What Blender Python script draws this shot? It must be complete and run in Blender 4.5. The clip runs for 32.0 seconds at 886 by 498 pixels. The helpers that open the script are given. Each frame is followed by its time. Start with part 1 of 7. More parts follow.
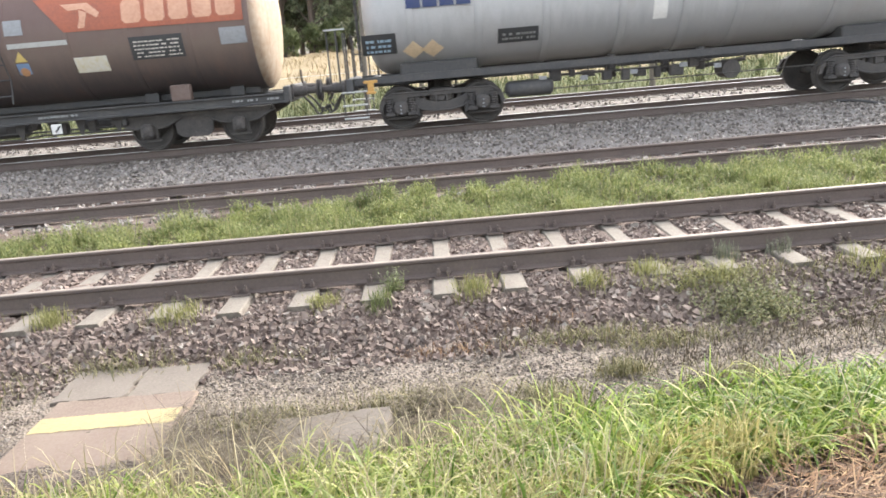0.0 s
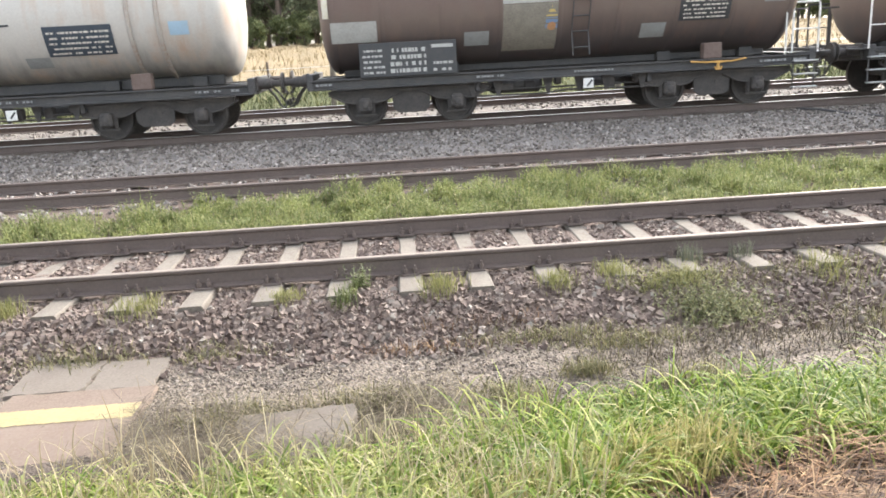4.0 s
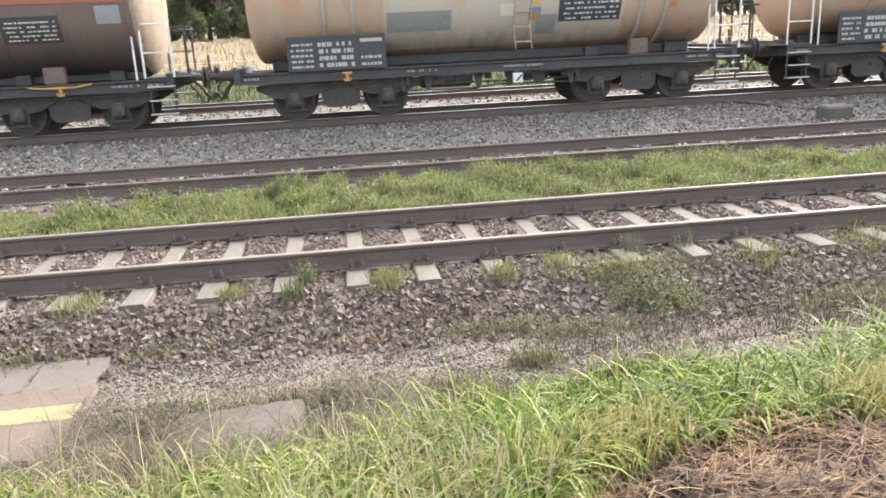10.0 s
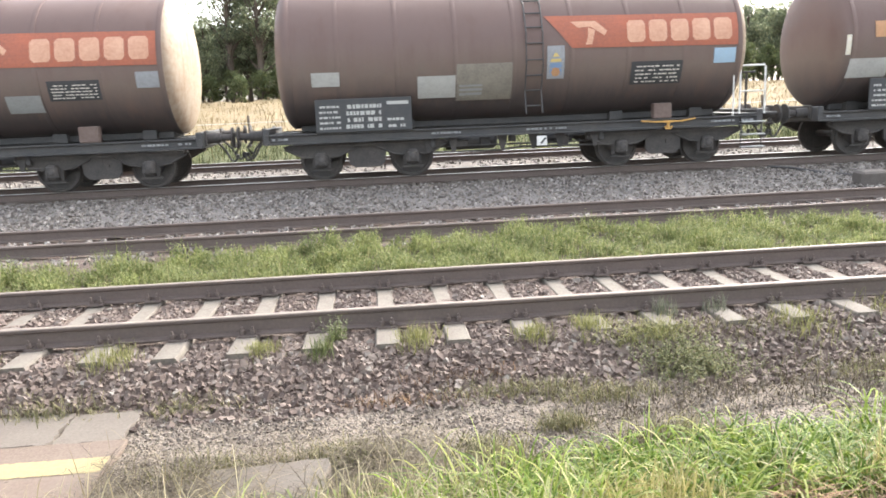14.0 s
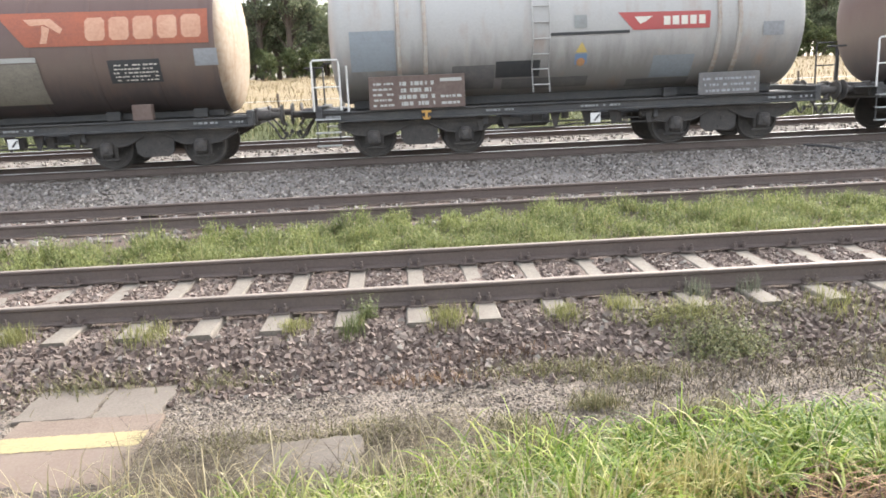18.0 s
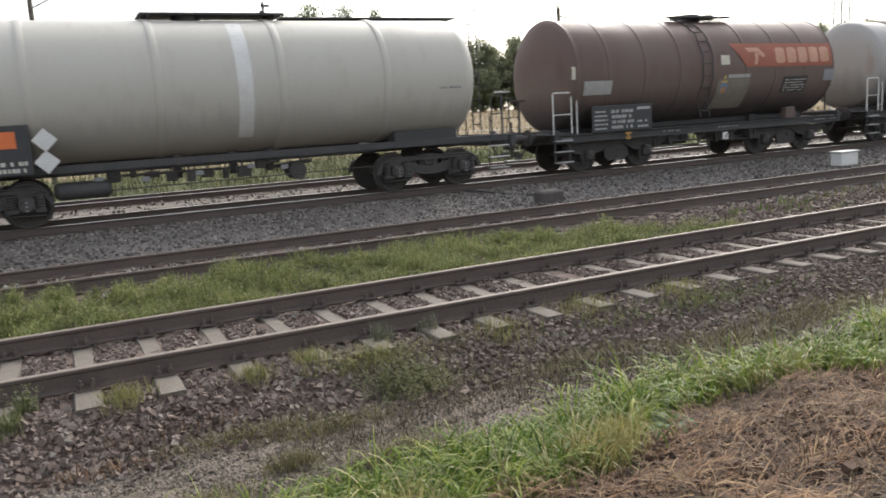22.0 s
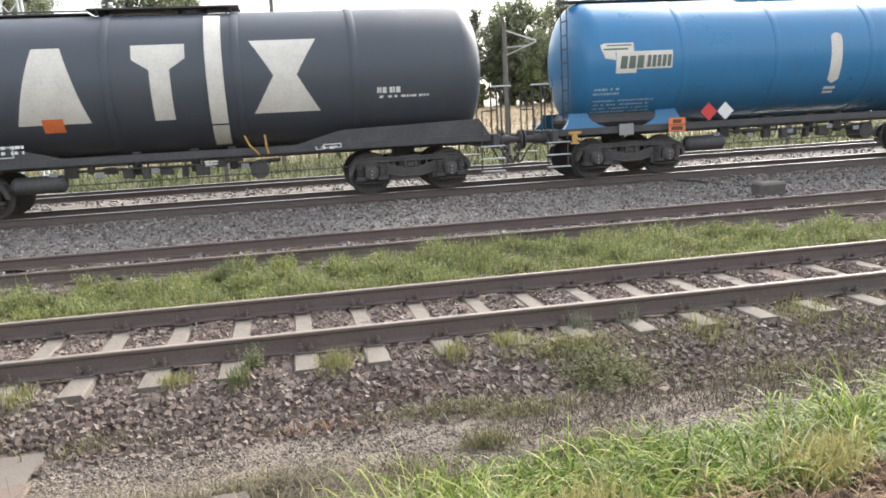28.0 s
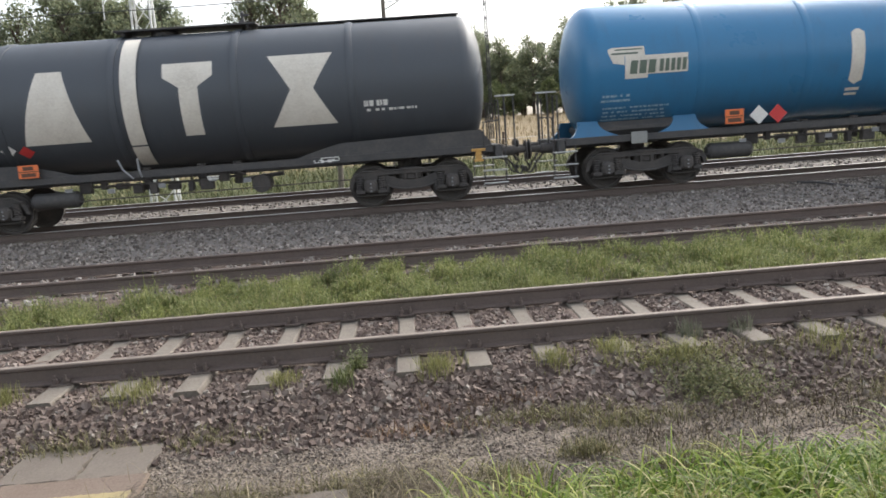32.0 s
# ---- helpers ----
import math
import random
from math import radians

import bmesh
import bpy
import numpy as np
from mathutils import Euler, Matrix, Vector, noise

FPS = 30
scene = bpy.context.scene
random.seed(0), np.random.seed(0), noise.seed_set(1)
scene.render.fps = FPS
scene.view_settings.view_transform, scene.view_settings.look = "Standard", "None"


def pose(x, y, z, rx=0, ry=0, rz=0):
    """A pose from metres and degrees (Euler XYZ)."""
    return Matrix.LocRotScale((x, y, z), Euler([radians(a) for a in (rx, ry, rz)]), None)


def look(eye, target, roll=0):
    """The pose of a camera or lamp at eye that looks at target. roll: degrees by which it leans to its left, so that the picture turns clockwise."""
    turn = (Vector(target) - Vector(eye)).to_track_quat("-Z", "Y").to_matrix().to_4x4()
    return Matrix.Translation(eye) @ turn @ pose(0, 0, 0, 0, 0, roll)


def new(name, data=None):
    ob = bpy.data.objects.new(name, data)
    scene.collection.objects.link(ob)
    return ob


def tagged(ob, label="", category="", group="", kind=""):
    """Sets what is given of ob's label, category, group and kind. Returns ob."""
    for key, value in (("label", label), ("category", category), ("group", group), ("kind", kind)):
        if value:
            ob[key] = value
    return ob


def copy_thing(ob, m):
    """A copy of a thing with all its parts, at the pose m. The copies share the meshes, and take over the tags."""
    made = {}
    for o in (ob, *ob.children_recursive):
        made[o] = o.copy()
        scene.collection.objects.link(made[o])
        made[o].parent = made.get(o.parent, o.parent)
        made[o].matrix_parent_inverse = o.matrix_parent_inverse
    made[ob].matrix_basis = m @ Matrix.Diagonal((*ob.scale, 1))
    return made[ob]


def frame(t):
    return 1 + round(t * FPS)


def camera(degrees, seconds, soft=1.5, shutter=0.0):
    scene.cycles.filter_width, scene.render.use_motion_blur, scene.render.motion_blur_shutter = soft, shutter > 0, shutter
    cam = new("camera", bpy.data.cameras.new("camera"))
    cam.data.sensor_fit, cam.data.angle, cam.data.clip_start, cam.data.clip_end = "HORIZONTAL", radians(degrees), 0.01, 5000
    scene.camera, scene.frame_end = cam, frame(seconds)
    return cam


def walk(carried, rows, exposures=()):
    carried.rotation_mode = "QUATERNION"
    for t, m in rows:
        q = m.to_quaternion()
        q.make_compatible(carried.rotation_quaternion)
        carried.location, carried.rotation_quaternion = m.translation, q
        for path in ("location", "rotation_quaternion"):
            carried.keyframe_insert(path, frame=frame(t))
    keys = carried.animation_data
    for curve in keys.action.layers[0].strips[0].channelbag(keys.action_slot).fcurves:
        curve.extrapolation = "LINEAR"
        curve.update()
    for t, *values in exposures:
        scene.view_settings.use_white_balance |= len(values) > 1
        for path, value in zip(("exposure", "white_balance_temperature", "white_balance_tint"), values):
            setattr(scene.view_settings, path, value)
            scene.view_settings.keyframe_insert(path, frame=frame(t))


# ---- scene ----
cam = camera(59.7, 32.0, soft=1.7, shutter=0.12)
PATH = [
    (0, (0.581, 1.273, 1.77), (0.593, 3.211, 1.277), -4.9),
    (0.5, (0.579, 1.265, 1.768), (0.571, 3.202, 1.269), -5.0),
    (1, (0.566, 1.284, 1.763), (0.563, 3.218, 1.255), -4.6),
    (1.5, (0.557, 1.275, 1.766), (0.554, 3.21, 1.26), -4.6),
    (2, (0.551, 1.283, 1.775), (0.55, 3.219, 1.271), -4.5),
    (2.5, (0.556, 1.293, 1.77), (0.579, 3.231, 1.275), -4.1),
    (3, (0.553, 1.294, 1.777), (0.617, 3.228, 1.273), -3.5),
    (3.5, (0.55, 1.294, 1.765), (0.639, 3.227, 1.26), -3.3),
    (5.5, (0.564, 1.284, 1.769), (0.714, 3.214, 1.266), -2.4),
    (6, (0.56, 1.283, 1.772), (0.727, 3.212, 1.27), -2.5),
    (6.5, (0.56, 1.268, 1.771), (0.734, 3.196, 1.268), -2.7),
    (7, (0.561, 1.273, 1.769), (0.749, 3.198, 1.261), -2.8),
    (7.5, (0.57, 1.272, 1.767), (0.77, 3.196, 1.257), -2.8),
    (8, (0.569, 1.275, 1.765), (0.782, 3.196, 1.251), -2.8),
    (8.5, (0.562, 1.273, 1.767), (0.791, 3.191, 1.249), -2.8),
    (9, (0.56, 1.278, 1.76), (0.791, 3.195, 1.241), -2.8),
    (9.5, (0.561, 1.276, 1.762), (0.794, 3.192, 1.238), -2.9),
    (10, (0.56, 1.28, 1.76), (0.798, 3.194, 1.234), -2.8),
    (10.5, (0.558, 1.272, 1.756), (0.83, 3.19, 1.26), -2.3),
    (11, (0.552, 1.278, 1.754), (0.863, 3.205, 1.32), -1.6),
    (11.5, (0.56, 1.281, 1.758), (0.842, 3.223, 1.374), -1.7),
    (12, (0.558, 1.278, 1.758), (0.831, 3.223, 1.383), -1.7),
    (12.5, (0.566, 1.253, 1.763), (0.821, 3.202, 1.392), -1.9),
    (13, (0.56, 1.27, 1.762), (0.781, 3.222, 1.389), -2.0),
    (13.5, (0.566, 1.261, 1.766), (0.751, 3.218, 1.393), -2.2),
    (15.5, (0.55, 1.279, 1.763), (0.68, 3.237, 1.376), -2.4),
    (16, (0.567, 1.281, 1.761), (0.586, 3.227, 1.299), -4.3),
    (16.2, (0.59, 1.248, 1.766), (0.548, 3.188, 1.28), -5.4),
    (16.3, (0.595, 1.245, 1.767), (0.507, 3.18, 1.27), -5.8),
    (16.5, (0.6, 1.235, 1.78), (0.434, 3.165, 1.28), -6.4),
    (16.7, (0.606, 1.239, 1.787), (0.524, 3.173, 1.284), -5.2),
    (16.8, (0.601, 1.24, 1.79), (0.555, 3.177, 1.292), -4.5),
    (17, (0.575, 1.247, 1.788), (0.567, 3.191, 1.322), -3.5),
    (17.5, (0.542, 1.262, 1.78), (0.596, 3.211, 1.334), -2.8),
    (18, (0.535, 1.264, 1.774), (0.629, 3.216, 1.349), -2.5),
    (18.5, (0.553, 1.257, 1.768), (0.766, 3.202, 1.355), -2.2),
    (19, (0.555, 1.212, 1.778), (1.019, 3.113, 1.366), -1.5),
    (19.5, (0.575, 1.241, 1.764), (1.298, 3.06, 1.355), -1.2),
    (20, (0.607, 1.275, 1.755), (1.534, 3.008, 1.384), -1.5),
    (20.5, (0.607, 1.301, 1.745), (1.633, 2.981, 1.393), -3.0),
    (21, (0.642, 1.328, 1.745), (1.705, 2.987, 1.402), -3.1),
    (21.5, (0.616, 1.311, 1.744), (1.66, 2.984, 1.411), -3.2),
    (22, (0.614, 1.282, 1.758), (1.48, 3.055, 1.434), -3.6),
    (22.5, (0.554, 1.239, 1.781), (1.167, 3.119, 1.481), -3.7),
    (23, (0.545, 1.284, 1.789), (0.846, 3.241, 1.507), -4.3),
    (23.5, (0.538, 1.321, 1.782), (0.627, 3.302, 1.52), -4.6),
    (24, (0.552, 1.323, 1.781), (0.595, 3.306, 1.52), -4.8),
    (24.5, (0.551, 1.325, 1.775), (0.578, 3.307, 1.51), -4.9),
    (26.5, (0.578, 1.272, 1.785), (0.629, 3.249, 1.487), -4.7),
    (27, (0.583, 1.269, 1.787), (0.735, 3.239, 1.475), -4.1),
    (27.5, (0.592, 1.26, 1.782), (0.864, 3.214, 1.455), -3.4),
    (28, (0.59, 1.27, 1.776), (0.966, 3.206, 1.442), -3.1),
    (28.5, (0.572, 1.257, 1.777), (1.007, 3.18, 1.438), -2.8),
    (29, (0.577, 1.248, 1.776), (1.015, 3.171, 1.441), -2.8),
    (29.5, (0.635, 1.27, 1.766), (1.066, 3.189, 1.402), -2.7),
    (30, (0.639, 1.254, 1.772), (1.056, 3.173, 1.398), -2.6),
    (30.5, (0.561, 1.236, 1.763), (0.936, 3.164, 1.385), -3.1),
    (31, (0.572, 1.246, 1.765), (0.824, 3.195, 1.397), -3.8),
    (31.5, (0.637, 1.266, 1.766), (0.764, 3.233, 1.425), -4.2),
    (32, (0.674, 1.274, 1.763), (0.767, 3.249, 1.459), -4.2),
]
EXPOSURE = [(0.0, 2.3), (3.0, 2.32), (5.5, 2.18), (10.0, 2.2), (11.0, 2.28), (12.0, 2.04), (13.0, 2.4), (16.0, 2.22), (18.5, 2.2), (19.2, 2.2), (20.0, 1.45), (21.0, 1.0), (22.0, 1.0), (23.0, 1.34), (24.5, 1.38), (26.5, 2.1), (28.0, 1.86), (29.0, 1.08), (29.5, 1.5), (29.9, 2.1), (31.3, 2.16), (32.0, 1.28)]
walk(cam, [(t, look(eye, target, roll)) for t, eye, target, roll in PATH], EXPOSURE)

# ---- light ----
SUN_AZ, SUN_EL = 50.0, 38.0          # degrees from +y towards +x, and above the horizon
world = bpy.data.worlds.new("hazy_sky")
scene.world = world
world.use_nodes = True
wn, wl = world.node_tree.nodes, world.node_tree.links
sky = wn.new("ShaderNodeTexSky")
sky.sky_type, sky.sun_disc = 'NISHITA', False
sky.sun_elevation, sky.sun_rotation = radians(SUN_EL), radians(SUN_AZ)
sky.air_density, sky.dust_density, sky.ozone_density = 1.2, 4.0, 1.0
pale = wn.new("ShaderNodeHueSaturation")
pale.inputs["Saturation"].default_value = 0.4
wl.new(sky.outputs["Color"], pale.inputs["Color"])
wl.new(pale.outputs["Color"], wn["Background"].inputs["Color"])
wn["Background"].inputs["Strength"].default_value = 0.15
sun = new("sun", bpy.data.lights.new("sun", 'SUN'))
sun.data.energy, sun.data.angle, sun.data.color = 0.8, radians(8.0), (1.0, 0.962, 0.915)
SUN_DIR = Vector((math.sin(radians(SUN_AZ)) * math.cos(radians(SUN_EL)), math.cos(radians(SUN_AZ)) * math.cos(radians(SUN_EL)), math.sin(radians(SUN_EL))))
sun.matrix_world = look(SUN_DIR * 60, (0, 0, 0))

# ---- materials ----
def ramp(nt, fac, stops):
    """A colour ramp over fac with (position, colour) stops."""
    r = nt.nodes.new("ShaderNodeValToRGB")
    while len(r.color_ramp.elements) < len(stops):
        r.color_ramp.elements.new(0.5)
    for e, (p, c) in zip(r.color_ramp.elements, stops):
        e.position, e.color = p, (*c, 1)
    nt.links.new(fac, r.inputs["Fac"])
    return r.outputs["Color"]


def noise_node(nt, scale, detail=4.0, vec=None, rough=0.6):
    n = nt.nodes.new("ShaderNodeTexNoise")
    n.inputs["Scale"].default_value, n.inputs["Detail"].default_value, n.inputs["Roughness"].default_value = scale, detail, rough
    if vec is not None:
        nt.links.new(vec, n.inputs["Vector"])
    return n.outputs["Fac"]


def mixed(nt, fac, a, b, mode="MIX"):
    m = nt.nodes.new("ShaderNodeMix")
    m.data_type, m.blend_type = 'RGBA', mode
    for sock, v in ((m.inputs[0], fac), (m.inputs[6], a), (m.inputs[7], b)):
        if isinstance(v, (int, float)):
            sock.default_value = v
        elif isinstance(v, tuple):
            sock.default_value = (*v, 1)
        else:
            nt.links.new(v, sock)
    return m.outputs[2]


def calc(nt, op, a, b=0.0):
    m = nt.nodes.new("ShaderNodeMath")
    m.operation = op
    for sock, v in ((m.inputs[0], a), (m.inputs[1], b)):
        if isinstance(v, (int, float)):
            sock.default_value = v
        else:
            nt.links.new(v, sock)
    return m.outputs[0]


def base_mat(name, rough=0.7, metal=0.0):
    m = bpy.data.materials.new(name)
    m.use_nodes = True
    b = m.node_tree.nodes["Principled BSDF"]
    b.inputs["Roughness"].default_value, b.inputs["Metallic"].default_value = rough, metal
    return m, m.node_tree, b


def coords(nt):
    return nt.nodes.new("ShaderNodeTexCoord").outputs["Object"]


def add_bump(nt, b, height, strength=0.3, dist=0.01):
    k = nt.nodes.new("ShaderNodeBump")
    k.inputs["Strength"].default_value, k.inputs["Distance"].default_value = strength, dist
    nt.links.new(height, k.inputs["Height"])
    nt.links.new(k.outputs["Normal"], b.inputs["Normal"])


def worn(name, colour, dirt=(0.08, 0.07, 0.06), amount=0.35, big=1.2, fine=18.0, rough=0.6, metal=0.0, bump=0.15, streak=None):
    """A painted or bare surface with stains at two scales, and streaks that run down if wanted."""
    m, nt, b = base_mat(name, rough, metal)
    v = coords(nt)
    n1, n2 = noise_node(nt, big, 5, v), noise_node(nt, fine, 3, v)
    f = calc(nt, 'MULTIPLY', calc(nt, 'MULTIPLY', n1, n2), amount * 4)
    f = calc(nt, 'MINIMUM', calc(nt, 'MAXIMUM', calc(nt, 'SUBTRACT', f, amount * 0.55), 0.0), 1.0)
    col = mixed(nt, f, colour, dirt)
    if streak:
        mp = nt.nodes.new("ShaderNodeMapping")
        mp.inputs["Scale"].default_value = (9.0, 9.0, 0.35)
        nt.links.new(v, mp.inputs["Vector"])
        s = noise_node(nt, 1.0, 4, mp.outputs["Vector"])
        s = calc(nt, 'MULTIPLY', calc(nt, 'MAXIMUM', calc(nt, 'SUBTRACT', s, 0.5), 0.0), 4.0 * streak[1])
        col = mixed(nt, calc(nt, 'MINIMUM', s, 1.0), col, streak[0])
    nt.links.new(col, b.inputs["Base Color"])
    r = calc(nt, 'ADD', calc(nt, 'MULTIPLY', n2, 0.25), rough - 0.12)
    nt.links.new(r, b.inputs["Roughness"])
    if bump:
        add_bump(nt, b, n2, bump, 0.004)
    return m


def islands(name, stops, rough=0.9, fine=25.0, translucent=0.0, objects=False, patch=None):
    """Colour drawn per piece of a joined mesh, or per object, with fine grain over it."""
    m, nt, b = base_mat(name, rough)
    if objects:
        rnd = nt.nodes.new("ShaderNodeObjectInfo").outputs["Random"]
    else:
        rnd = nt.nodes.new("ShaderNodeNewGeometry").outputs["Random Per Island"]
    col = ramp(nt, rnd, stops)
    n = noise_node(nt, fine, 3, coords(nt))
    col = mixed(nt, calc(nt, 'MULTIPLY', n, 0.55), col, (0.5, 0.5, 0.5), 'MULTIPLY')
    if patch:
        lo, hi = patch
        tone = ramp(nt, noise_node(nt, 1.7, 4, coords(nt)), [(0.3, (lo, lo * 1.02, lo)), (0.7, (hi, hi * 0.97, hi * 0.9))])
        col = mixed(nt, 1.0, col, tone, 'MULTIPLY')
    nt.links.new(col, b.inputs["Base Color"])
    if translucent:
        t = nt.nodes.new("ShaderNodeBsdfTranslucent")
        nt.links.new(col, t.inputs["Color"])
        x = nt.nodes.new("ShaderNodeMixShader")
        x.inputs[0].default_value = translucent
        nt.links.new(b.outputs[0], x.inputs[1])
        nt.links.new(t.outputs[0], x.inputs[2])
        nt.links.new(x.outputs[0], nt.nodes["Material Output"].inputs["Surface"])
    else:
        add_bump(nt, b, n, 0.4, 0.006)
    return m


def ground_mat():
    """Bank soil, gravel, brown and grey ballast, verge and stubble, by distance across the tracks."""
    m, nt, b = base_mat("ground_earth", 0.95)
    v = coords(nt)
    sep = nt.nodes.new("ShaderNodeSeparateXYZ")
    nt.links.new(v, sep.inputs[0])
    wob = calc(nt, 'MULTIPLY', calc(nt, 'SUBTRACT', noise_node(nt, 1.1, 5, v), 0.5), 1.3)
    y = calc(nt, 'ADD', sep.outputs["Y"], wob)
    fac = calc(nt, 'DIVIDE', y, 40.0)
    soil, gravel = (0.05, 0.032, 0.024), (0.195, 0.163, 0.134)
    brown, grey = (0.15, 0.112, 0.096), (0.19, 0.18, 0.175)
    verge, straw = (0.13, 0.145, 0.06), (0.27, 0.21, 0.12)
    stops = [(0.0, soil), (4.9, soil), (5.6, (0.1, 0.083, 0.068)), (5.95, gravel), (6.6, gravel), (6.95, brown), (9.7, brown), (10.2, (0.11, 0.08, 0.06)), (11.6, (0.11, 0.08, 0.06)),
             (12.3, brown), (14.3, brown), (14.9, grey), (17.4, grey), (18.2, (0.15, 0.12, 0.1)), (21.0, (0.2, 0.18, 0.16)), (26.6, (0.2, 0.18, 0.16)),
             (28.0, verge), (33.5, verge), (34.5, straw)]
    col = ramp(nt, fac, [(p / 40.0, c) for p, c in stops])
    vor = nt.nodes.new("ShaderNodeTexVoronoi")
    vor.inputs["Scale"].default_value = 45.0
    nt.links.new(v, vor.inputs["Vector"])
    grain = ramp(nt, vor.outputs["Distance"], [(0.0, (1.35, 1.33, 1.3)), (0.45, (0.95, 0.95, 0.95)), (0.9, (0.35, 0.34, 0.33))])
    col = mixed(nt, 0.75, col, grain, 'MULTIPLY')
    patch = ramp(nt, noise_node(nt, 0.35, 5, v), [(0.3, (0.78, 0.76, 0.72)), (0.7, (1.15, 1.12, 1.08))])
    col = mixed(nt, 0.8, col, patch, 'MULTIPLY')
    nt.links.new(col, b.inputs["Base Color"])
    add_bump(nt, b, vor.outputs["Distance"], 0.7, 0.03)
    return m


M = {}
M["ground"] = ground_mat()
M["stone_brown"] = islands("ballast_brown", [(0.0, (0.095, 0.068, 0.057)), (0.4, (0.155, 0.115, 0.096)), (0.8, (0.208, 0.163, 0.137)), (0.95, (0.24, 0.2, 0.172)), (1.0, (0.295, 0.268, 0.232))])
M["stone_grey"] = islands("ballast_grey", [(0.0, (0.088, 0.076, 0.067)), (0.5, (0.19, 0.165, 0.147)), (0.9, (0.3, 0.272, 0.246)), (1.0, (0.41, 0.38, 0.35))])
M["rail_side"] = worn("rail_rust", (0.125, 0.095, 0.082), (0.075, 0.06, 0.054), 0.5, 3.0, 40.0, 0.75, 0.0, 0.3)
M["rail_top"] = worn("dull_rail_head", (0.22, 0.18, 0.15), (0.14, 0.108, 0.086), 0.5, 2.0, 60.0, 0.65, 0.15, 0.05)
M["rail_bright"] = worn("polished_rail_head", (0.62, 0.6, 0.57), (0.35, 0.3, 0.26), 0.3, 2.0, 60.0, 0.35, 0.85, 0.05)
M["concrete"] = worn("sleeper_concrete", (0.184, 0.163, 0.135), (0.095, 0.076, 0.062), 0.75, 5.0, 45.0, 0.92, 0.0, 0.4)
M["slab"] = worn("slab_concrete", (0.16, 0.123, 0.098), (0.1, 0.066, 0.048), 0.6, 1.6, 60.0, 0.92, 0.0, 0.35)
M["slab_grey"] = worn("old_slab_concrete", (0.15, 0.128, 0.107), (0.09, 0.072, 0.057), 0.6, 3.0, 55.0, 0.92, 0.0, 0.4)
M["yellow"] = worn("worn_yellow_paint", (0.3, 0.25, 0.12), (0.19, 0.148, 0.09), 0.6, 5.0, 50.0, 0.85, 0.0, 0.2)
M["grass"] = islands("grass_green", [(0.0, (0.064, 0.122, 0.018)), (0.4, (0.155, 0.245, 0.037)), (0.8, (0.3, 0.39, 0.078)), (0.94, (0.45, 0.48, 0.15)), (1.0, (0.55, 0.51, 0.26))], 0.42, 8.0, 0.5, patch=(0.68, 1.25))
M["grass"].node_tree.nodes["Principled BSDF"].inputs["Specular IOR Level"].default_value = 0.22
M["grass_pale"] = islands("drying_grass", [(0.0, (0.13, 0.17, 0.04)), (0.5, (0.27, 0.32, 0.085)), (0.85, (0.43, 0.45, 0.16)), (1.0, (0.56, 0.52, 0.28))], 0.45, 8.0, 0.5, patch=(0.75, 1.2))
M["dry_yellow"] = islands("yellowing_grass", [(0.0, (0.24, 0.23, 0.07)), (0.7, (0.42, 0.37, 0.14)), (1.0, (0.55, 0.48, 0.24))], 0.6, 8.0, 0.35)
M["grass_mid"] = islands("low_weeds", [(0.0, (0.09, 0.135, 0.04)), (0.5, (0.155, 0.205, 0.06)), (1.0, (0.26, 0.28, 0.11))], 0.7, 8.0, 0.3)
M["hay"] = islands("dry_grass", [(0.0, (0.05, 0.028, 0.018)), (0.4, (0.145, 0.08, 0.044)), (0.75, (0.26, 0.15, 0.082)), (1.0, (0.42, 0.29, 0.165))], 0.85, 8.0, 0.1, patch=(0.5, 1.3))
M["hay_stalk"] = islands("brown_stalks", [(0.0, (0.13, 0.085, 0.05)), (0.8, (0.24, 0.17, 0.1)), (1.0, (0.4, 0.33, 0.2))], 0.85, 8.0, 0.1)
M["clod"] = islands("brown_clods", [(0.0, (0.045, 0.028, 0.02)), (0.7, (0.115, 0.07, 0.047)), (1.0, (0.19, 0.125, 0.085))])
# leaf colour paled and greyed, so the haze over the far trees is in it
M["leaf"] = islands("tree_leaves", [(0.0, (0.14, 0.165, 0.105)), (0.6, (0.24, 0.27, 0.165)), (1.0, (0.34, 0.36, 0.22))], 0.7, 3.0, 0.55)
M["leaf_pine"] = islands("pine_needles", [(0.0, (0.08, 0.1, 0.07)), (1.0, (0.16, 0.185, 0.115))], 0.8, 3.0, 0.4)
M["bark"] = worn("bark", (0.13, 0.1, 0.08), (0.05, 0.04, 0.03), 0.5, 6.0, 30.0, 0.95, 0.0, 0.5)
M["straw"] = islands("stubble_straw", [(0.0, (0.2, 0.148, 0.078)), (1.0, (0.36, 0.285, 0.165))], 0.9, 5.0, 0.2)
M["black"] = worn("sooty_black_steel", (0.05, 0.05, 0.053), (0.11, 0.1, 0.09), 0.6, 2.0, 20.0, 0.65, 0.0, 0.2)
M["bogie"] = worn("bogie_grime", (0.05, 0.047, 0.046), (0.12, 0.104, 0.092), 0.65, 3.0, 25.0, 0.8, 0.0, 0.3)
M["white"] = worn("white_paint", (0.78, 0.77, 0.74), (0.35, 0.32, 0.28), 0.3, 3.0, 30.0, 0.6)
M["cream"] = worn("cream_letter_paint", (0.72, 0.68, 0.6), (0.4, 0.35, 0.3), 0.4, 2.0, 25.0, 0.6)
M["orange_plate"] = worn("orange_plate", (0.82, 0.2, 0.06), (0.4, 0.12, 0.05), 0.3, 6.0, 40.0, 0.5)
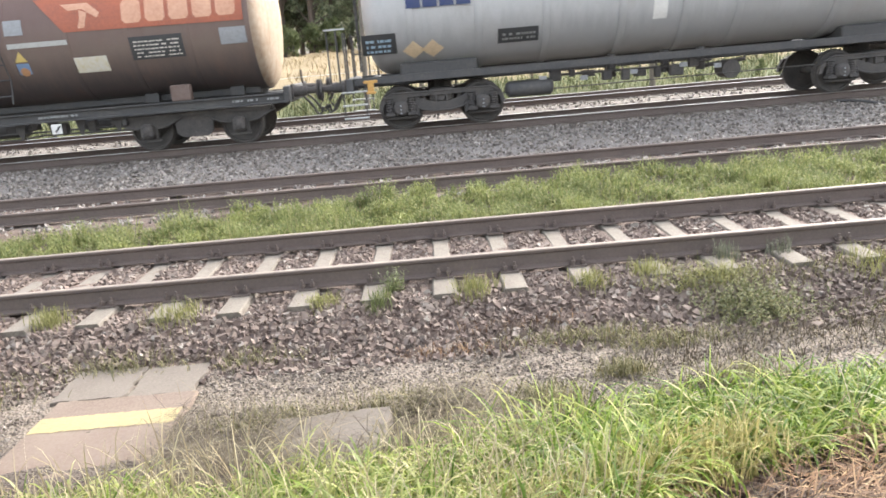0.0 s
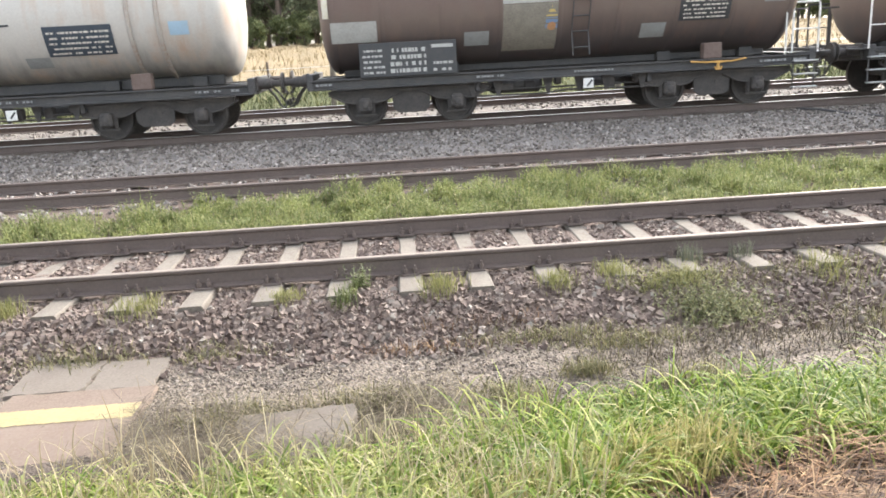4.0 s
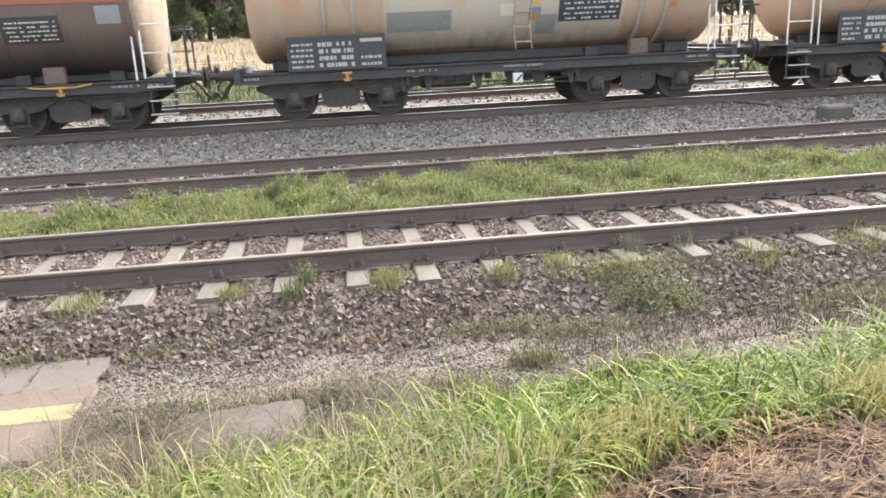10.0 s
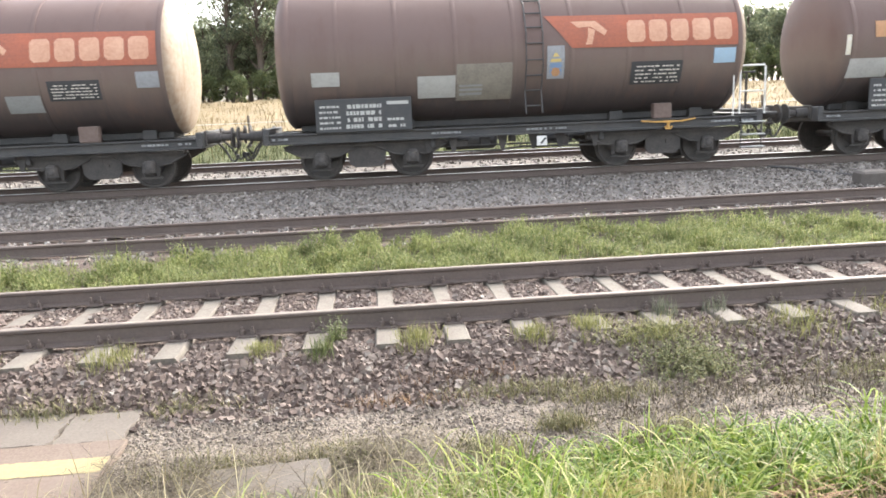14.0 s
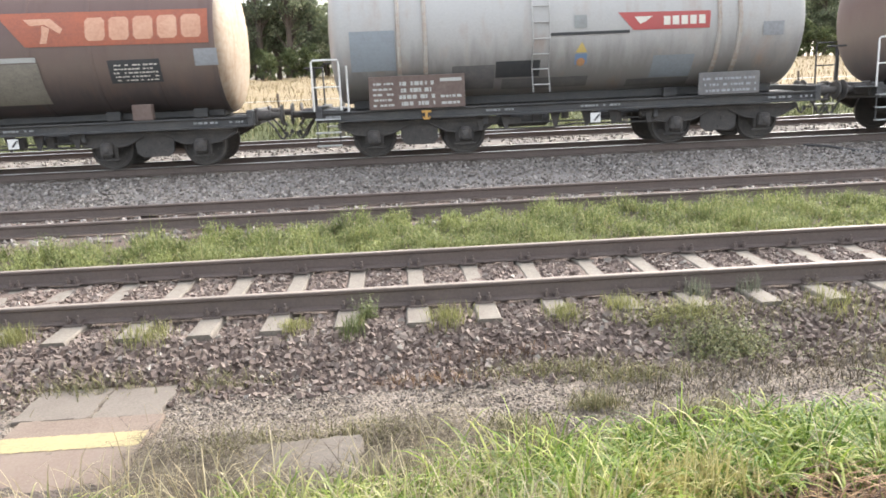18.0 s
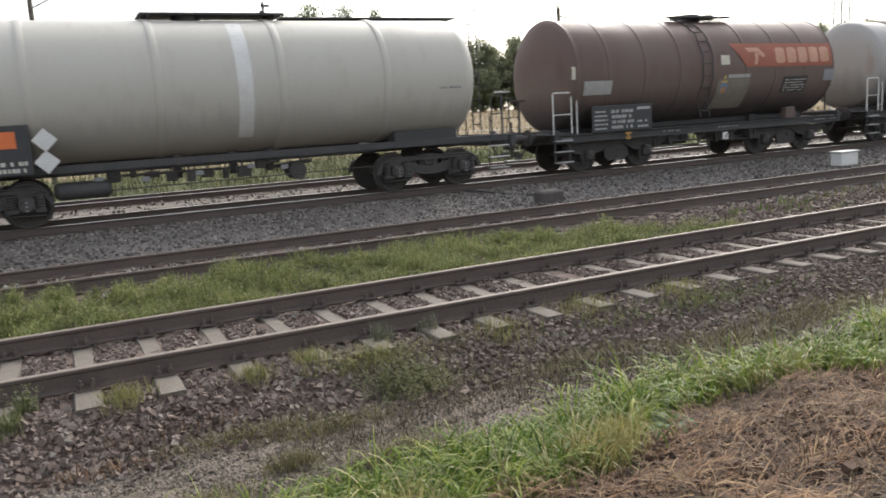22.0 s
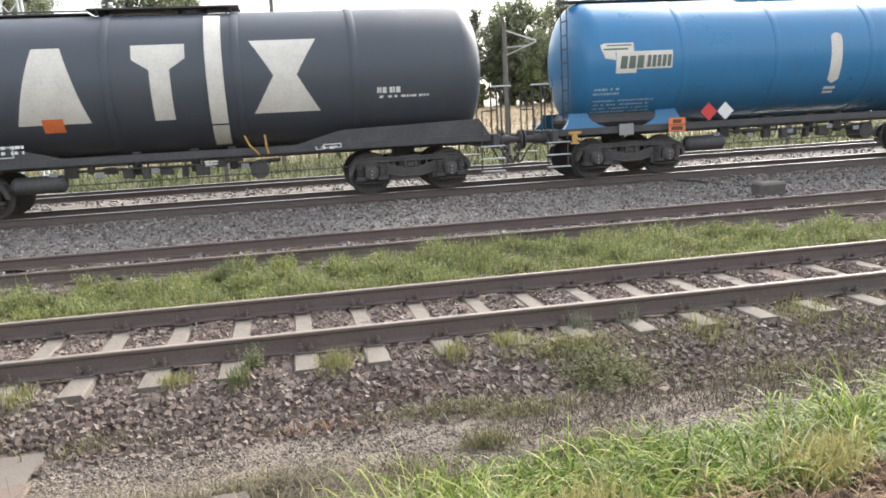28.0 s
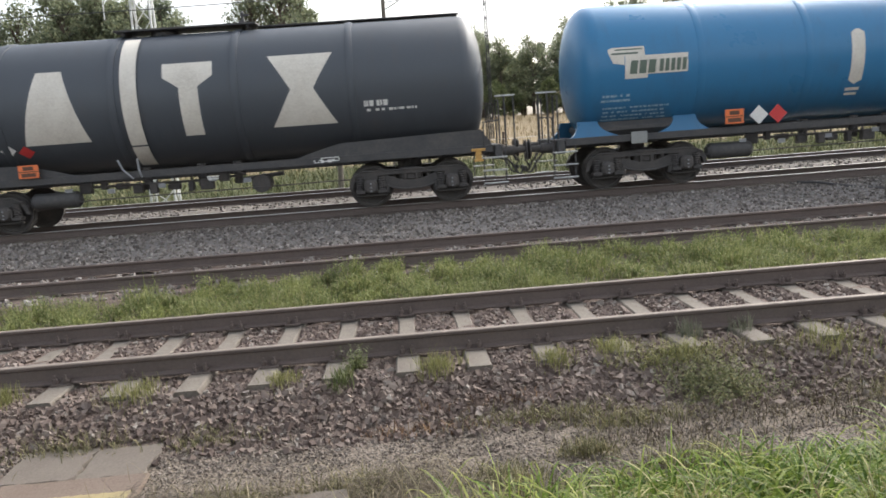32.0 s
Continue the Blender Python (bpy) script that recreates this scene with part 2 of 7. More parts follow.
M["red_plate"] = worn("red_plate", (0.62, 0.05, 0.05), (0.3, 0.05, 0.04), 0.3, 6.0, 40.0, 0.5)
M["yellow_part"] = worn("yellow_handle_paint", (0.6, 0.34, 0.09), (0.26, 0.15, 0.07), 0.5, 6.0, 30.0, 0.65)
M["label_blue"] = worn("pale_blue_sticker", (0.35, 0.5, 0.62), (0.3, 0.3, 0.3), 0.3, 6.0, 30.0, 0.6)
M["panel_grey"] = worn("grey_panel", (0.3, 0.31, 0.3), (0.15, 0.13, 0.12), 0.4, 5.0, 30.0, 0.6)
M["panel_dark"] = worn("dark_panel", (0.045, 0.047, 0.05), (0.1, 0.09, 0.08), 0.3, 5.0, 30.0, 0.6)
M["blue_sign"] = worn("blue_sign_paint", (0.014, 0.14, 0.46), (0.04, 0.1, 0.25), 0.25, 4.0, 30.0, 0.5)
M["galv"] = worn("galvanised_steel", (0.5, 0.51, 0.51), (0.3, 0.29, 0.27), 0.35, 6.0, 40.0, 0.5, 0.6, 0.1)


def tank_paint(name, colour, low_tone, low, amount, rust=(0.2, 0.09, 0.04), rough=0.5, rust_from=0.27, waist=None):
    """Tank paint with rust streaks, and a second tone that comes in below a level and as fine grain. Object z is 0 on
    the tank's axis.
    """
    m, nt, b = base_mat(name, rough)
    v = coords(nt)
    sep = nt.nodes.new("ShaderNodeSeparateXYZ")
    nt.links.new(v, sep.inputs[0])
    mp = nt.nodes.new("ShaderNodeMapping")
    mp.inputs["Scale"].default_value = (2.6, 1.0, 0.3)
    nt.links.new(v, mp.inputs["Vector"])
    streaks = noise_node(nt, 1.6, 6, mp.outputs["Vector"])
    blot = noise_node(nt, 1.1, 6, v)
    z = calc(nt, 'ADD', sep.outputs["Z"], calc(nt, 'MULTIPLY', calc(nt, 'SUBTRACT', streaks, 0.5), 1.4))
    low_share = calc(nt, 'MULTIPLY', calc(nt, 'SUBTRACT', low, z), 0.9)
    low_share = calc(nt, 'MINIMUM', calc(nt, 'MAXIMUM', low_share, 0.0), amount)
    col = mixed(nt, low_share, colour, low_tone)
    rs = calc(nt, 'MULTIPLY', calc(nt, 'MAXIMUM', calc(nt, 'SUBTRACT', calc(nt, 'MULTIPLY', streaks, blot), rust_from), 0.0), 4.0 * amount)
    col = mixed(nt, calc(nt, 'MINIMUM', rs, 0.8), col, rust)
    if waist:
        # another tone below the barrel's middle, with uneven edges
        tone, centre, half, share = waist
        d = calc(nt, 'ABSOLUTE', calc(nt, 'SUBTRACT', calc(nt, 'ADD', sep.outputs["Z"], calc(nt, 'MULTIPLY', calc(nt, 'SUBTRACT', streaks, 0.5), 0.5)), centre))
        f = calc(nt, 'MAXIMUM', calc(nt, 'SUBTRACT', 1.0, calc(nt, 'DIVIDE', d, half)), 0.0)
        f = calc(nt, 'MULTIPLY', calc(nt, 'MULTIPLY', f, calc(nt, 'ADD', blot, 0.5)), share)
        col = mixed(nt, calc(nt, 'MINIMUM', f, 0.9), col, tone)
    fine = noise_node(nt, 30, 3, v)
    col = mixed(nt, calc(nt, 'MULTIPLY', fine, 0.35), col, low_tone)
    nt.links.new(col, b.inputs["Base Color"])
    nt.links.new(calc(nt, 'ADD', calc(nt, 'MULTIPLY', blot, 0.35), rough - 0.17), b.inputs["Roughness"])
    add_bump(nt, b, blot, 0.08, 0.02)
    return m


M["t_slate"] = tank_paint("dark_blue_grey_tank_paint", (0.07, 0.081, 0.096), (0.052, 0.053, 0.057), -0.6, 0.35, (0.1, 0.08, 0.07), 0.5)
M["t_blue"] = tank_paint("blue_tank_paint", (0.035, 0.2, 0.4), (0.045, 0.11, 0.18), -0.6, 0.4, (0.06, 0.09, 0.13), 0.32)
M["t_beige"] = tank_paint("beige_white_tank_paint", (0.6, 0.575, 0.51), (0.33, 0.3, 0.26), -0.5, 0.35, (0.36, 0.28, 0.2), 0.5)
M["t_grey"] = tank_paint("light_grey_tank_paint", (0.5, 0.5, 0.5), (0.25, 0.245, 0.24), -0.3, 0.5, (0.25, 0.22, 0.19), 0.5)
M["t_brown"] = tank_paint("sooty_brown_tank_paint", (0.155, 0.095, 0.08), (0.072, 0.064, 0.063), -0.2, 0.85, (0.125, 0.068, 0.052), 0.58, waist=((0.225, 0.175, 0.14), -0.42, 0.7, 0.6))
M["t_white"] = tank_paint("dirty_white_tank_paint", (0.47, 0.455, 0.435), (0.15, 0.136, 0.125), -0.2, 0.65, (0.34, 0.19, 0.11), 0.55)
M["t_cream"] = tank_paint("dirty_cream_white_tank_paint", (0.6, 0.565, 0.51), (0.13, 0.12, 0.11), -0.65, 0.75, (0.5, 0.29, 0.16), 0.55, 0.24)
M["t_orange"] = tank_paint("orange_stained_cream_tank_paint", (0.56, 0.4, 0.27), (0.1, 0.092, 0.085), -0.75, 0.8, (0.56, 0.25, 0.11), 0.55, 0.205, waist=((0.54, 0.46, 0.36), -0.55, 0.5, 0.5))
M["clad_cream"] = tank_paint("cream_cladding_paint", (0.6, 0.54, 0.44), (0.12, 0.11, 0.1), -0.8, 0.8, (0.54, 0.34, 0.2), 0.55, 0.25)
M["band_orange"] = worn("faded_orange_band", (0.4, 0.115, 0.06), (0.2, 0.085, 0.06), 0.6, 1.5, 20.0, 0.6)
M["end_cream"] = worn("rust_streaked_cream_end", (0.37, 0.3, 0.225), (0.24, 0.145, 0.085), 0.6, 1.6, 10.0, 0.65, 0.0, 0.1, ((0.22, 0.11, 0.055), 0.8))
M["straw_stalk"] = islands("pale_stalks", [(0.0, (0.26, 0.2, 0.11)), (1.0, (0.5, 0.44, 0.28))], 0.8, 8.0, 0.2)
M["hay_grey"] = islands("grey_dead_weeds", [(0.0, (0.05, 0.039, 0.025)), (0.6, (0.115, 0.09, 0.056)), (1.0, (0.26, 0.215, 0.14))], 0.85, 8.0, 0.1)
M["weed_blue"] = islands("blue_green_weeds", [(0.0, (0.1, 0.11, 0.052)), (0.6, (0.2, 0.205, 0.093)), (1.0, (0.31, 0.3, 0.15))], 0.75, 8.0, 0.35)
M["weed_olive"] = islands("olive_weeds", [(0.0, (0.1, 0.093, 0.045)), (0.6, (0.195, 0.18, 0.083)), (1.0, (0.34, 0.3, 0.16))], 0.8, 8.0, 0.2)
M["weed_bright"] = islands("bright_green_weed", [(0.0, (0.09, 0.115, 0.04)), (1.0, (0.19, 0.21, 0.075))], 0.6, 8.0, 0.3)
M["weed_sun"] = islands("yellow_green_tuft", [(0.0, (0.15, 0.155, 0.055)), (1.0, (0.33, 0.32, 0.13))], 0.7, 8.0, 0.35)
M["weed_grey"] = islands("grey_green_weed", [(0.0, (0.1, 0.11, 0.075)), (1.0, (0.24, 0.24, 0.17))], 0.8, 8.0, 0.2)
M["weed_feather"] = islands("feathery_weeds", [(0.0, (0.125, 0.155, 0.055)), (0.5, (0.215, 0.25, 0.09)), (0.9, (0.32, 0.345, 0.14)), (1.0, (0.42, 0.38, 0.21))], 0.7, 8.0, 0.45, patch=(0.68, 1.22))
M["verge"] = islands("verge_grass_green", [(0.0, (0.06, 0.075, 0.032)), (0.6, (0.13, 0.145, 0.063)), (1.0, (0.33, 0.305, 0.16))], 0.75, 4.0, 0.3)
M["old_cover"] = worn("weathered_cover", (0.12, 0.105, 0.095), (0.06, 0.05, 0.045), 0.5, 5.0, 40.0, 0.9, 0.0, 0.4)
M["gravel"] = islands("path_gravel", [(0.0, (0.11, 0.088, 0.073)), (0.6, (0.2, 0.168, 0.14)), (0.95, (0.285, 0.248, 0.21)), (1.0, (0.37, 0.33, 0.29))])
M["strap_rust"] = worn("rust_stained_strap", (0.42, 0.39, 0.35), (0.27, 0.16, 0.1), 0.6, 1.2, 12.0, 0.7)


# ---- mesh building ----
class Geo:
    """Collects vertices and faces for one mesh."""

    def __init__(self):
        self.v, self.f, self.mi = [], [], []

    def add(self, verts, faces, mi=0):
        o = len(self.v)
        self.v.extend(tuple(p) for p in verts)
        self.f.extend(tuple(i + o for i in q) for q in faces)
        self.mi.extend([mi] * len(faces))
        return self

    def box(self, c, s, rot=None, bev=None, mi=0):
        """A box with chamfered edges about c, of size s."""
        h = [a / 2 for a in s]
        e = min(h) * 0.25 if bev is None else min(bev, min(h) * 0.9)
        verts, ids = [], {}
        for sx in (-1, 1):
            for sy in (-1, 1):
                for sz in (-1, 1):
                    for ax in range(3):
                        p = [sx * (h[0] - e), sy * (h[1] - e), sz * (h[2] - e)]
                        p[ax] = (sx, sy, sz)[ax] * h[ax]
                        ids[sx, sy, sz, ax] = len(verts)
                        verts.append(Vector(p))
        faces = []
        for ax in range(3):
            a, b = (ax + 1) % 3, (ax + 2) % 3
            for s1 in (-1, 1):
                loop = []
                for sa, sb in ((-1, -1), (1, -1), (1, 1), (-1, 1)):
                    k = [0, 0, 0]
                    k[ax], k[a], k[b] = s1, sa, sb
                    loop.append(ids[(*k, ax)])
                faces.append(loop if s1 > 0 else loop[::-1])
            for sa in (-1, 1):
                for sb in (-1, 1):
                    k = [0, 0, 0]
                    k[a], k[b] = sa, sb
                    lo, hi = list(k), list(k)
                    lo[ax], hi[ax] = -1, 1
                    q = [ids[(*lo, a)], ids[(*hi, a)], ids[(*hi, b)], ids[(*lo, b)]]
                    faces.append(q if sa * sb < 0 else q[::-1])
        for sx in (-1, 1):
            for sy in (-1, 1):
                for sz in (-1, 1):
                    q = [ids[sx, sy, sz, 0], ids[sx, sy, sz, 1], ids[sx, sy, sz, 2]]
                    faces.append(q if sx * sy * sz > 0 else q[::-1])
        m = Matrix.Translation(c) @ (Euler([radians(a) for a in rot]).to_matrix().to_4x4() if rot else Matrix())
        return self.add([m @ p for p in verts], faces, mi)

    def cyl(self, p0, p1, r0, r1=None, n=10, caps=True, mi=0):
        p0, p1 = Vector(p0), Vector(p1)
        r1 = r0 if r1 is None else r1
        q = (p1 - p0).to_track_quat('Z', 'Y')
        verts = []
        for p, r in ((p0, r0), (p1, r1)):
            for i in range(n):
                a = 2 * math.pi * i / n
                verts.append(p + q @ Vector((r * math.cos(a), r * math.sin(a), 0)))
        faces = [(i, (i + 1) % n, n + (i + 1) % n, n + i) for i in range(n)]
        if caps:
            faces += [tuple(range(n))[::-1], tuple(range(n, 2 * n))]
        return self.add(verts, faces, mi)

    def tube(self, pts, r, n=6, mi=0):
        """One bent bar through all the points."""
        pts = [Vector(p) for p in pts]
        verts, faces = [], []
        for i, p in enumerate(pts):
            d = (pts[min(i + 1, len(pts) - 1)] - pts[max(i - 1, 0)]).normalized()
            side = d.cross(Vector((0.31, 0.17, 0.93)))
            if side.length < 0.05:
                side = d.cross(Vector((1, 0, 0)))
            side.normalize()
            over = d.cross(side)
            for k in range(n):
                a = 2 * math.pi * k / n
                verts.append(p + side * (r * math.cos(a)) + over * (r * math.sin(a)))
        for i in range(len(pts) - 1):
            for k in range(n):
                faces.append((i * n + k, i * n + (k + 1) % n, (i + 1) * n + (k + 1) % n, (i + 1) * n + k))
        faces += [tuple(range(n))[::-1], tuple(range((len(pts) - 1) * n, len(pts) * n))]
        return self.add(verts, faces, mi)

    def rev(self, profile, axis='x', n=48, at=(0, 0, 0), mi=0, close=False):
        """Turns (along, radius) points about an axis."""
        verts, faces = [], []
        for s, r in profile:
            for i in range(n):
                a = 2 * math.pi * i / n
                c, d = r * math.cos(a), r * math.sin(a)
                p = (s, c, d) if axis == 'x' else (d, s, c) if axis == 'y' else (c, d, s)
                verts.append((p[0] + at[0], p[1] + at[1], p[2] + at[2]))
        m = len(profile)
        for j in range(m if close else m - 1):
            k = (j + 1) % m
            for i in range(n):
                faces.append((j * n + i, k * n + i, k * n + (i + 1) % n, j * n + (i + 1) % n))
        return self.add(verts, faces, mi)

    def extrude(self, poly, axis, a, b, mi=0):
        """A 2D outline drawn out along an axis from a to b. For x: (y, z); for y: (x, z)."""
        n = len(poly)
        place = (lambda s, p: (s, p[0], p[1])) if axis == 'x' else (lambda s, p: (p[0], s, p[1])) if axis == 'y' else (lambda s, p: (p[0], p[1], s))
        verts = [place(a, p) for p in poly] + [place(b, p) for p in poly]
        faces = [(i, (i + 1) % n, n + (i + 1) % n, n + i) for i in range(n)] + [tuple(range(n))[::-1], tuple(range(n, 2 * n))]
        return self.add(verts, faces, mi)

    def mesh(self, name, mats, smooth=False, weld=False):
        me = bpy.data.meshes.new(name)
        me.from_pydata([tuple(p) for p in self.v], [], self.f)
        for m in mats if isinstance(mats, (list, tuple)) else [mats]:
            me.materials.append(m)
        if any(self.mi):
            me.polygons.foreach_set("material_index", self.mi)
        bm = bmesh.new()
        bm.from_mesh(me)
        if weld:
            bmesh.ops.remove_doubles(bm, verts=bm.verts, dist=0.001)
        bmesh.ops.recalc_face_normals(bm, faces=bm.faces)
        bm.to_mesh(me)
        bm.free()
        if smooth:
            me.polygons.foreach_set("use_smooth", [True] * len(me.polygons))
            me.set_sharp_from_angle(angle=radians(35))
        return me


def part(name, geo, material, parent=None, label="", at=None, smooth=False):
    """Links a Geo, or a mesh, as one mesh object under a thing or a part."""
    me = geo.mesh(name, material, smooth) if isinstance(geo, Geo) else geo
    ob = new(name, me)
    if parent is not None:
        ob.parent = parent
    if at is not None:
        ob.matrix_basis = at
    if label:
        tagged(ob, label)
    return ob


def np_mesh(name, verts, tris, material):
    """A mesh from arrays of vertices and triangles."""
    me = bpy.data.meshes.new(name)
    verts, tris = np.asarray(verts, np.float32).reshape(-1, 3), np.asarray(tris, np.int32).reshape(-1, 3)
    me.vertices.add(len(verts))
    me.vertices.foreach_set("co", verts.ravel())
    me.loops.add(tris.size)
    me.loops.foreach_set("vertex_index", tris.ravel())
    me.polygons.add(len(tris))
    me.polygons.foreach_set("loop_start", np.arange(0, tris.size, 3, dtype=np.int32))
    me.materials.append(material)
    me.polygons.foreach_set("use_smooth", [False] * len(tris))
    me.update(calc_edges=True)
    me.validate()
    return me


# ---- the lie of the land ----
PROFILE = [(-400, 0.4), (-3, 0.32), (1.5, 0.15), (3.4, -0.03), (4.5, -0.26), (5.3, -0.4), (6.2, -0.44), (6.85, -0.43), (7.4, -0.22), (9.9, -0.21),
           (10.4, -0.25), (11.6, -0.22), (12.0, -0.2), (14.6, -0.19), (15.3, -0.2), (16.9, -0.04), (18.0, -0.02), (20.9, -0.02), (21.9, -0.18), (23.2, -0.08),
           (23.9, -0.02), (26.7, -0.02), (27.9, -0.35), (30.0, -0.1), (35.0, 0.6), (72.0, 2.45), (120, 3.0), (400, 3.4), (2500, 3.4)]
PY, PZ = np.array([p[0] for p in PROFILE]), np.array([p[1] for p in PROFILE])


def land(x, y):
    """Height of the ground, for arrays or numbers."""
    x, y = np.asarray(x, float), np.asarray(y, float)
    z = np.interp(y, PY, PZ)
    soft = np.clip((y - 27) / 10, 0.15, 3) + np.clip((5.5 - y) / 2, 0, 1.0) * 0.8
    bank = np.clip((4.9 - y) / 0.5, 0, 1) * np.clip((y - 1.0) / 0.6, 0, 1)
    z = z + 0.03 * bank * (np.sin(x * 6.3 + 1.1 * y) * np.sin(y * 7.7 - x) + 0.6 * np.sin(x * 13.0 + 2) * np.sin(y * 12.0 + 1))
    return z + 0.035 * soft * (np.sin(x * 1.3 + y * 0.7) + np.sin(x * 0.45 - y * 1.1 + 2) + 0.5 * np.sin(x * 2.9 + 1.7 * y))


def build_ground():
    xs = np.unique(np.concatenate([np.linspace(-14, 30, 177), np.linspace(-60, 90, 76), np.array([-2500, -900, -400, -200, -120, 120, 200, 400, 900, 2500])]))
    ys = np.unique(np.concatenate([np.linspace(1.5, 20, 150), np.linspace(20, 40, 41), np.linspace(40, 120, 20), PY, np.array([-100, -30, -10, -5, 0, 200, 800])]))
    X, Y = np.meshgrid(xs, ys)
    rng = np.random.default_rng(3)
    Z = land(X, Y) + np.where((Y > 1) & (Y < 20) & (X > -14) & (X < 30), rng.normal(0, 0.008, X.shape), 0)
    v = np.stack([X, Y, Z], -1).reshape(-1, 3)
    n = len(xs)
    i = (np.arange(len(ys) - 1)[:, None] * n + np.arange(n - 1)).ravel()
    t = np.concatenate([np.stack([i, i + 1, i + n + 1], 1), np.stack([i, i + n + 1, i + n], 1)])
    me = np_mesh("ground", v, t, M["ground"])
    me.polygons.foreach_set("use_smooth", [True] * len(me.polygons))
    return tagged(new("ground", me), "earth, gravel and ballast ground along the railway", "ground", kind="structure")


build_ground()

# ---- tracks ----
RAIL = [(-0.07, 0.0), (0.07, 0.0), (0.07, 0.012), (0.012, 0.03), (0.01, 0.125), (0.034, 0.14), (0.036, 0.162), (0.03, 0.17), (-0.03, 0.17), (-0.036, 0.162),
        (-0.034, 0.14), (-0.01, 0.125), (-0.012, 0.03), (-0.07, 0.012)]
GAUGE = 1.507


def rail_geo(x0, x1):
    g = Geo()
    n = len(RAIL)
    v = [(x0, y, z) for y, z in RAIL] + [(x1, y, z) for y, z in RAIL]
    for i in range(n):
        q = (i, (i + 1) % n, n + (i + 1) % n, n + i)
        g.f.append(q)
        g.mi.append(1 if 6 <= i <= 8 else 0)
    g.v = v
    g.f += [tuple(range(n))[::-1], tuple(range(n, 2 * n))]
    g.mi += [0, 0]
    return g


def sleeper_geo():
    g = Geo()
    sec = [(-1.3, 0.0), (-0.85, 0.0), (-0.5, -0.03), (0.5, -0.03), (0.85, 0.0), (1.3, 0.0)]
    verts, faces = [], []
    for y, z in sec:
        w = 0.1 if abs(y) > 0.6 else 0.085
        verts += [(-w - 0.04, y, -0.2), (-w, y, z - 0.012), (-w + 0.012, y, z), (w - 0.012, y, z), (w, y, z - 0.012), (w + 0.04, y, -0.2)]
    for j in range(len(sec) - 1):
        for i in range(6):
            a, b = j * 6 + i, j * 6 + (i + 1) % 6
            faces.append((a, b, b + 6, a + 6))
    faces += [tuple(range(6)), tuple(range(30, 36))[::-1]]
    return g.add(verts, faces)


def clip_geo():
    """A fastening: a ribbed pad with two bent spring clips and bolts."""
    g = Geo()
    for s in (-1, 1):
        g.cyl((s * 0.045, -0.088, -0.005), (s * 0.045, -0.088, 0.085), 0.014, 0.012, 6)
        g.cyl((s * 0.045, -0.088, 0.03), (s * 0.045, -0.088, 0.055), 0.024, 0.024, 6)
        g.box((s * 0.045, -0.06, 0.022), (0.04, 0.07, 0.02), (18, 0, 0))
    g.box((0, -0.085, 0.0), (0.16, 0.07, 0.02))
    return g


SLEEPER, CLIP = sleeper_geo().mesh("sleeper", M["concrete"]), clip_geo().mesh("rail_clip", M["rail_side"])
RAIL_MESH = {k: rail_geo(-160, 200).mesh("rail", [M["rail_side"], M[k]]) for k in ("rail_top", "rail_bright", "rail_side")}


def track(name, label, y_near, z, x0, x1, clips=None, sunk=0.0, head="rail_bright"):
    """Two rails on concrete sleepers; y_near is the near rail's middle, z the height of its top."""
    t = tagged(new(name), label, "railway track", kind="structure")
    for i in range(2):
        part("rail", RAIL_MESH[head], None, t, "", pose(0, y_near + i * GAUGE, z - 0.17))
    r = random.Random(name)
    k = round(x0 / 0.6)
    while k * 0.6 < x1:
        x = k * 0.6 + r.uniform(-0.012, 0.012) + (0.04 if name == "track_1" and k == 4 else 0)
        part("sleeper", SLEEPER, None, t, "", pose(x, y_near + GAUGE / 2 + r.uniform(-0.02, 0.02), z - 0.172 - sunk, 0, 0, r.uniform(-0.7, 0.7)))
        if clips and clips[0] < x < clips[1]:
            for i in range(2):
                part("rail_clip", CLIP, None, t, "", pose(x, y_near + i * GAUGE, z - 0.165))
                part("rail_clip", CLIP, None, t, "", pose(x, y_near + i * GAUGE, z - 0.165, 0, 0, 180))
        k += 1
    return t


track("track_1", "rusty steel rails on pale concrete sleepers in brown ballast", 7.95, 0.0, -14, 40, (-9, 22), 0.0, "rail_top")
track("track_2", "rusty rails half sunk behind a strip of weeds", 12.53, 0.0, -20, 50, None, 0.035, "rail_side")
track("track_3", "rails that carry the tank wagons, in grey ballast", 18.75, 0.17, -40, 60)
track("track_4", "polished rails of the farthest track", 24.55, 0.17, -40, 60)

# ---- wagons ----
WHEEL_R = 0.46
WHEELS, WAGONS, CACHE = [], [], {}
M["board_rust"] = worn("rusty_board", (0.12, 0.08, 0.066), (0.2, 0.155, 0.135), 0.5, 3.0, 14.0, 0.7)
M["sill_paint"] = worn("faded_sill_lettering", (0.3, 0.3, 0.3), (0.1, 0.1, 0.1), 0.6, 9.0, 20.0, 0.7)
M["label_grey"] = worn("grey_sticker", (0.32, 0.33, 0.34), (0.15, 0.14, 0.14), 0.4, 6.0, 20.0, 0.6)


def cached(key, make):
    """One mesh for all alike parts."""
    if key not in CACHE:
        CACHE[key] = make()
    return CACHE[key]


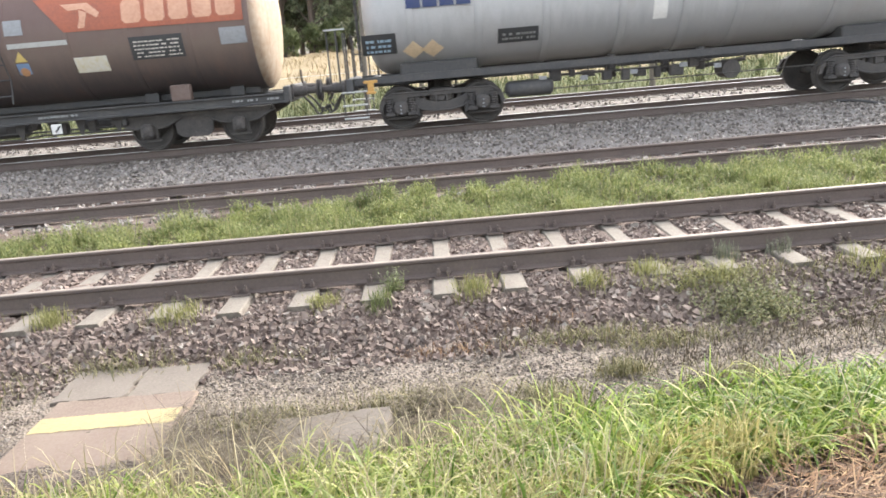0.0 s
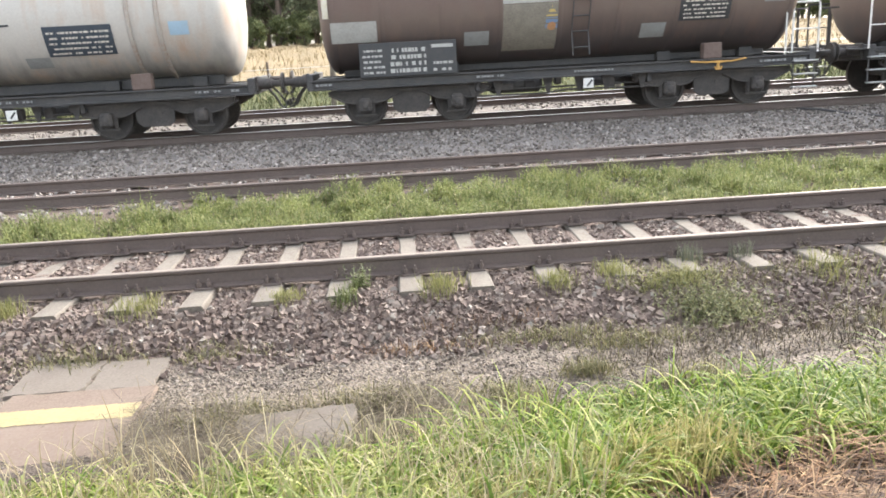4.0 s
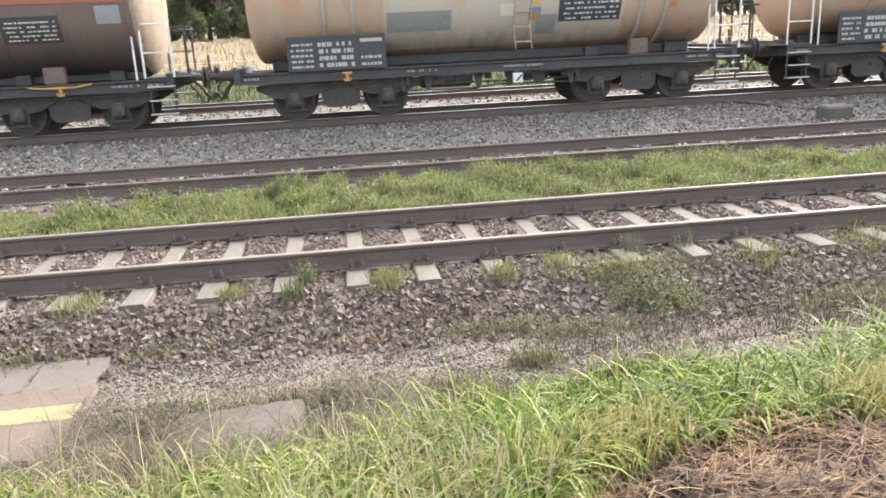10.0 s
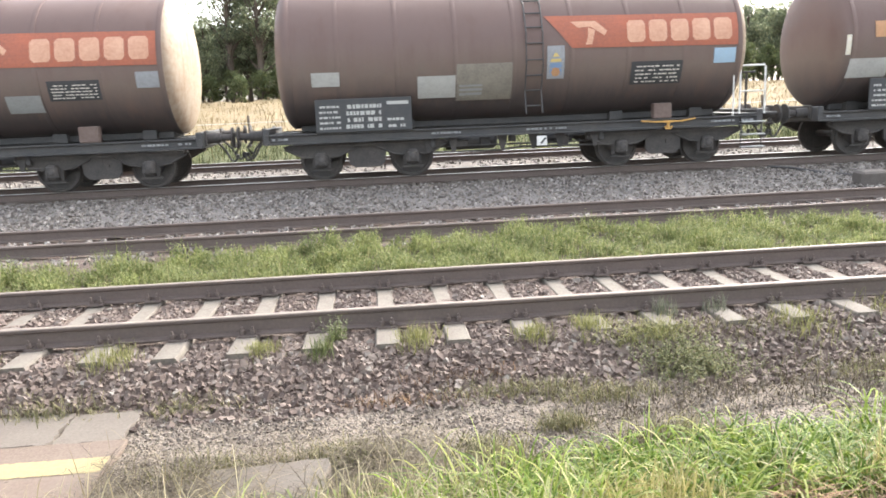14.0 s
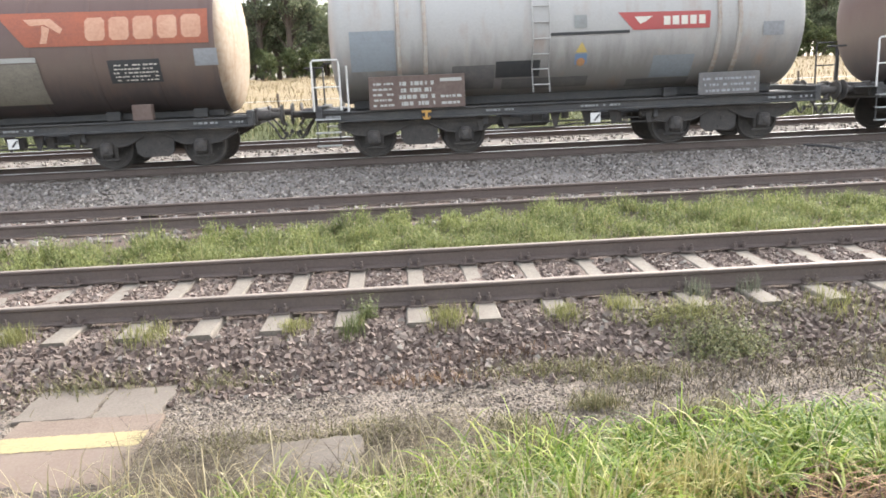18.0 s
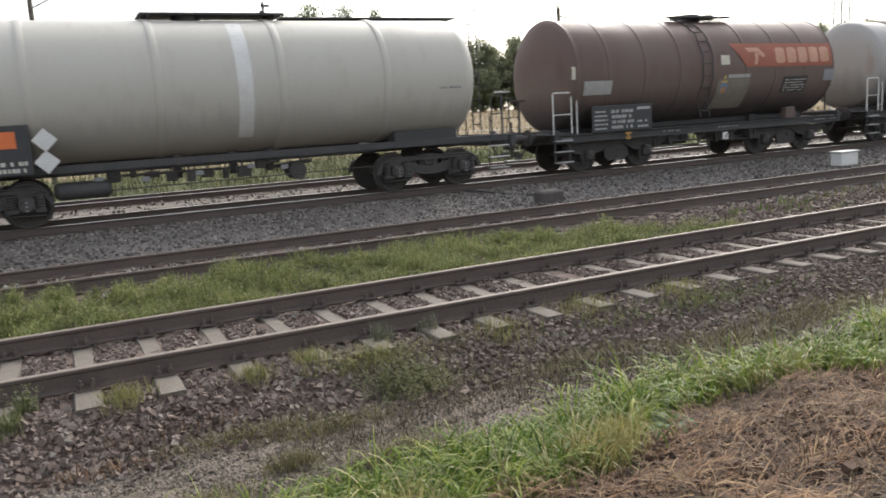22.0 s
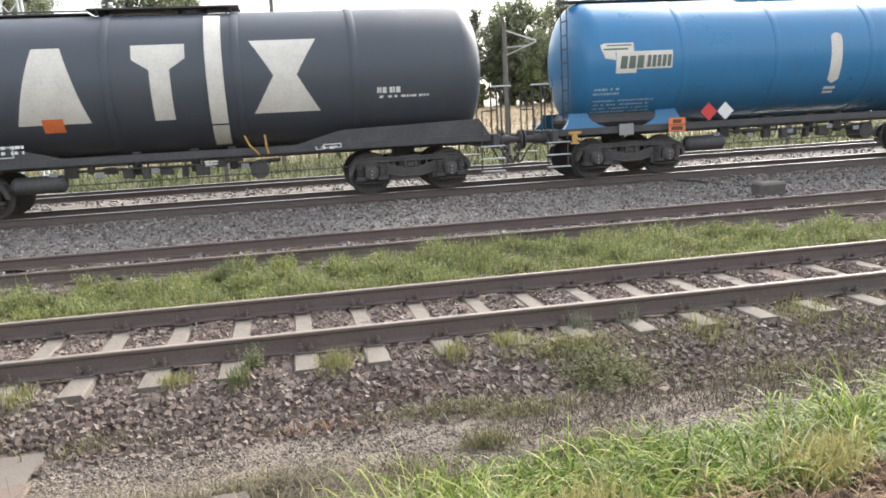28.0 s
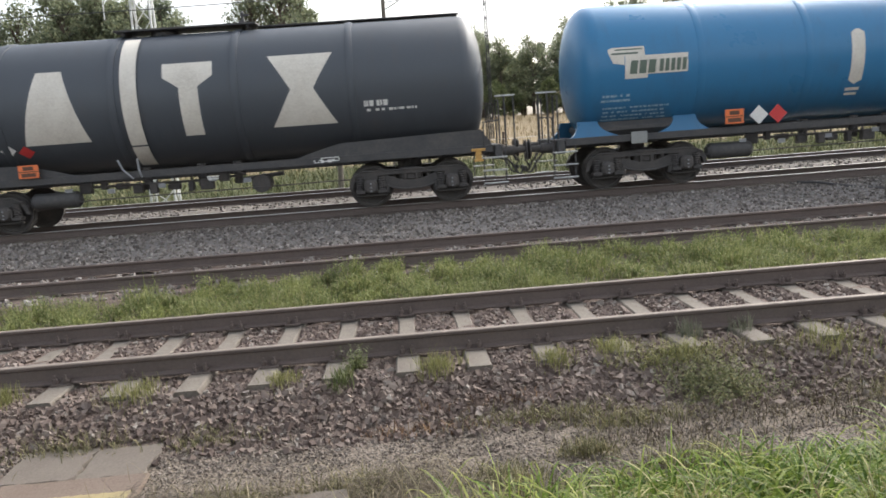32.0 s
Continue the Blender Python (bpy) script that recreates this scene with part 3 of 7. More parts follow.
def wheelset_mesh():
    g = Geo()
    g.cyl((0, -1.05, 0), (0, 1.05, 0), 0.075, n=12)
    for s in (-1, 1):
        prof = [(0.67 * s, 0.08), (0.69 * s, 0.2), (0.72 * s, 0.4), (0.684 * s, 0.41), (0.684 * s, 0.487), (0.712 * s, 0.487), (0.722 * s, WHEEL_R + 0.004), (0.815 * s, WHEEL_R - 0.004),
                (0.82 * s, 0.4), (0.785 * s, 0.39), (0.75 * s, 0.2), (0.78 * s, 0.14), (0.78 * s, 0.0)]
        g.rev(prof, 'y', 32)
        for i in range(6):
            a = math.pi * i / 3
            g.cyl((0.29 * math.cos(a), 0.765 * s, 0.29 * math.sin(a)), (0.29 * math.cos(a), 0.79 * s, 0.29 * math.sin(a)), 0.022, n=6)
    return g.mesh("wheelset", M["bogie"], True)


def bolster_mesh():
    """The cross beam that carries the pivot."""
    g = Geo()
    g.box((0, 0, 0.7), (0.52, 1.96, 0.28))
    g.cyl((0, 0, 0.75), (0, 0, 1.05), 0.28, n=16)
    return g.mesh("bogie", M["bogie"])


def modern_side_mesh(wb):
    """A welded, fish-bellied side: a straight top beam that bends down over the wheels, a belly below it and a spindle-shaped slot between."""
    g = Geo()
    h = wb / 2
    over = [(h + 0.18, 0.8), (h + 0.36, 0.74), (h + 0.46, 0.6), (h + 0.49, 0.44), (h + 0.41, 0.44), (h + 0.38, 0.56), (h + 0.28, 0.67), (h + 0.14, 0.71)]
    g.extrude([(-x, z) for x, z in over[::-1]] + over, 'y', -1.06, -0.94)
    belly = [(-h + 0.28, 0.71), (-0.56, 0.705), (-0.34, 0.615), (-0.14, 0.57), (0.14, 0.57), (0.34, 0.615), (0.56, 0.705), (h - 0.28, 0.71), (h - 0.28, 0.5), (0.42, 0.42), (0.2, 0.375), (-0.2, 0.375), (-0.42, 0.42), (-h + 0.28, 0.5)]
    g.extrude(belly, 'y', -1.04, -0.97)
    # flanges along the belly and the top, and the stays in the slot
    g.tube([(x, -1.05, z) for x, z in ((-h + 0.28, 0.5), (-0.42, 0.42), (-0.2, 0.375), (0.2, 0.375), (0.42, 0.42), (h - 0.28, 0.5))], 0.024, 6)
    g.tube([(x, -1.06, z) for x, z in ((-h - 0.4, 0.69), (-h - 0.18, 0.8), (h + 0.18, 0.8), (h + 0.4, 0.69))], 0.022, 6)
    for x in (-0.12, 0.12):
        g.box((x, -1.01, 0.64), (0.05, 0.09, 0.16))
    g.box((0, -1.0, 0.64), (0.17, 0.04, 0.12), None, 0.01)
    for k in (-1, 1):
        g.extrude([(k * h - 0.3, 0.71), (k * h + 0.3, 0.71), (k * h + 0.22, 0.6), (k * h - 0.22, 0.6)], 'y', -1.05, -0.95)
        g.box((k * h, -1.02, 0.27), (0.66, 0.14, 0.05), None, 0.02)
        g.box((k * (h - 0.36), -1.0, 0.4), (0.1, 0.14, 0.26), None, 0.03)
        g.box((k * (h - 0.52), -0.88, 0.62), (0.07, 0.24, 0.34))
    return g.mesh("side_frame", M["bogie"])


def old_side_mesh(wb):
    """A pressed-plate side: a straight top beam with hat-shaped plates over each axle box and a wide middle plate."""
    g = Geo()
    h = wb / 2
    g.extrude([(-h - 0.72, 0.72), (-h - 0.72, 0.8), (h + 0.72, 0.8), (h + 0.72, 0.72)], 'y', -1.1, -0.9)
    for c in (-h, h):
        g.extrude([(c - 0.8, 0.78), (c + 0.8, 0.78), (c + 0.78, 0.71), (c + 0.42, 0.53), (c + 0.2, 0.49), (c + 0.19, 0.28), (c + 0.13, 0.26), (c + 0.12, 0.56), (c - 0.12, 0.56), (c - 0.13, 0.26), (c - 0.19, 0.28),
                   (c - 0.2, 0.49), (c - 0.42, 0.53), (c - 0.78, 0.71)], 'y', -1.05, -0.99)
        g.tube([(c - 0.78, -1.06, 0.71), (c - 0.42, -1.06, 0.53), (c - 0.2, -1.06, 0.5)], 0.022, 6)
        g.tube([(c + 0.78, -1.06, 0.71), (c + 0.42, -1.06, 0.53), (c + 0.2, -1.06, 0.5)], 0.022, 6)
        g.box((c, -1.04, 0.235), (0.46, 0.06, 0.04))
    g.extrude([(-0.42, 0.76), (0.42, 0.76), (0.4, 0.36), (0.28, 0.26), (-0.28, 0.26), (-0.4, 0.36)], 'y', -1.03, -0.98)
    for x in (-0.28, 0.0, 0.28):
        g.cyl((x, -1.02, 0.66), (x, -1.05, 0.66), 0.022, n=8)
        g.cyl((x * 0.8, -1.02, 0.36), (x * 0.8, -1.05, 0.36), 0.022, n=8)
    g.cyl((0.1, -1.02, 0.54), (0.1, -1.055, 0.54), 0.05, n=10)
    return g.mesh("side_frame", M["bogie"])


def axle_box_mesh(old):
    g = Geo()
    if old:
        g.box((0, -0.08, 0), (0.26, 0.3, 0.3), bev=0.05)
        g.rev([(-0.26, 0.0), (-0.25, 0.06), (-0.21, 0.1), (-0.17, 0.11)], 'y', 14)
    else:
        g.box((0, -0.06, 0.02), (0.3, 0.26, 0.3), bev=0.06)
        g.rev([(-0.22, 0.0), (-0.22, 0.1), (-0.19, 0.13), (-0.12, 0.13)], 'y', 14)
        for k in (-1, 1):
            g.box((k * 0.24, -0.06, -0.1), (0.2, 0.22, 0.07))
            g.rev([(-0.08 + i * 0.025, 0.095 if i % 2 else 0.07) for i in range(14)], 'z', 12, (k * 0.24, -0.06, 0))
        for i in range(3):
            g.cyl((0, -0.18, -0.08 + 0.08 * i), (0, -0.23, -0.08 + 0.08 * i), 0.019, n=6, mi=1)
    return g.mesh("axle_box", [M["bogie"], M["label_grey"]])


def add_bogie(parent, x, old):
    wb = 2.0 if old else 1.8
    bogie = part("bogie", cached("bolster", bolster_mesh), None, parent, "black grimy four-wheel bogie", pose(x, 0, 0))
    for k in (0, 180):
        part("side_frame", cached(("side", old), lambda: old_side_mesh(wb) if old else modern_side_mesh(wb)), None, bogie, "", pose(0, 0, 0, 0, 0, k))
    for s in (-wb / 2, wb / 2):
        w = part("wheelset", cached("wheelset", wheelset_mesh), None, bogie, "", pose(s, 0, WHEEL_R))
        WHEELS.append((w, s))
        for k in (0, 180):
            part("axle_box", cached(("axle_box", old), lambda: axle_box_mesh(old)), None, bogie, "", pose(s, -1.0 if k == 0 else 1.0, WHEEL_R, 0, 0, k))
    return bogie


def buffer_mesh():
    g = Geo()
    g.box((0.02, 0, 0), (0.05, 0.34, 0.34), bev=0.02)
    g.cyl((0.03, 0, 0), (0.33, 0, 0), 0.115, 0.105, n=16)
    g.cyl((0.33, 0, 0), (0.56, 0, 0), 0.075, n=14)
    g.rev([(0.56, 0.0), (0.555, 0.21), (0.58, 0.225), (0.595, 0.22), (0.615, 0.0)], 'x', 22)
    return g.mesh("buffer", M["bogie"], True)


def coupling_mesh():
    g = Geo()
    g.box((0.1, 0, 0), (0.3, 0.12, 0.1))
    g.tube([(0.24, 0, 0.05), (0.34, 0, 0.07), (0.4, 0, 0.0), (0.34, 0, -0.07), (0.26, 0, -0.06)], 0.035, 8)
    g.tube([(0.3, -0.05, 0.0), (0.52, -0.05, -0.28), (0.42, -0.05, -0.42)], 0.025, 6)
    g.tube([(0.3, 0.05, 0.0), (0.52, 0.05, -0.28), (0.42, 0.05, -0.42)], 0.025, 6)
    g.cyl((0.47, -0.2, -0.24), (0.47, 0.2, -0.24), 0.03, n=8)
    return g.mesh("screw_coupling", M["bogie"])


def hose_mesh():
    g = Geo()
    pts = [(0.0, 0, 0.0), (0.14, 0, -0.02), (0.3, 0, -0.2), (0.42, 0, -0.42), (0.5, 0, -0.46), (0.56, 0, -0.38)]
    return g.tube(pts, 0.024, 8).cyl((0.56, 0, -0.38), (0.58, 0, -0.3), 0.045, n=8).mesh("brake_hose", M["black"])


def clipped(poly, lo, hi):
    """The part of a convex outline between two levels."""
    for level, sign in ((lo, 1), (hi, -1)):
        out = []
        for i, p in enumerate(poly):
            q = poly[i - 1]
            a, b = sign * (q[1] - level), sign * (p[1] - level)
            if (a < 0) != (b < 0):
                k = a / (a - b)
                out.append((q[0] + (p[0] - q[0]) * k, level))
            if b >= 0:
                out.append(p)
        poly = out
        if len(poly) < 3:
            return []
    return poly


def wrapped(name, polys, material, parent, radius, lift=0.004, label="", far=False):
    """Painted or stuck-on outlines, given as (along, up round the barrel), laid on the barrel's near side."""
    g = Geo()
    r = radius + lift
    for poly in polys:
        lo, hi = min(p[1] for p in poly), max(p[1] for p in poly)
        n = max(1, math.ceil((hi - lo) / 0.12))
        for i in range(n):
            c = clipped(poly, lo + (hi - lo) * i / n, lo + (hi - lo) * (i + 1) / n)
            if c:
                s = 1 if far else -1
                g.add([(x, s * r * math.cos(a / radius), r * math.sin(a / radius)) for x, a in c], [tuple(range(len(c)))])
    ob = part(name, g.mesh(name, material, False, name != "lettering"), None, parent, label)
    return tagged(ob, kind="stuff") if name == "lettering" else ob


def each(name, polys, material, parent, radius, lift, label=""):
    for p in polys:
        wrapped(name, [p], material, parent, radius, lift, label)


def rect(x0, y0, x1, y1, slant=0.0):
    return [(x0, y0), (x1, y0), (x1 + slant, y1), (x0 + slant, y1)]


def bars(x0, y0, x1, y1, rows, seed, fill=0.55):
    """Lines of small marks that stand for lettering too small to read."""
    r = random.Random(seed)
    out, pitch = [], (y1 - y0) / rows
    for i in range(rows):
        x = x0 + r.uniform(0, 0.08) * (x1 - x0)
        while x < x1 - 0.03:
            w = min(r.uniform(0.03, 0.1), x1 - x)
            y = y0 + pitch * i
            out.append(rect(x, y, x + w, y + pitch * fill))
            x += w + (r.uniform(0.012, 0.03) if r.random() < 0.75 else r.uniform(0.05, 0.11))
    return out


def diamond(x, y, h):
    return [(x - h, y), (x, y - h), (x + h, y), (x, y + h)]


def barrel_mesh(length, radius, dish, material, end_material=None, shift=0.0):
    prof, h = [], length / 2
    for i in range(9):
        a = math.pi / 2 * i / 8
        prof.append((-h + dish - dish * math.cos(a) ** 0.85, radius * math.sin(a) ** 0.75))
    prof[-1] = (-h + dish, radius)
    body = [(-h + dish + (length - 2 * dish) * i / 6, radius) for i in range(1, 6)]
    prof = prof + body + [(-x, r) for x, r in reversed(prof)]
    g = Geo()
    g.rev(prof, 'x', 64, (shift, 0, 0))
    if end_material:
        # only the end towards +x takes the second material
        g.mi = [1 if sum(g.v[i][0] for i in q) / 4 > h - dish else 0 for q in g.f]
    return g.mesh("tank", [material, end_material] if end_material else [material], True)


def ring_mesh(radius, width, thick, material):
    w = width / 2
    return Geo().rev([(-w, radius - 0.02), (-w, radius + thick * 0.6), (-w * 0.6, radius + thick), (w * 0.6, radius + thick), (w, radius + thick * 0.6), (w, radius - 0.02)], 'x', 64).mesh("hoop", material, True)


def add_ladder(parent, pts, width, rungs, material, m, label=""):
    """Two bent stringers with rungs between them; pts are (y, z)."""
    bar = lambda: Geo().tube([(0, y, z) for y, z in pts], 0.016, 6).mesh("ladder", material)
    key = ("stringer", pts[0], pts[-1], material.name)
    ladder = part("ladder", cached(key, bar), None, parent, label, m @ pose(-width / 2, 0, 0))
    part("stringer", cached(key, bar), None, ladder, "", pose(width, 0, 0))
    total = sum(math.dist(a, b) for a, b in zip(pts, pts[1:]))
    for i in range(rungs):
        d = total * (i + 0.5) / rungs
        for a, b in zip(pts, pts[1:]):
            q = math.dist(a, b)
            if d <= q:
                y, z = a[0] + (b[0] - a[0]) * d / q, a[1] + (b[1] - a[1]) * d / q
                part("rung", cached(("rung", width, material.name), lambda: Geo().cyl((0, 0, 0), (width, 0, 0), 0.016, n=6).mesh("rung", material)), None, ladder, "", pose(0, y, z))
                break
            d -= q
    return ladder


def rail_frame(pts, r=0.02):
    return Geo().tube(pts, r, 6)


def end_gear(w, half, z=1.03):
    """Buffers, couplings and hoses at both ends of a wagon."""
    for k in (1, -1):
        turn = 0 if k > 0 else 180
        for s in (-1, 1):
            part("buffer", cached("buffer", buffer_mesh), None, w, "", pose(k * (half - 0.62), s * 0.875, z, 0, 0, turn))
        part("screw_coupling", cached("coupling", coupling_mesh), None, w, "", pose(k * (half - 0.6), 0, z, 0, 0, turn))
        for s in (-1, 1):
            part("brake_hose", cached("hose", hose_mesh), None, w, "", pose(k * (half - 0.6), s * 0.35, z - 0.1, 0, 0, turn + 12 * s))


def step_mesh():
    g = Geo()
    for x in (-0.24, 0.24):
        g.box((x, 0.02, -0.3), (0.03, 0.03, 0.74))
    for z in (-0.64, -0.36, -0.08):
        g.box((0, -0.03, z), (0.54, 0.14, 0.03), None, 0.005, 1)
    return g.mesh("foot_step", [M["black"], M["galv"]])


def wagon(u, label):
    w = new("tank_wagon")
    tagged(w, label, "tank wagon", "tank wagons of the freight train")
    w.matrix_basis = pose(u, TRAIN_Y, TRAIN_Z)
    WAGONS.append((w, u))
    return w


TRAIN_Y, TRAIN_Z = 19.5, 0.17


def old_wagon(n, u, paint, label, band=None, end_paint=None, length=10.5, riveted=True, panels=(), board_x=-3.38, radius=1.5, axis=2.63, hoops=(), platform=1, seed=0):
    """A four-axle tank wagon with a full underframe, 12.3 m over buffers."""
    half = 6.17
    w = wagon(u, label)
    # underframe: two channel side beams, a middle sill, cross members, headstocks and a plank deck edge
    uf = part("underframe", cached("old_sill", lambda: Geo().box((0, 0, 0.92), (2 * half - 1.4, 0.7, 0.26)).mesh("underframe", M["black"])), None, w, "long black channel-steel underframe")
    for s in (-1, 1):
        sec = [(s * 1.22, 0.83), (s * 1.32, 0.83), (s * 1.32, 0.86), (s * 1.25, 0.87), (s * 1.25, 1.01), (s * 1.32, 1.02), (s * 1.32, 1.05), (s * 1.22, 1.05)]
        part("side_beam", cached(("beam", s), lambda: Geo().extrude(sec, 'x', -half + 0.66, half - 0.66).mesh("side_beam", M["black"])), None, uf)
        part("headstock", cached("headstock", lambda: Geo().box((0, 0, 1.0), (0.14, 2.6, 0.34)).mesh("headstock", M["black"])), None, uf, "", pose(s * (half - 0.68), 0, 0))
    for i in range(9):
        part("cross_member", cached("xmember", lambda: Geo().box((0, 0, 0.95), (0.12, 2.4, 0.14)).mesh("cross_member", M["black"])), None, uf, "", pose(-half + 0.9 + i * (2 * half - 1.8) / 8, 0, 0))
    for x in (-3.36, 3.36):
        add_bogie(w, x, True)
    end_gear(w, half)
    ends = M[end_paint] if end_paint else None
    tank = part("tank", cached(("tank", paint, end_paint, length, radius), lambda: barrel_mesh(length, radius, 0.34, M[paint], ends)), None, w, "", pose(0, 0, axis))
    part("tank_bearer", cached("bearer", lambda: Geo().box((0, 0, 1.16), (9.6, 0.9, 0.24), None, 0.03).mesh("tank_bearer", M["black"])), None, w)
    # saddles under the barrel
    for x in (-4.3, -2.4, 2.4, 4.3):
        part("saddle", cached("saddle", lambda: Geo().extrude([(-0.6, 1.05), (0.6, 1.05), (0.6, 1.25), (0.5, 1.25), (0.4, 1.19), (-0.4, 1.19), (-0.5, 1.25), (-0.6, 1.25)], 'x', -0.15, 0.15).mesh("saddle", M["black"])), None, w, "", pose(x, 0, 0))
    # plate seams or strap hoops round the barrel
    if riveted:
        for x in (-4.9, -3.88, -2.63, -1.37, -0.11, 1.15, 2.4, 3.64, 4.9):
            part("seam", cached(("seam", radius, paint), lambda: ring_mesh(radius, 0.1, 0.013, M[paint])), None, tank, "", pose(x, 0, 0))
    for x in hoops:
        part("strap", cached(("strap", radius, paint), lambda: ring_mesh(radius, 0.09, 0.05, M["strap_rust"])), None, tank, "", pose(x, 0, 0))
    # filling dome, walkway and side ladder
    part("filling_dome", cached("dome", lambda: Geo().rev([(0.0, 0.45), (0.16, 0.45), (0.2, 0.41), (0.22, 0.0)], 'z', 24).mesh("filling_dome", M["black"], True)), None, tank, "", pose(0.2, 0, radius - 0.05))
    part("walkway", cached("old_walk", lambda: Geo().box((0, -0.55, 0), (2.4, 0.3, 0.04)).box((0, 0.55, 0), (2.4, 0.3, 0.04)).box((0.75, 0, 0.06), (0.3, 0.5, 0.14)).mesh("walkway", M["black"])), None, tank, "", pose(0.2, 0, radius + 0.03))
    lad = [(-radius * math.cos(a) - 0.08, radius * math.sin(a)) for a in (-0.62, -0.2, 0.25, 0.7, 1.1, 1.35)]
    add_ladder(w, [(-1.42, -1.35)] + lad, 0.36, 10, M["black"] if riveted else M[paint], pose((0.32 if riveted else 0.62) if platform > 0 else (-0.42 if riveted else -0.7), 0, axis))
    # end platforms with handrails
    for k in (1, -1):
        if k == platform:
            for q, paint_end, words in ((-1, "white", "white tubular end railing"), (1, "black", "dark tubular end railing")):
                part("end_railing", cached(("end_rail", q), lambda: rail_frame([(0.0, q * 1.3, 0), (0.0, q * 1.3, 1.02), (0.03, q * 1.3, 1.06), (0.55, q * 1.3, 1.06), (0.58, q * 1.3, 1.02), (0.58, q * 1.3, 0)], 0.022).tube([(0.0, q * 1.3, 0.5), (0.58, q * 1.3, 0.5)], 0.016).mesh("end_railing", M[paint_end])), None, w, words, pose(k * 5.02 if k > 0 else -5.6, 0, 1.08))
            part("platform", cached("platform", lambda: Geo().box((0, 0, 0), (0.95, 2.6, 0.035), bev=0.01).mesh("platform", M["black"])), None, w, "", pose(k * 5.45, 0, 1.075))
            part("handrail", cached("handrail", lambda: Geo().tube([(0, 0, 0), (0, 0, 0.95), (0.06, 0.05, 0.98)], 0.02).mesh("handrail", M["white"])), None, w, "", pose(k * 4.86, -1.32, 1.05))
            part("brake_wheel_post", cached("brake_post", lambda: Geo().cyl((0, 0, 0), (0, 0, 0.95), 0.03, n=8).rev([(0.0, 0.2), (0.02, 0.22), (0.04, 0.2)], 'z', 16, (0, 0, 0.95)).mesh("brake_wheel_post", M["black"])), None, w, "", pose(k * 5.7, -0.2 * k, 1.05))
            for s in (-1, 1):
                part("foot_step", cached("step", step_mesh), None, w, "", pose(k * 5.32, s * 1.3, 0.98))
    # number board on the near side sill
    board = part("number_board", cached(("board", n == 10), lambda: Geo().box((0, 0, 0), (2.06, 0.03, 0.7), bev=0.008).mesh("number_board", M["board_rust"] if n == 10 else M["panel_dark"])), None, w, "black board with white lettering" if n != 10 else "rust-brown board with pale lettering", pose(board_x, -1.36, 1.4))
    g = Geo()
    for q in bars(-0.96, -0.28, -0.5, 0.28, 5, seed + 1, 0.4) + bars(-0.4, -0.28, 0.38, 0.28, 4, seed + 5, 0.6) + bars(0.5, -0.28, 0.96, 0.0, 2, seed + 2, 0.4) + [rect(0.5, 0.2, 0.96, 0.27)]:
        g.add([(x, -0.018, z) for x, z in q], [(0, 1, 2, 3)])
    tagged(part("lettering", g, M["panel_pale"], board), kind="stuff")
    # side-sill marks, the yellow brake lever, and a small sign below the sill
    g = Geo()
    for x, wd in ((-5.2, 0.35), (-1.6, 0.7), (0.6, 0.9), (4.6, 0.6), (5.2, 0.3)):
        for q in bars(x - wd / 2, 0.92, x + wd / 2, 0.98, 1, seed + int(x * 10), 0.75):
            g.add([(c, -1.324, d) for c, d in q], [(0, 1, 2, 3)])
    tagged(part("lettering", g, M["sill_paint"], w), kind="stuff")
    part("brake_lever", cached("lever", lambda: Geo().box((0, 0, 0), (0.06, 0.04, 0.17)).box((0, -0.01, 0.08), (0.2, 0.04, 0.05)).tube([(-0.08, -0.01, -0.02), (-0.05, -0.01, -0.08), (0.05, -0.01, -0.08), (0.08, -0.01, -0.02)], 0.018).mesh("brake_lever", M["yellow_part"])), None, w, "yellow brake changeover lever", pose(3.35 if n in (3, 7, 8) else -3.2, -1.37, 0.9))
    if n in (3, 7, 8):
        part("brake_bar", cached("brake_bar", lambda: Geo().tube([(-0.62, 0, 0.03), (-0.3, 0, 0.0), (0.3, 0, 0.0), (0.62, 0, 0.05)], 0.02).mesh("brake_bar", M["yellow_part"])), None, w, "yellow brake bar", pose(3.35, -1.37, 0.98))
    part("plate", cached("white_plate", lambda: Geo().box((0, 0, 0), (0.22, 0.02, 0.21), bev=0.005).box((0.03, -0.012, 0.0), (0.04, 0.006, 0.17), (0, 40, 0), 0.001, 1).mesh("plate", [M["white"], M["black"]])), None, w, "small white warning plate", pose(0.5, -1.3, 0.68))
    # air tank, brake cylinder and pipes below
    part("air_reservoir", cached("air_old", lambda: Geo().rev([(-0.62, 0.0), (-0.6, 0.13), (-0.52, 0.2), (0.52, 0.2), (0.6, 0.13), (0.62, 0.0)], 'x', 18).mesh("air_reservoir", M["black"], True)), None, w, "", pose(-1.0, -0.6, 0.72))
    part("brake_cylinder", cached("cyl_old", lambda: Geo().cyl((-0.35, 0, 0), (0.3, 0, 0), 0.19, n=16).cyl((0.3, 0, 0), (0.85, 0, 0), 0.04, n=8).box((-0.02, 0, 0.22), (0.5, 0.3, 0.08)).mesh("brake_cylinder", M["black"])), None, w, "", pose(1.1, -0.35, 0.75))
    part("brake_rod", cached("rod_old", lambda: Geo().tube([(-2.3, -0.9, 0.62), (2.3, -0.9, 0.62)], 0.02).tube([(-2.3, -1.15, 0.86), (2.3, -1.15, 0.86)], 0.025).box((-1.9, -1.0, 0.78), (0.1, 0.3, 0.3)).box((1.9, -1.0, 0.78), (0.1, 0.3, 0.3)).mesh("brake_rod", M["black"])), None, w)
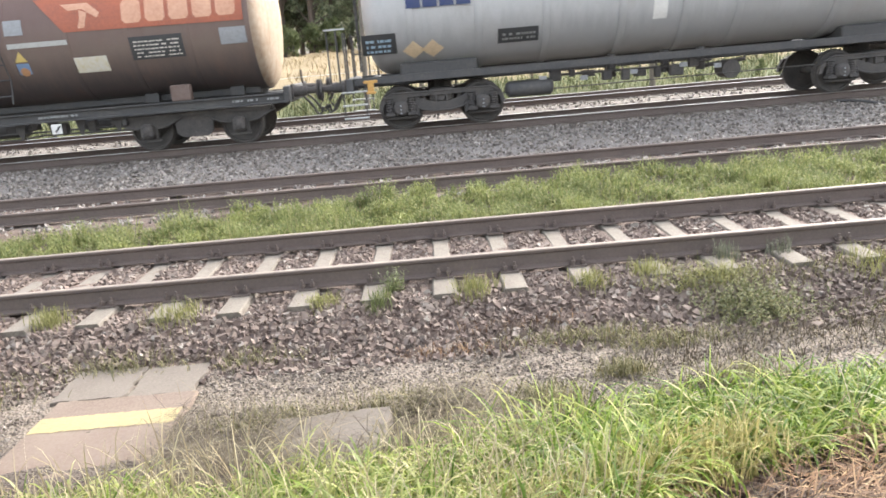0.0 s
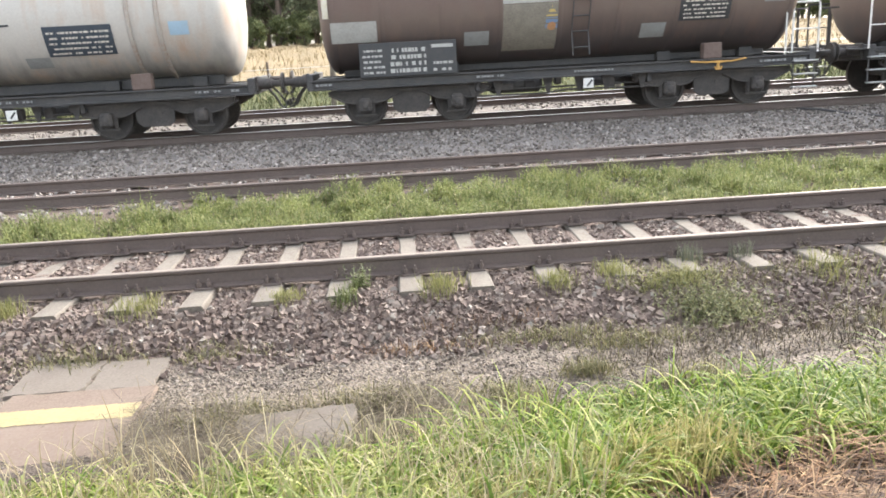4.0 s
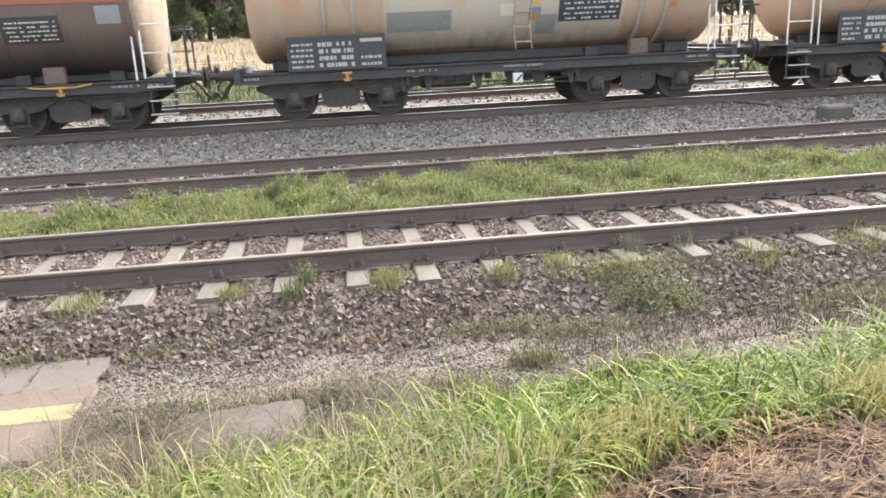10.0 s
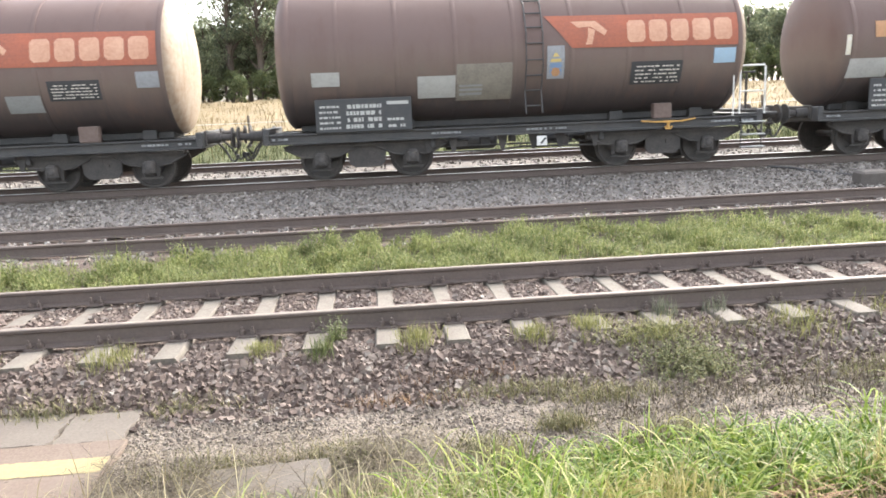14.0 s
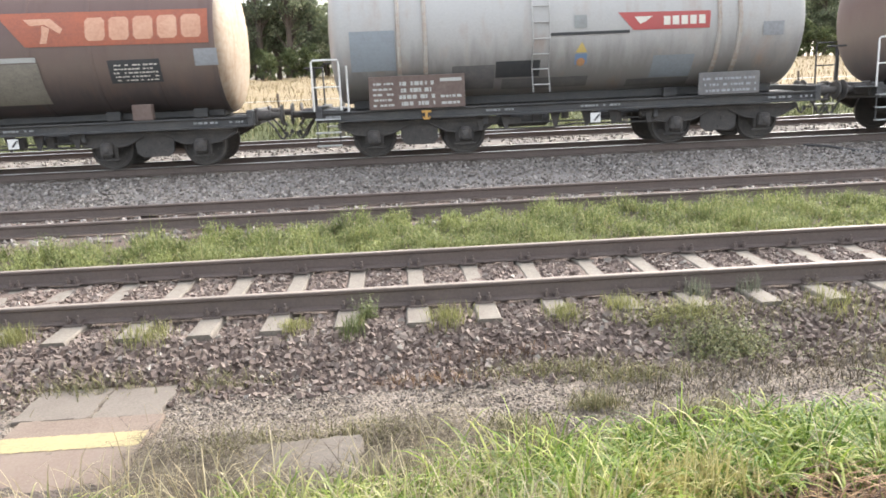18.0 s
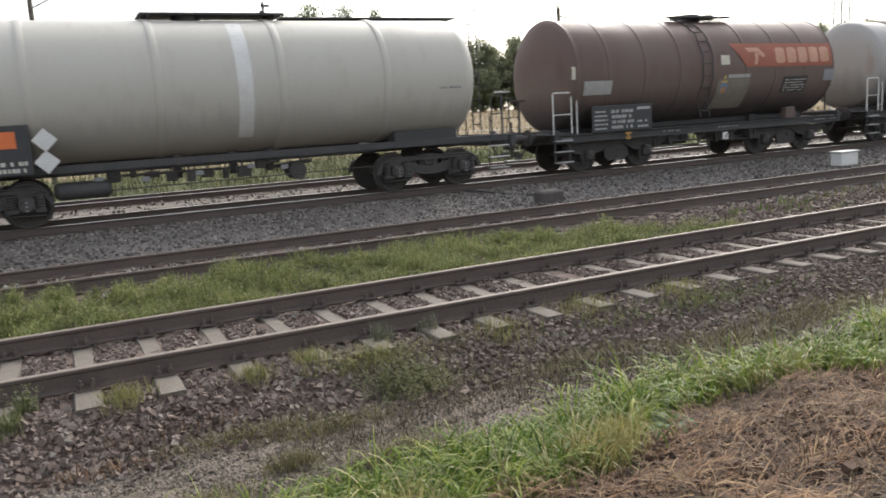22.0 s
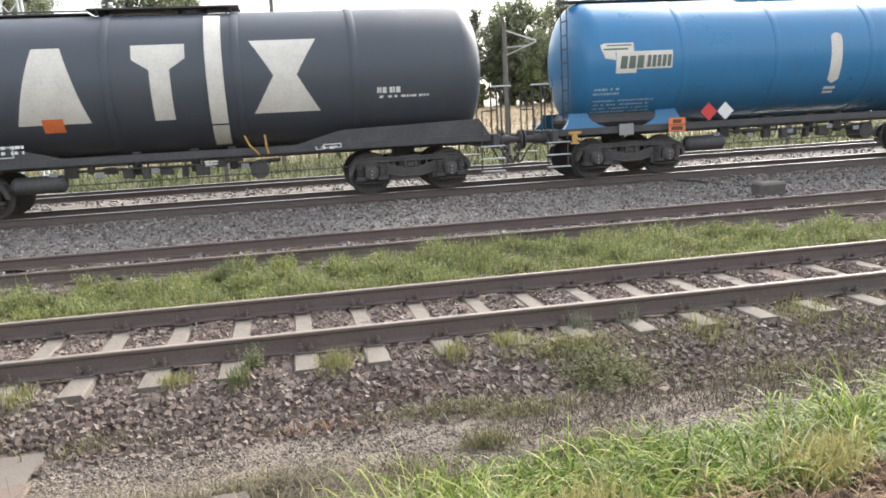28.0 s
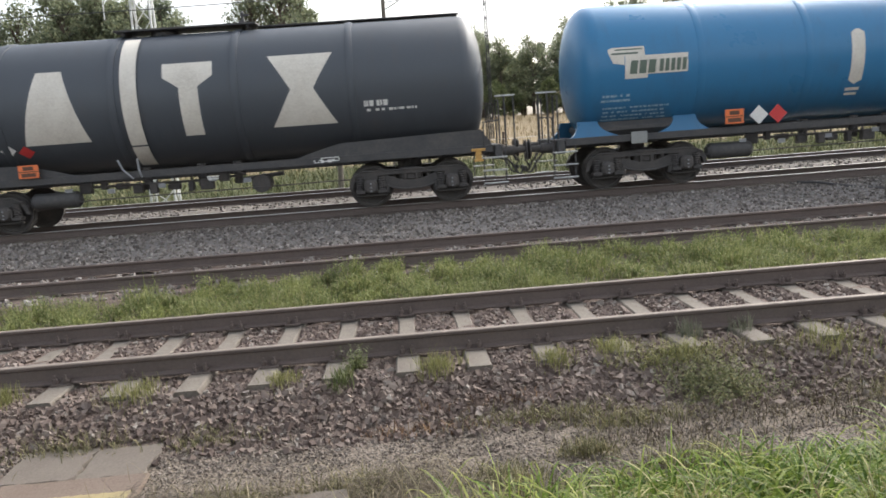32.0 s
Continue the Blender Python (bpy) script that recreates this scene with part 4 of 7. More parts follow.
    def rigging_make():
        g = Geo()
        q = random.Random(8)
        for x in (-2.0, -1.45, -0.35, 0.35, 0.95, 1.75):
            g.extrude([(x - 0.12, 0.84), (x + 0.12, 0.84), (x + 0.03, 0.5), (x - 0.03, 0.5)], 'y', -1.12, -1.09)
        for i in range(7):
            g.box((-1.9 + 0.6 * i, -0.8 + q.uniform(-0.2, 0.2), 0.72 + q.uniform(-0.08, 0.06)), (q.uniform(0.12, 0.4), 0.2, q.uniform(0.12, 0.26)))
        g.tube([(-2.2, -1.05, 0.52), (-0.4, -1.05, 0.5), (0.1, -1.05, 0.56), (2.2, -1.05, 0.52)], 0.022)
        return g.mesh("brake_rigging", M["bogie"])
    part("brake_rigging", cached("rigging", rigging_make), None, w, "dark hangers, rods and brake levers")
    # the box bracket on the barrel's foot
    part("valve_box", cached("valve_box", lambda: Geo().box((0, 0, 0.0), (0.42, 0.2, 0.34), bev=0.02).mesh("valve_box", M["board_rust"])), None, w, "", pose(3.25, -1.2, 1.22))
    if band:
        wrapped("orange_band", [[(0.56, 0.71), (1.14, 0.0), (4.84, -0.04), (4.84, 0.66)]], M["band_orange"], tank, radius, 0.014, "faded orange painted band")
        logo = [[(1.13, 0.56), (1.68, 0.56), (1.92, 0.34), (1.86, 0.24), (1.56, 0.44), (1.28, 0.42)], [(1.5, 0.42), (1.66, 0.36), (1.58, 0.06), (1.44, 0.06), (1.5, 0.24)]]
        for i in range(5):
            x = 2.36 + i * 0.485
            logo.append([(x + 0.06, 0.08), (x + 0.34, 0.08), (x + 0.4, 0.15), (x + 0.4, 0.48), (x + 0.34, 0.55), (x + 0.06, 0.55), (x, 0.48), (x, 0.15)])
        if band > 1:
            each("logo_shape", logo, M["logo_faded"], tank, radius, 0.018)
    for name, box, mat, *extra in panels:
        if mat.startswith("label_sun"):
            # a yellow triangle over a small blue plate with an orange disc
            cx, wd, top = (box[0] + box[2]) / 2, 0.13, box[3]
            wrapped("sticker", [[(cx - wd, top - 0.22), (cx + wd, top - 0.22), (cx, top)]], M["warn_yellow"], tank, radius, 0.016, "yellow warning triangle")
            plate = wrapped("sticker", [rect(cx - wd, top - 0.5, cx + wd, top - 0.25)], M["sticker_blue"], tank, radius, 0.016, "blue warning sticker")
            wrapped("disc", [[(cx + 0.1 * math.cos(k * 0.785), top - 0.44 + 0.1 * math.sin(k * 0.785)) for k in range(8)]], M["panel_orange"], plate, radius, 0.02)
            continue
        p = wrapped(name, [rect(*box)], M[mat], tank, radius, 0.006 if name == "cladding_sheet" else 0.016)
        if extra:
            wrapped("lettering", bars(box[0] + 0.06, box[1] + 0.05, box[2] - 0.06, box[3] - 0.04, extra[0] + 1, seed + 9, 0.36), M["cream"], p, radius, 0.02)
    return w


def long_wagon(n, u, paint, label, style, front=1):
    """A modern tank wagon without side beams, 15 m over buffers, on welded bogies."""
    half, radius, axis, length = 7.85 if n == 12 else 7.5, 1.46, 2.67, 12.9
    shift = {12: -0.17, 13: 0.2, 14: 0.2, 15: 0.2, 16: 0.05, 17: 0.2}.get(n, 0.0)      # the barrel stands a little towards the end without the ladder
    w = wagon(u, label)
    uf = part("underframe", cached(("long_sill", half), lambda: Geo().box((0, 0, 1.06), (2 * half - 1.5, 0.4, 0.22)).mesh("underframe", M["black"])), None, w, "slim black underframe")
    for k in (-1, 1):
        part("side_beam", cached(("long_beam", half), lambda: Geo().box((0, 0, 1.12), (2 * half - 1.6, 0.08, 0.16)).mesh("side_beam", M["black"])), None, uf, "", pose(0, k * 1.13, 0))
        part("headstock", cached("long_head", lambda: Geo().box((0, 0, 1.04), (0.16, 2.5, 0.32)).mesh("headstock", M["black"])), None, uf, "", pose(k * (half - 0.7), 0, 0))
        for x in (3.9, 4.7, 5.5, 6.3):
            part("cross_member", cached("long_x", lambda: Geo().box((0, 0, 1.1), (0.16, 2.24, 0.16)).mesh("cross_member", M["black"])), None, uf, "", pose(k * x, 0, 0))
    for x in (-4.85, 4.85):
        add_bogie(w, x, False)
    end_gear(w, half)
    tank = part("tank", cached(("tank", paint, shift), lambda: barrel_mesh(length, radius, 0.55, M[paint], None, shift)), None, w, "", pose(0, 0, axis))
    for x in (-5.4, -3.95, -2.51, -0.9, 0.45, 1.6, 3.7) if style == "grey" else (-3.68, -1.28, 1.28, 3.72):
        part("hoop", cached(("hoop", paint), lambda: ring_mesh(radius, 0.16, 0.01 if style == "blue" else 0.026, M[paint])), None, tank, "", pose(x, 0, 0))
    # cradle that carries the barrel's ends on the stub sills
    def cradle_make():
        g = Geo()
        for s in (-1, 1):
            verts = [(-1.85, s * 1.13, -1.5), (2.6, s * 1.13, -1.5), (2.0, s * 1.125, -1.33), (1.5, s * 1.115, -1.2), (-1.6, s * 1.115, -1.12)]
            inner = [(x, y - s * 0.03, z) for x, y, z in verts]
            g.add(verts + inner, [(0, 1, 2, 3, 4), (9, 8, 7, 6, 5)] + [(i, (i + 1) % 5, 5 + (i + 1) % 5, 5 + i) for i in range(5)])
        # black instead of the barrel's slate: its shade is put into the colour
        return g.mesh("cradle", M["black"])

    def flare_make(a0, a1, b0, b1, s):
        """A saddle foot that spreads from the barrel down to the sill on both sides."""
        g = Geo()
        rows = []
        for i in range(7):
            f = i / 6
            k = f ** 2.6
            y, z = 0.95 + 0.2 * f, -1.13 - 0.38 * f
            rows.append((a0 + (b0 - a0) * k, a1 + (b1 - a1) * k, s * y, z))
        v = [(q, y, z) for x0, x1, y, z in rows for q in (x0, x1)] + [(q, y - s * 0.12, z) for x0, x1, y, z in rows for q in (x0, x1)]
        n = 14
        f = []
        for i in range(6):
            a = 2 * i
            f += [(a, a + 1, a + 3, a + 2), (n + a, n + a + 2, n + a + 3, n + a + 1), (a, a + 2, n + a + 2, n + a), (a + 1, n + a + 1, n + a + 3, a + 3)]
        f += [(0, n, n + 1, 1), (12, 13, n + 13, n + 12)]
        g.add(v, f)
        return g.mesh("saddle_foot", M[paint], True)
    for k in (1, -1):
        if style == "blue":
            turn = pose(k * 4.85, 0, 0, 0, 0, 0 if k > 0 else 180)
            for q in (-1, 1):
                part("saddle_foot", cached(("foot_in", q), lambda: flare_make(-1.18, -0.66, -1.5, -0.2, q)), None, tank, "blue flared saddle foot", turn)
                part("saddle_foot", cached(("foot_out", q), lambda: flare_make(1.05, 1.52, 0.5, 1.75, q)), None, tank, "blue flared saddle foot", turn)
            # added black block that stands for the shade under the barrel between the feet
            part("cross_plate", cached("foot_mid", lambda: Geo().box((0.15, 0, -1.32), (2.3, 2.04, 0.32), bev=0.12).mesh("cross_plate", M["black"])), None, tank, "", turn)
        elif style != "slate":
            part("saddle", cached("long_saddle", lambda: Geo().box((0, 0, -1.38), (1.7, 1.9, 0.28), None, 0.04).mesh("saddle", M["black"])), None, tank, "", pose(k * 4.85, 0, 0))
        else:
            part("cradle", cached(("cradle", paint), cradle_make), None, tank, "", pose(k * 4.85, 0, 0, 0, 0, 0 if k < 0 else 180))
    # walkway along the roof with its rails, manhole and ladder
    far_end = 0 if front > 0 else 180
    part("walkway", cached("walk_long", lambda: Geo().box((-3.95, 0, 0), (4.5, 0.5, 0.03)).box((-0.15, 0, 0.06), (3.1, 0.9, 0.04)).box((-1.5, 0, 0.02), (0.05, 0.8, 0.1)).box((1.2, 0, 0.02), (0.05, 0.8, 0.1)).tube([(-6.2, -0.26, 0.05), (-1.7, -0.26, 0.05)], 0.018).mesh("walkway", M["black"])), None, tank, "", pose(0, 0, radius + 0.04, 0, 0, far_end))
    part("manhole", cached("manhole", lambda: Geo().rev([(0.0, 0.3), (0.1, 0.3), (0.11, 0.36), (0.15, 0.36), (0.17, 0.0)], 'z', 20).mesh("manhole", M["black"], True)), None, tank, "", pose(0.4 * front, 0, radius - 0.02))
    part("vent_pipe", cached("vent", lambda: Geo().cyl((0, 0, 0), (0, 0, 0.42), 0.035, n=8).box((0.05, 0, 0.34), (0.2, 0.06, 0.05)).box((-0.04, 0, 0.2), (0.1, 0.06, 0.06)).mesh("vent_pipe", M["black"])), None, tank, "", pose(-1.35 * front, 0, radius))
    add_ladder(w, [(0, -1.35), (0, 1.62), (0, 1.75)], 0.4, 10, M["black"], pose(shift - front * (length / 2 + 0.1), -0.75, axis, 0, 0, 90), "dark steel end ladder")
    for k in (1, -1):
        part("end_railing", cached("rail_long", lambda: rail_frame([(0.1, -1.2, 0), (0.1, -1.2, 1.0), (0.1, -0.7, 1.02), (0.1, -0.7, 0)]).mesh("end_railing", M["black"])), None, w, "", pose(k * 6.75, 0, 1.15, 0, 0, 0 if k > 0 else 180))
        part("end_railing", cached("rail_long_far", lambda: rail_frame([(0.1, 1.2, 0), (0.1, 1.2, 1.0), (0.1, 0.7, 1.02), (0.1, 0.7, 0)]).mesh("end_railing", M["black"])), None, w, "", pose(k * 6.75, 0, 1.15, 0, 0, 0 if k > 0 else 180))
        part("handrail", cached("rail_short", lambda: rail_frame([(-0.25, -1.2, 0), (-0.25, -1.2, 0.55), (0.1, -1.2, 0.57)]).mesh("handrail", M["black"])), None, w, "", pose(k * 6.75, 0, 1.15, 0, 0, 0 if k > 0 else 180))
        part("end_handle", cached("end_handle", lambda: Geo().cyl((0, 0, 0), (0, 0, 1.12), 0.022, n=8).box((0.02, 0, 1.13), (0.46, 0.06, 0.035), None, 0.008, 1).cyl((0.2, 0, 0.0), (0.2, 0, 1.1), 0.018, n=6).mesh("end_handle", [M["black"], M["galv"]])), None, w, "dark end handrail with a pale top bar", pose(k * 7.02, -0.95, 1.12, 0, 0, 0 if k > 0 else 180))
        for s in (-1, 1):
            part("foot_step", cached("step", step_mesh), None, w, "", pose(k * 6.72, s * 1.18, 1.0))
    # brake gear and outlet pipes slung under the middle of the barrel
    part("air_reservoir", cached("air_new", lambda: Geo().rev([(-0.55, 0.0), (-0.52, 0.12), (-0.45, 0.18), (0.45, 0.18), (0.52, 0.12), (0.55, 0.0)], 'x', 18).mesh("air_reservoir", M["black"], True)), None, w, "", pose(-2.9, -0.9, 0.68))
    def pipes_make():
        g = Geo()
        rr = random.Random(5)
        g.tube([(-2.2, -0.75, 0.9), (0.4, -0.75, 0.88), (1.2, -0.75, 0.95)], 0.03).tube([(-4.2, -1.0, 0.62), (4.2, -1.0, 0.66)], 0.014)
        for i in range(9):
            x = -2.3 + i * 0.38
            g.box((x, -0.8 + rr.uniform(-0.15, 0.15), 0.84 + rr.uniform(-0.08, 0.1)), (rr.uniform(0.12, 0.3), 0.16, rr.uniform(0.12, 0.26)))
            g.cyl((x, -0.7, 0.9), (x, -0.7, 1.2), 0.02, n=6)
        for x in (-1.0, 0.2, 1.0):
            g.cyl((x, -0.6, 0.75), (x, -0.6, 1.25), 0.1, n=12)
            g.rev([(-0.02, 0.15), (0.02, 0.15)], 'y', 14, (x, -0.75, 0.82))
        g.tube([(1.0, -0.6, 0.82), (2.0, -0.6, 0.9), (2.0, -0.6, 1.2)], 0.05)
        g.cyl((1.55, -1.0, 0.72), (1.55, -0.5, 0.72), 0.2, n=18)
        for x, z in ((-2.6, 0.86), (-1.7, 0.8), (-0.6, 0.84), (0.5, 0.9), (1.25, 0.82)):
            g.box((x, -0.98, z), (0.16, 0.03, 0.1), None, 0.005, 1)
        return g.mesh("brake_gear", [M["bogie"], M["label_grey"]])
    part("brake_gear", cached("pipes", pipes_make), None, w, "dark pipes, valves and brake gear")
    part("coupling_lever", cached("lever_o", lambda: Geo().box((0, 0, 0.03), (0.13, 0.05, 0.22)).box((0, -0.01, 0.13), (0.3, 0.05, 0.06)).box((0, -0.01, -0.1), (0.2, 0.05, 0.05)).mesh("coupling_lever", M["yellow_part"])), None, w, "orange-yellow lever", pose(6.35 if n in (16, 17) else -6.35, -1.28, 0.98))
    cream = M["cream"]
    if style == "slate":
        xa, xt, xs, xx = (-2.55, 0.32, -0.9, 2.68) if n == 17 else (-2.36, -0.24, 0.84, 2.25)
        ring = [(-5.3, -0.46), (-5.3, 0.46), (-4.95, 0.78), (-4.28, 0.78), (-3.93, 0.46), (-3.93, -0.46), (-4.28, -0.81), (-4.95, -0.81)]
        hole = [(-4.615 + (p + 4.615) * 0.4, q * 0.46) for p, q in ring]
        wrapped("painted_shape", [[ring[i - 1], ring[i], hole[i], hole[i - 1]] for i in range(8)], cream, tank, radius, 0.004, "large white painted octagon ring")
        wrapped("painted_shape", [[(xa - 0.69, -0.83), (xa + 0.69, -0.83), (xa + 0.26, 0.73), (xa - 0.26, 0.73)]], cream, tank, radius, 0.004, "large white painted wedge")
        wrapped("painted_shape", [rect(xt - 0.52, 0.42, xt + 0.52, 0.74), [(xt - 0.52, 0.42), (xt - 0.2, 0.2), (xt + 0.2, 0.2), (xt + 0.52, 0.42)], rect(xt - 0.2, -0.85, xt + 0.2, 0.2)], cream, tank, radius, 0.004, "large white painted funnel shape")
        wrapped("painted_shape", [rect(xs - 0.17, -0.98, xs + 0.17, 1.6), rect(xs - 0.17, -1.7, xs + 0.17, -1.02)], cream, tank, radius, 0.034, "white stripe round the barrel")
        wrapped("painted_shape", [[(xx - 0.69, 0.76), (xx - 0.24, 0.0), (xx + 0.24, 0.0), (xx + 0.69, 0.76)], [(xx - 0.69, -0.8), (xx + 0.69, -0.8), (xx + 0.24, 0.0), (xx - 0.24, 0.0)]], cream, tank, radius, 0.004, "large white painted hourglass")
        xl = 3.95 if n == 17 else 4.15
        wrapped("lettering", bars(xl, -0.47, xl + 0.6, -0.33, 1, 4, 0.9) + bars(xl, -0.58, xl + 1.15, -0.52, 1, 5, 0.9), M["white"], tank, radius)
        red, white, orange = {13: ((-5.37, -0.72), (-2.99, -1.16), (-2.61, -1.0)), 15: ((-4.73, -0.98), (-5.08, -0.98), (-2.4, -0.86)), 17: ((-3.28, -0.98), (-3.64, -0.91), None)}[n]
        wrapped("hazard_diamond", [diamond(*red, 0.17)], M["red_plate"], tank, radius, 0.012, "red hazard diamond")
        wrapped("hazard_diamond", [diamond(*white, 0.17)], M["white"], tank, radius, 0.014, "white hazard diamond")
        if orange:
            wrapped("hazard_plate", [rect(orange[0] - 0.2, orange[1] - 0.16, orange[0] + 0.2, orange[1] + 0.16)], M["orange_plate"], tank, radius, 0.012, "orange hazard plate")
        else:
            part("hazard_plate", Geo().box((0, 0, 0), (0.42, 0.015, 0.28), bev=0.004).box((0, -0.009, 0), (0.4, 0.006, 0.02), None, 0.001, 1).box((0, -0.009, 0.07), (0.22, 0.006, 0.08), None, 0.001, 1).box((0, -0.009, -0.07), (0.3, 0.006, 0.08), None, 0.001, 1), [M["orange_plate"], M["plate_mark"]], w, "orange hazard plate", pose(-3.26, -1.26, 1.35))
        g = Geo()
        for x, z, wd, hh in ((-6.0, 1.3, 0.34, 0.2), (-5.3, 1.32, 0.5, 0.14), (-4.6, 1.34, 0.6, 0.12), (-4.7, 1.18, 0.8, 0.12), (-3.3, 1.45, 0.6, 0.22), (0.6, 0.95, 0.3, 0.1), (3.0, 1.12, 0.5, 0.08)):
            if n == 17 and x == -3.3:
                continue
            for q in bars(x - wd / 2, z - hh / 2, x + wd / 2, z + hh / 2, 2, int(x * 10)):
                g.add([(a, -1.275, b) for a, b in q], [(0, 1, 2, 3)])
        tagged(part("lettering", g, M["white"], w), kind="stuff")
        # lettered fields with a white border on the sill
        for x0, z0, x1, z1 in ((-5.09, 1.06, -4.13, 1.2), (2.93, 1.1, 3.32, 1.19)) + (() if n == 17 else ((-3.91, 1.27, -3.2, 1.5),)):
            f = Geo()
            for q in (rect(x0, z0, x1, z0 + 0.018), rect(x0, z1 - 0.018, x1, z1), rect(x0, z0 + 0.018, x0 + 0.018, z1 - 0.018), rect(x1 - 0.018, z0 + 0.018, x1, z1 - 0.018)):
                f.add([(a, -1.279, b) for a, b in q], [(0, 1, 2, 3)])
            part("painted_border", f, M["white"], w, "white painted border of a lettered field")
        sx = -1.4 if n == 17 else 1.3
        for pts in ([(sx, -1.22, 1.46), (sx + 0.1, -1.25, 1.25), (sx + 0.28, -1.2, 1.04)], [(sx + 0.42, -1.22, 1.46), (sx + 0.44, -1.25, 1.2), (sx + 0.47, -1.2, 1.06)]):
            part("earthing_strap", Geo().tube(pts, 0.022), M["yellow_part" if n != 17 else "label_grey"], w, "hanging strap")
    elif style == "blue":
        sh = 0.21
        plate = [[(-5.95, 0.3), (-5.85, 0.06), (-5.6, 0.02), (-5.6, 0.4), (-5.85, 0.4), (-5.95, 0.36)], rect(-5.6, -0.2, -4.22, 0.2, 0.02), rect(-5.6, 0.2, -5.15, 0.4), rect(-5.6, -0.28, -5.1, -0.2)]
        logo = wrapped("logo_plate", [[(a + sh, b) for a, b in q] for q in plate], M["cream"], tank, radius, 0.006, "cream painted logo plate")
        each("logo_shape", [[(a + sh, b) for a, b in q] for q in [rect(-5.5 + 0.2 * i, -0.18, -5.34 + 0.2 * i, 0.1, 0.04) for i in range(3)] + [rect(-4.85 + 0.125 * i, -0.16, -4.76 + 0.125 * i, 0.1, 0.03) for i in range(5)] + [rect(-5.88, 0.24, -5.3, 0.28), rect(-5.8, 0.33, -5.2, 0.36)]], M["logo_dark"], logo, radius, 0.01)
        xs = 0.28 if n < 16 else -0.2
        wrapped("painted_shape", [[(xs - 0.15, 0.38), (xs - 0.05, 0.46), (xs + 0.05, 0.46), (xs + 0.15, 0.38)], rect(xs - 0.15, -0.66, xs + 0.15, 0.38), [(xs - 0.15, -0.66), (xs, -0.76), (xs + 0.15, -0.66)], rect(xs - 0.16, -0.92, xs + 0.16, -0.84), rect(xs - 0.14, -1.04, xs + 0.14, -0.97)], cream, tank, radius, 0.006, "cream painted stripe")
        wrapped("lettering", bars(-5.9, -0.78, -5.25, -0.56, 2, 8, 0.5), M["label_blue"], tank, radius)
        wrapped("lettering", bars(-5.9, -1.3, -4.35, -0.85, 4, 9, 0.4), M["label_blue"], tank, radius)
        wrapped("lettering", bars(4.2, -1.05, 5.1, -0.75, 2, 11, 0.4), M["label_blue"], tank, radius)
        move = 0.75 if n > 15 else 0.0
        part("hazard_plate", Geo().box((0, 0, 0), (0.42, 0.015, 0.32), bev=0.004).box((0, -0.009, 0), (0.4, 0.006, 0.02), None, 0.001, 1).box((0, -0.009, 0.08), (0.22, 0.006, 0.09), None, 0.001, 1).box((0, -0.009, -0.08), (0.3, 0.006, 0.09), None, 0.001, 1), [M["orange_plate"], M["plate_mark"]], w, "orange hazard plate", pose(-3.8 + move * 1.18, -1.28, 1.16 + move * 0.35))
        for x, c in ((-2.97, "red_plate"), (-2.54, "white")) if n < 16 else ((-2.35, "white"), (-1.92, "red_plate")):
            part("hazard_diamond", Geo().extrude([(-0.21, 0), (0, -0.21), (0.21, 0), (0, 0.21)], 'y', -0.008, 0.008), M[c], w, "hazard diamond", pose(x, -1.26, 1.42))
        part("side_plate", Geo().box((0, 0, 0), (0.36, 0.015, 0.26), bev=0.004), M["panel_grey"], w, "", pose(-5.05, -1.225, 1.12))
    elif style == "beige":
        wrapped("painted_stripe", [rect(-6.0, 0.3, -4.4, 0.5), rect(-5.98, 0.62, -4.45, 0.72)], M["label_pale"], tank, radius, 0.005, "pale blue painted stripes")
        wrapped("painted_stripe", [rect(0.3, -1.3, 0.62, 1.6)], M["white"], tank, radius, 0.005, "white stripe round the barrel")
        wrapped("lettering", bars(-6.15, -1.15, -5.0, -0.75, 3, 21, 0.5), M["panel_grey"], tank, radius)
        wrapped("lettering", bars(5.0, -0.3, 5.6, -0.2, 1, 22, 0.5) + bars(-6.0, 0.05, -5.9, 0.22, 1, 23, 0.9), M["panel_grey"], tank, radius)
        wrapped("painted_shape", [[(-5.35, 0.05), (-5.2, 0.14), (-5.05, 0.05), (-5.2, -0.06)], [(-5.0, 0.05), (-4.85, 0.14), (-4.7, 0.05), (-4.85, -0.06)]], M["panel_grey"], tank, radius, 0.005)
        bd = part("side_board", Geo().box((0, 0, 0), (0.95, 0.03, 0.95), bev=0.01), M["panel_dark"], w, "dark board with an orange plate", pose(-4.2, -1.36, 1.55))
        part("hazard_plate", Geo().box((0, -0.02, 0), (0.46, 0.012, 0.32), bev=0.003), M["orange_plate"], bd, "orange hazard plate", pose(0, 0, 0.2))
        g = Geo()
        for q in bars(-0.38, -0.42, 0.38, -0.16, 2, 31, 0.6):
            g.add([(a, -0.02, b) for a, b in q], [(0, 1, 2, 3)])
        tagged(part("lettering", g, cream, bd), kind="stuff")
        for z in (1.72, 1.3):
            part("hazard_diamond", Geo().extrude([(-0.23, 0), (0, -0.23), (0.23, 0), (0, 0.23)], 'y', -0.008, 0.008), M["white"], w, "white hazard diamond", pose(-3.48, -1.4, z))
        wrapped("hazard_diamond", [diamond(-5.0, -1.2, 0.15)], M["panel_dark"], tank, radius, 0.01)
    else:
        each("logo_shape", [rect(-5.45 + 0.35 * i, -0.14, -5.15 + 0.35 * i, 0.3) for i in range(4)], M["logo_navy"], tank, radius, 0.036, "navy painted logo blocks")
        wrapped("side_panel", [rect(-6.45, -1.12, -5.72, -0.62)], M["panel_dark"], tank, radius, 0.012)
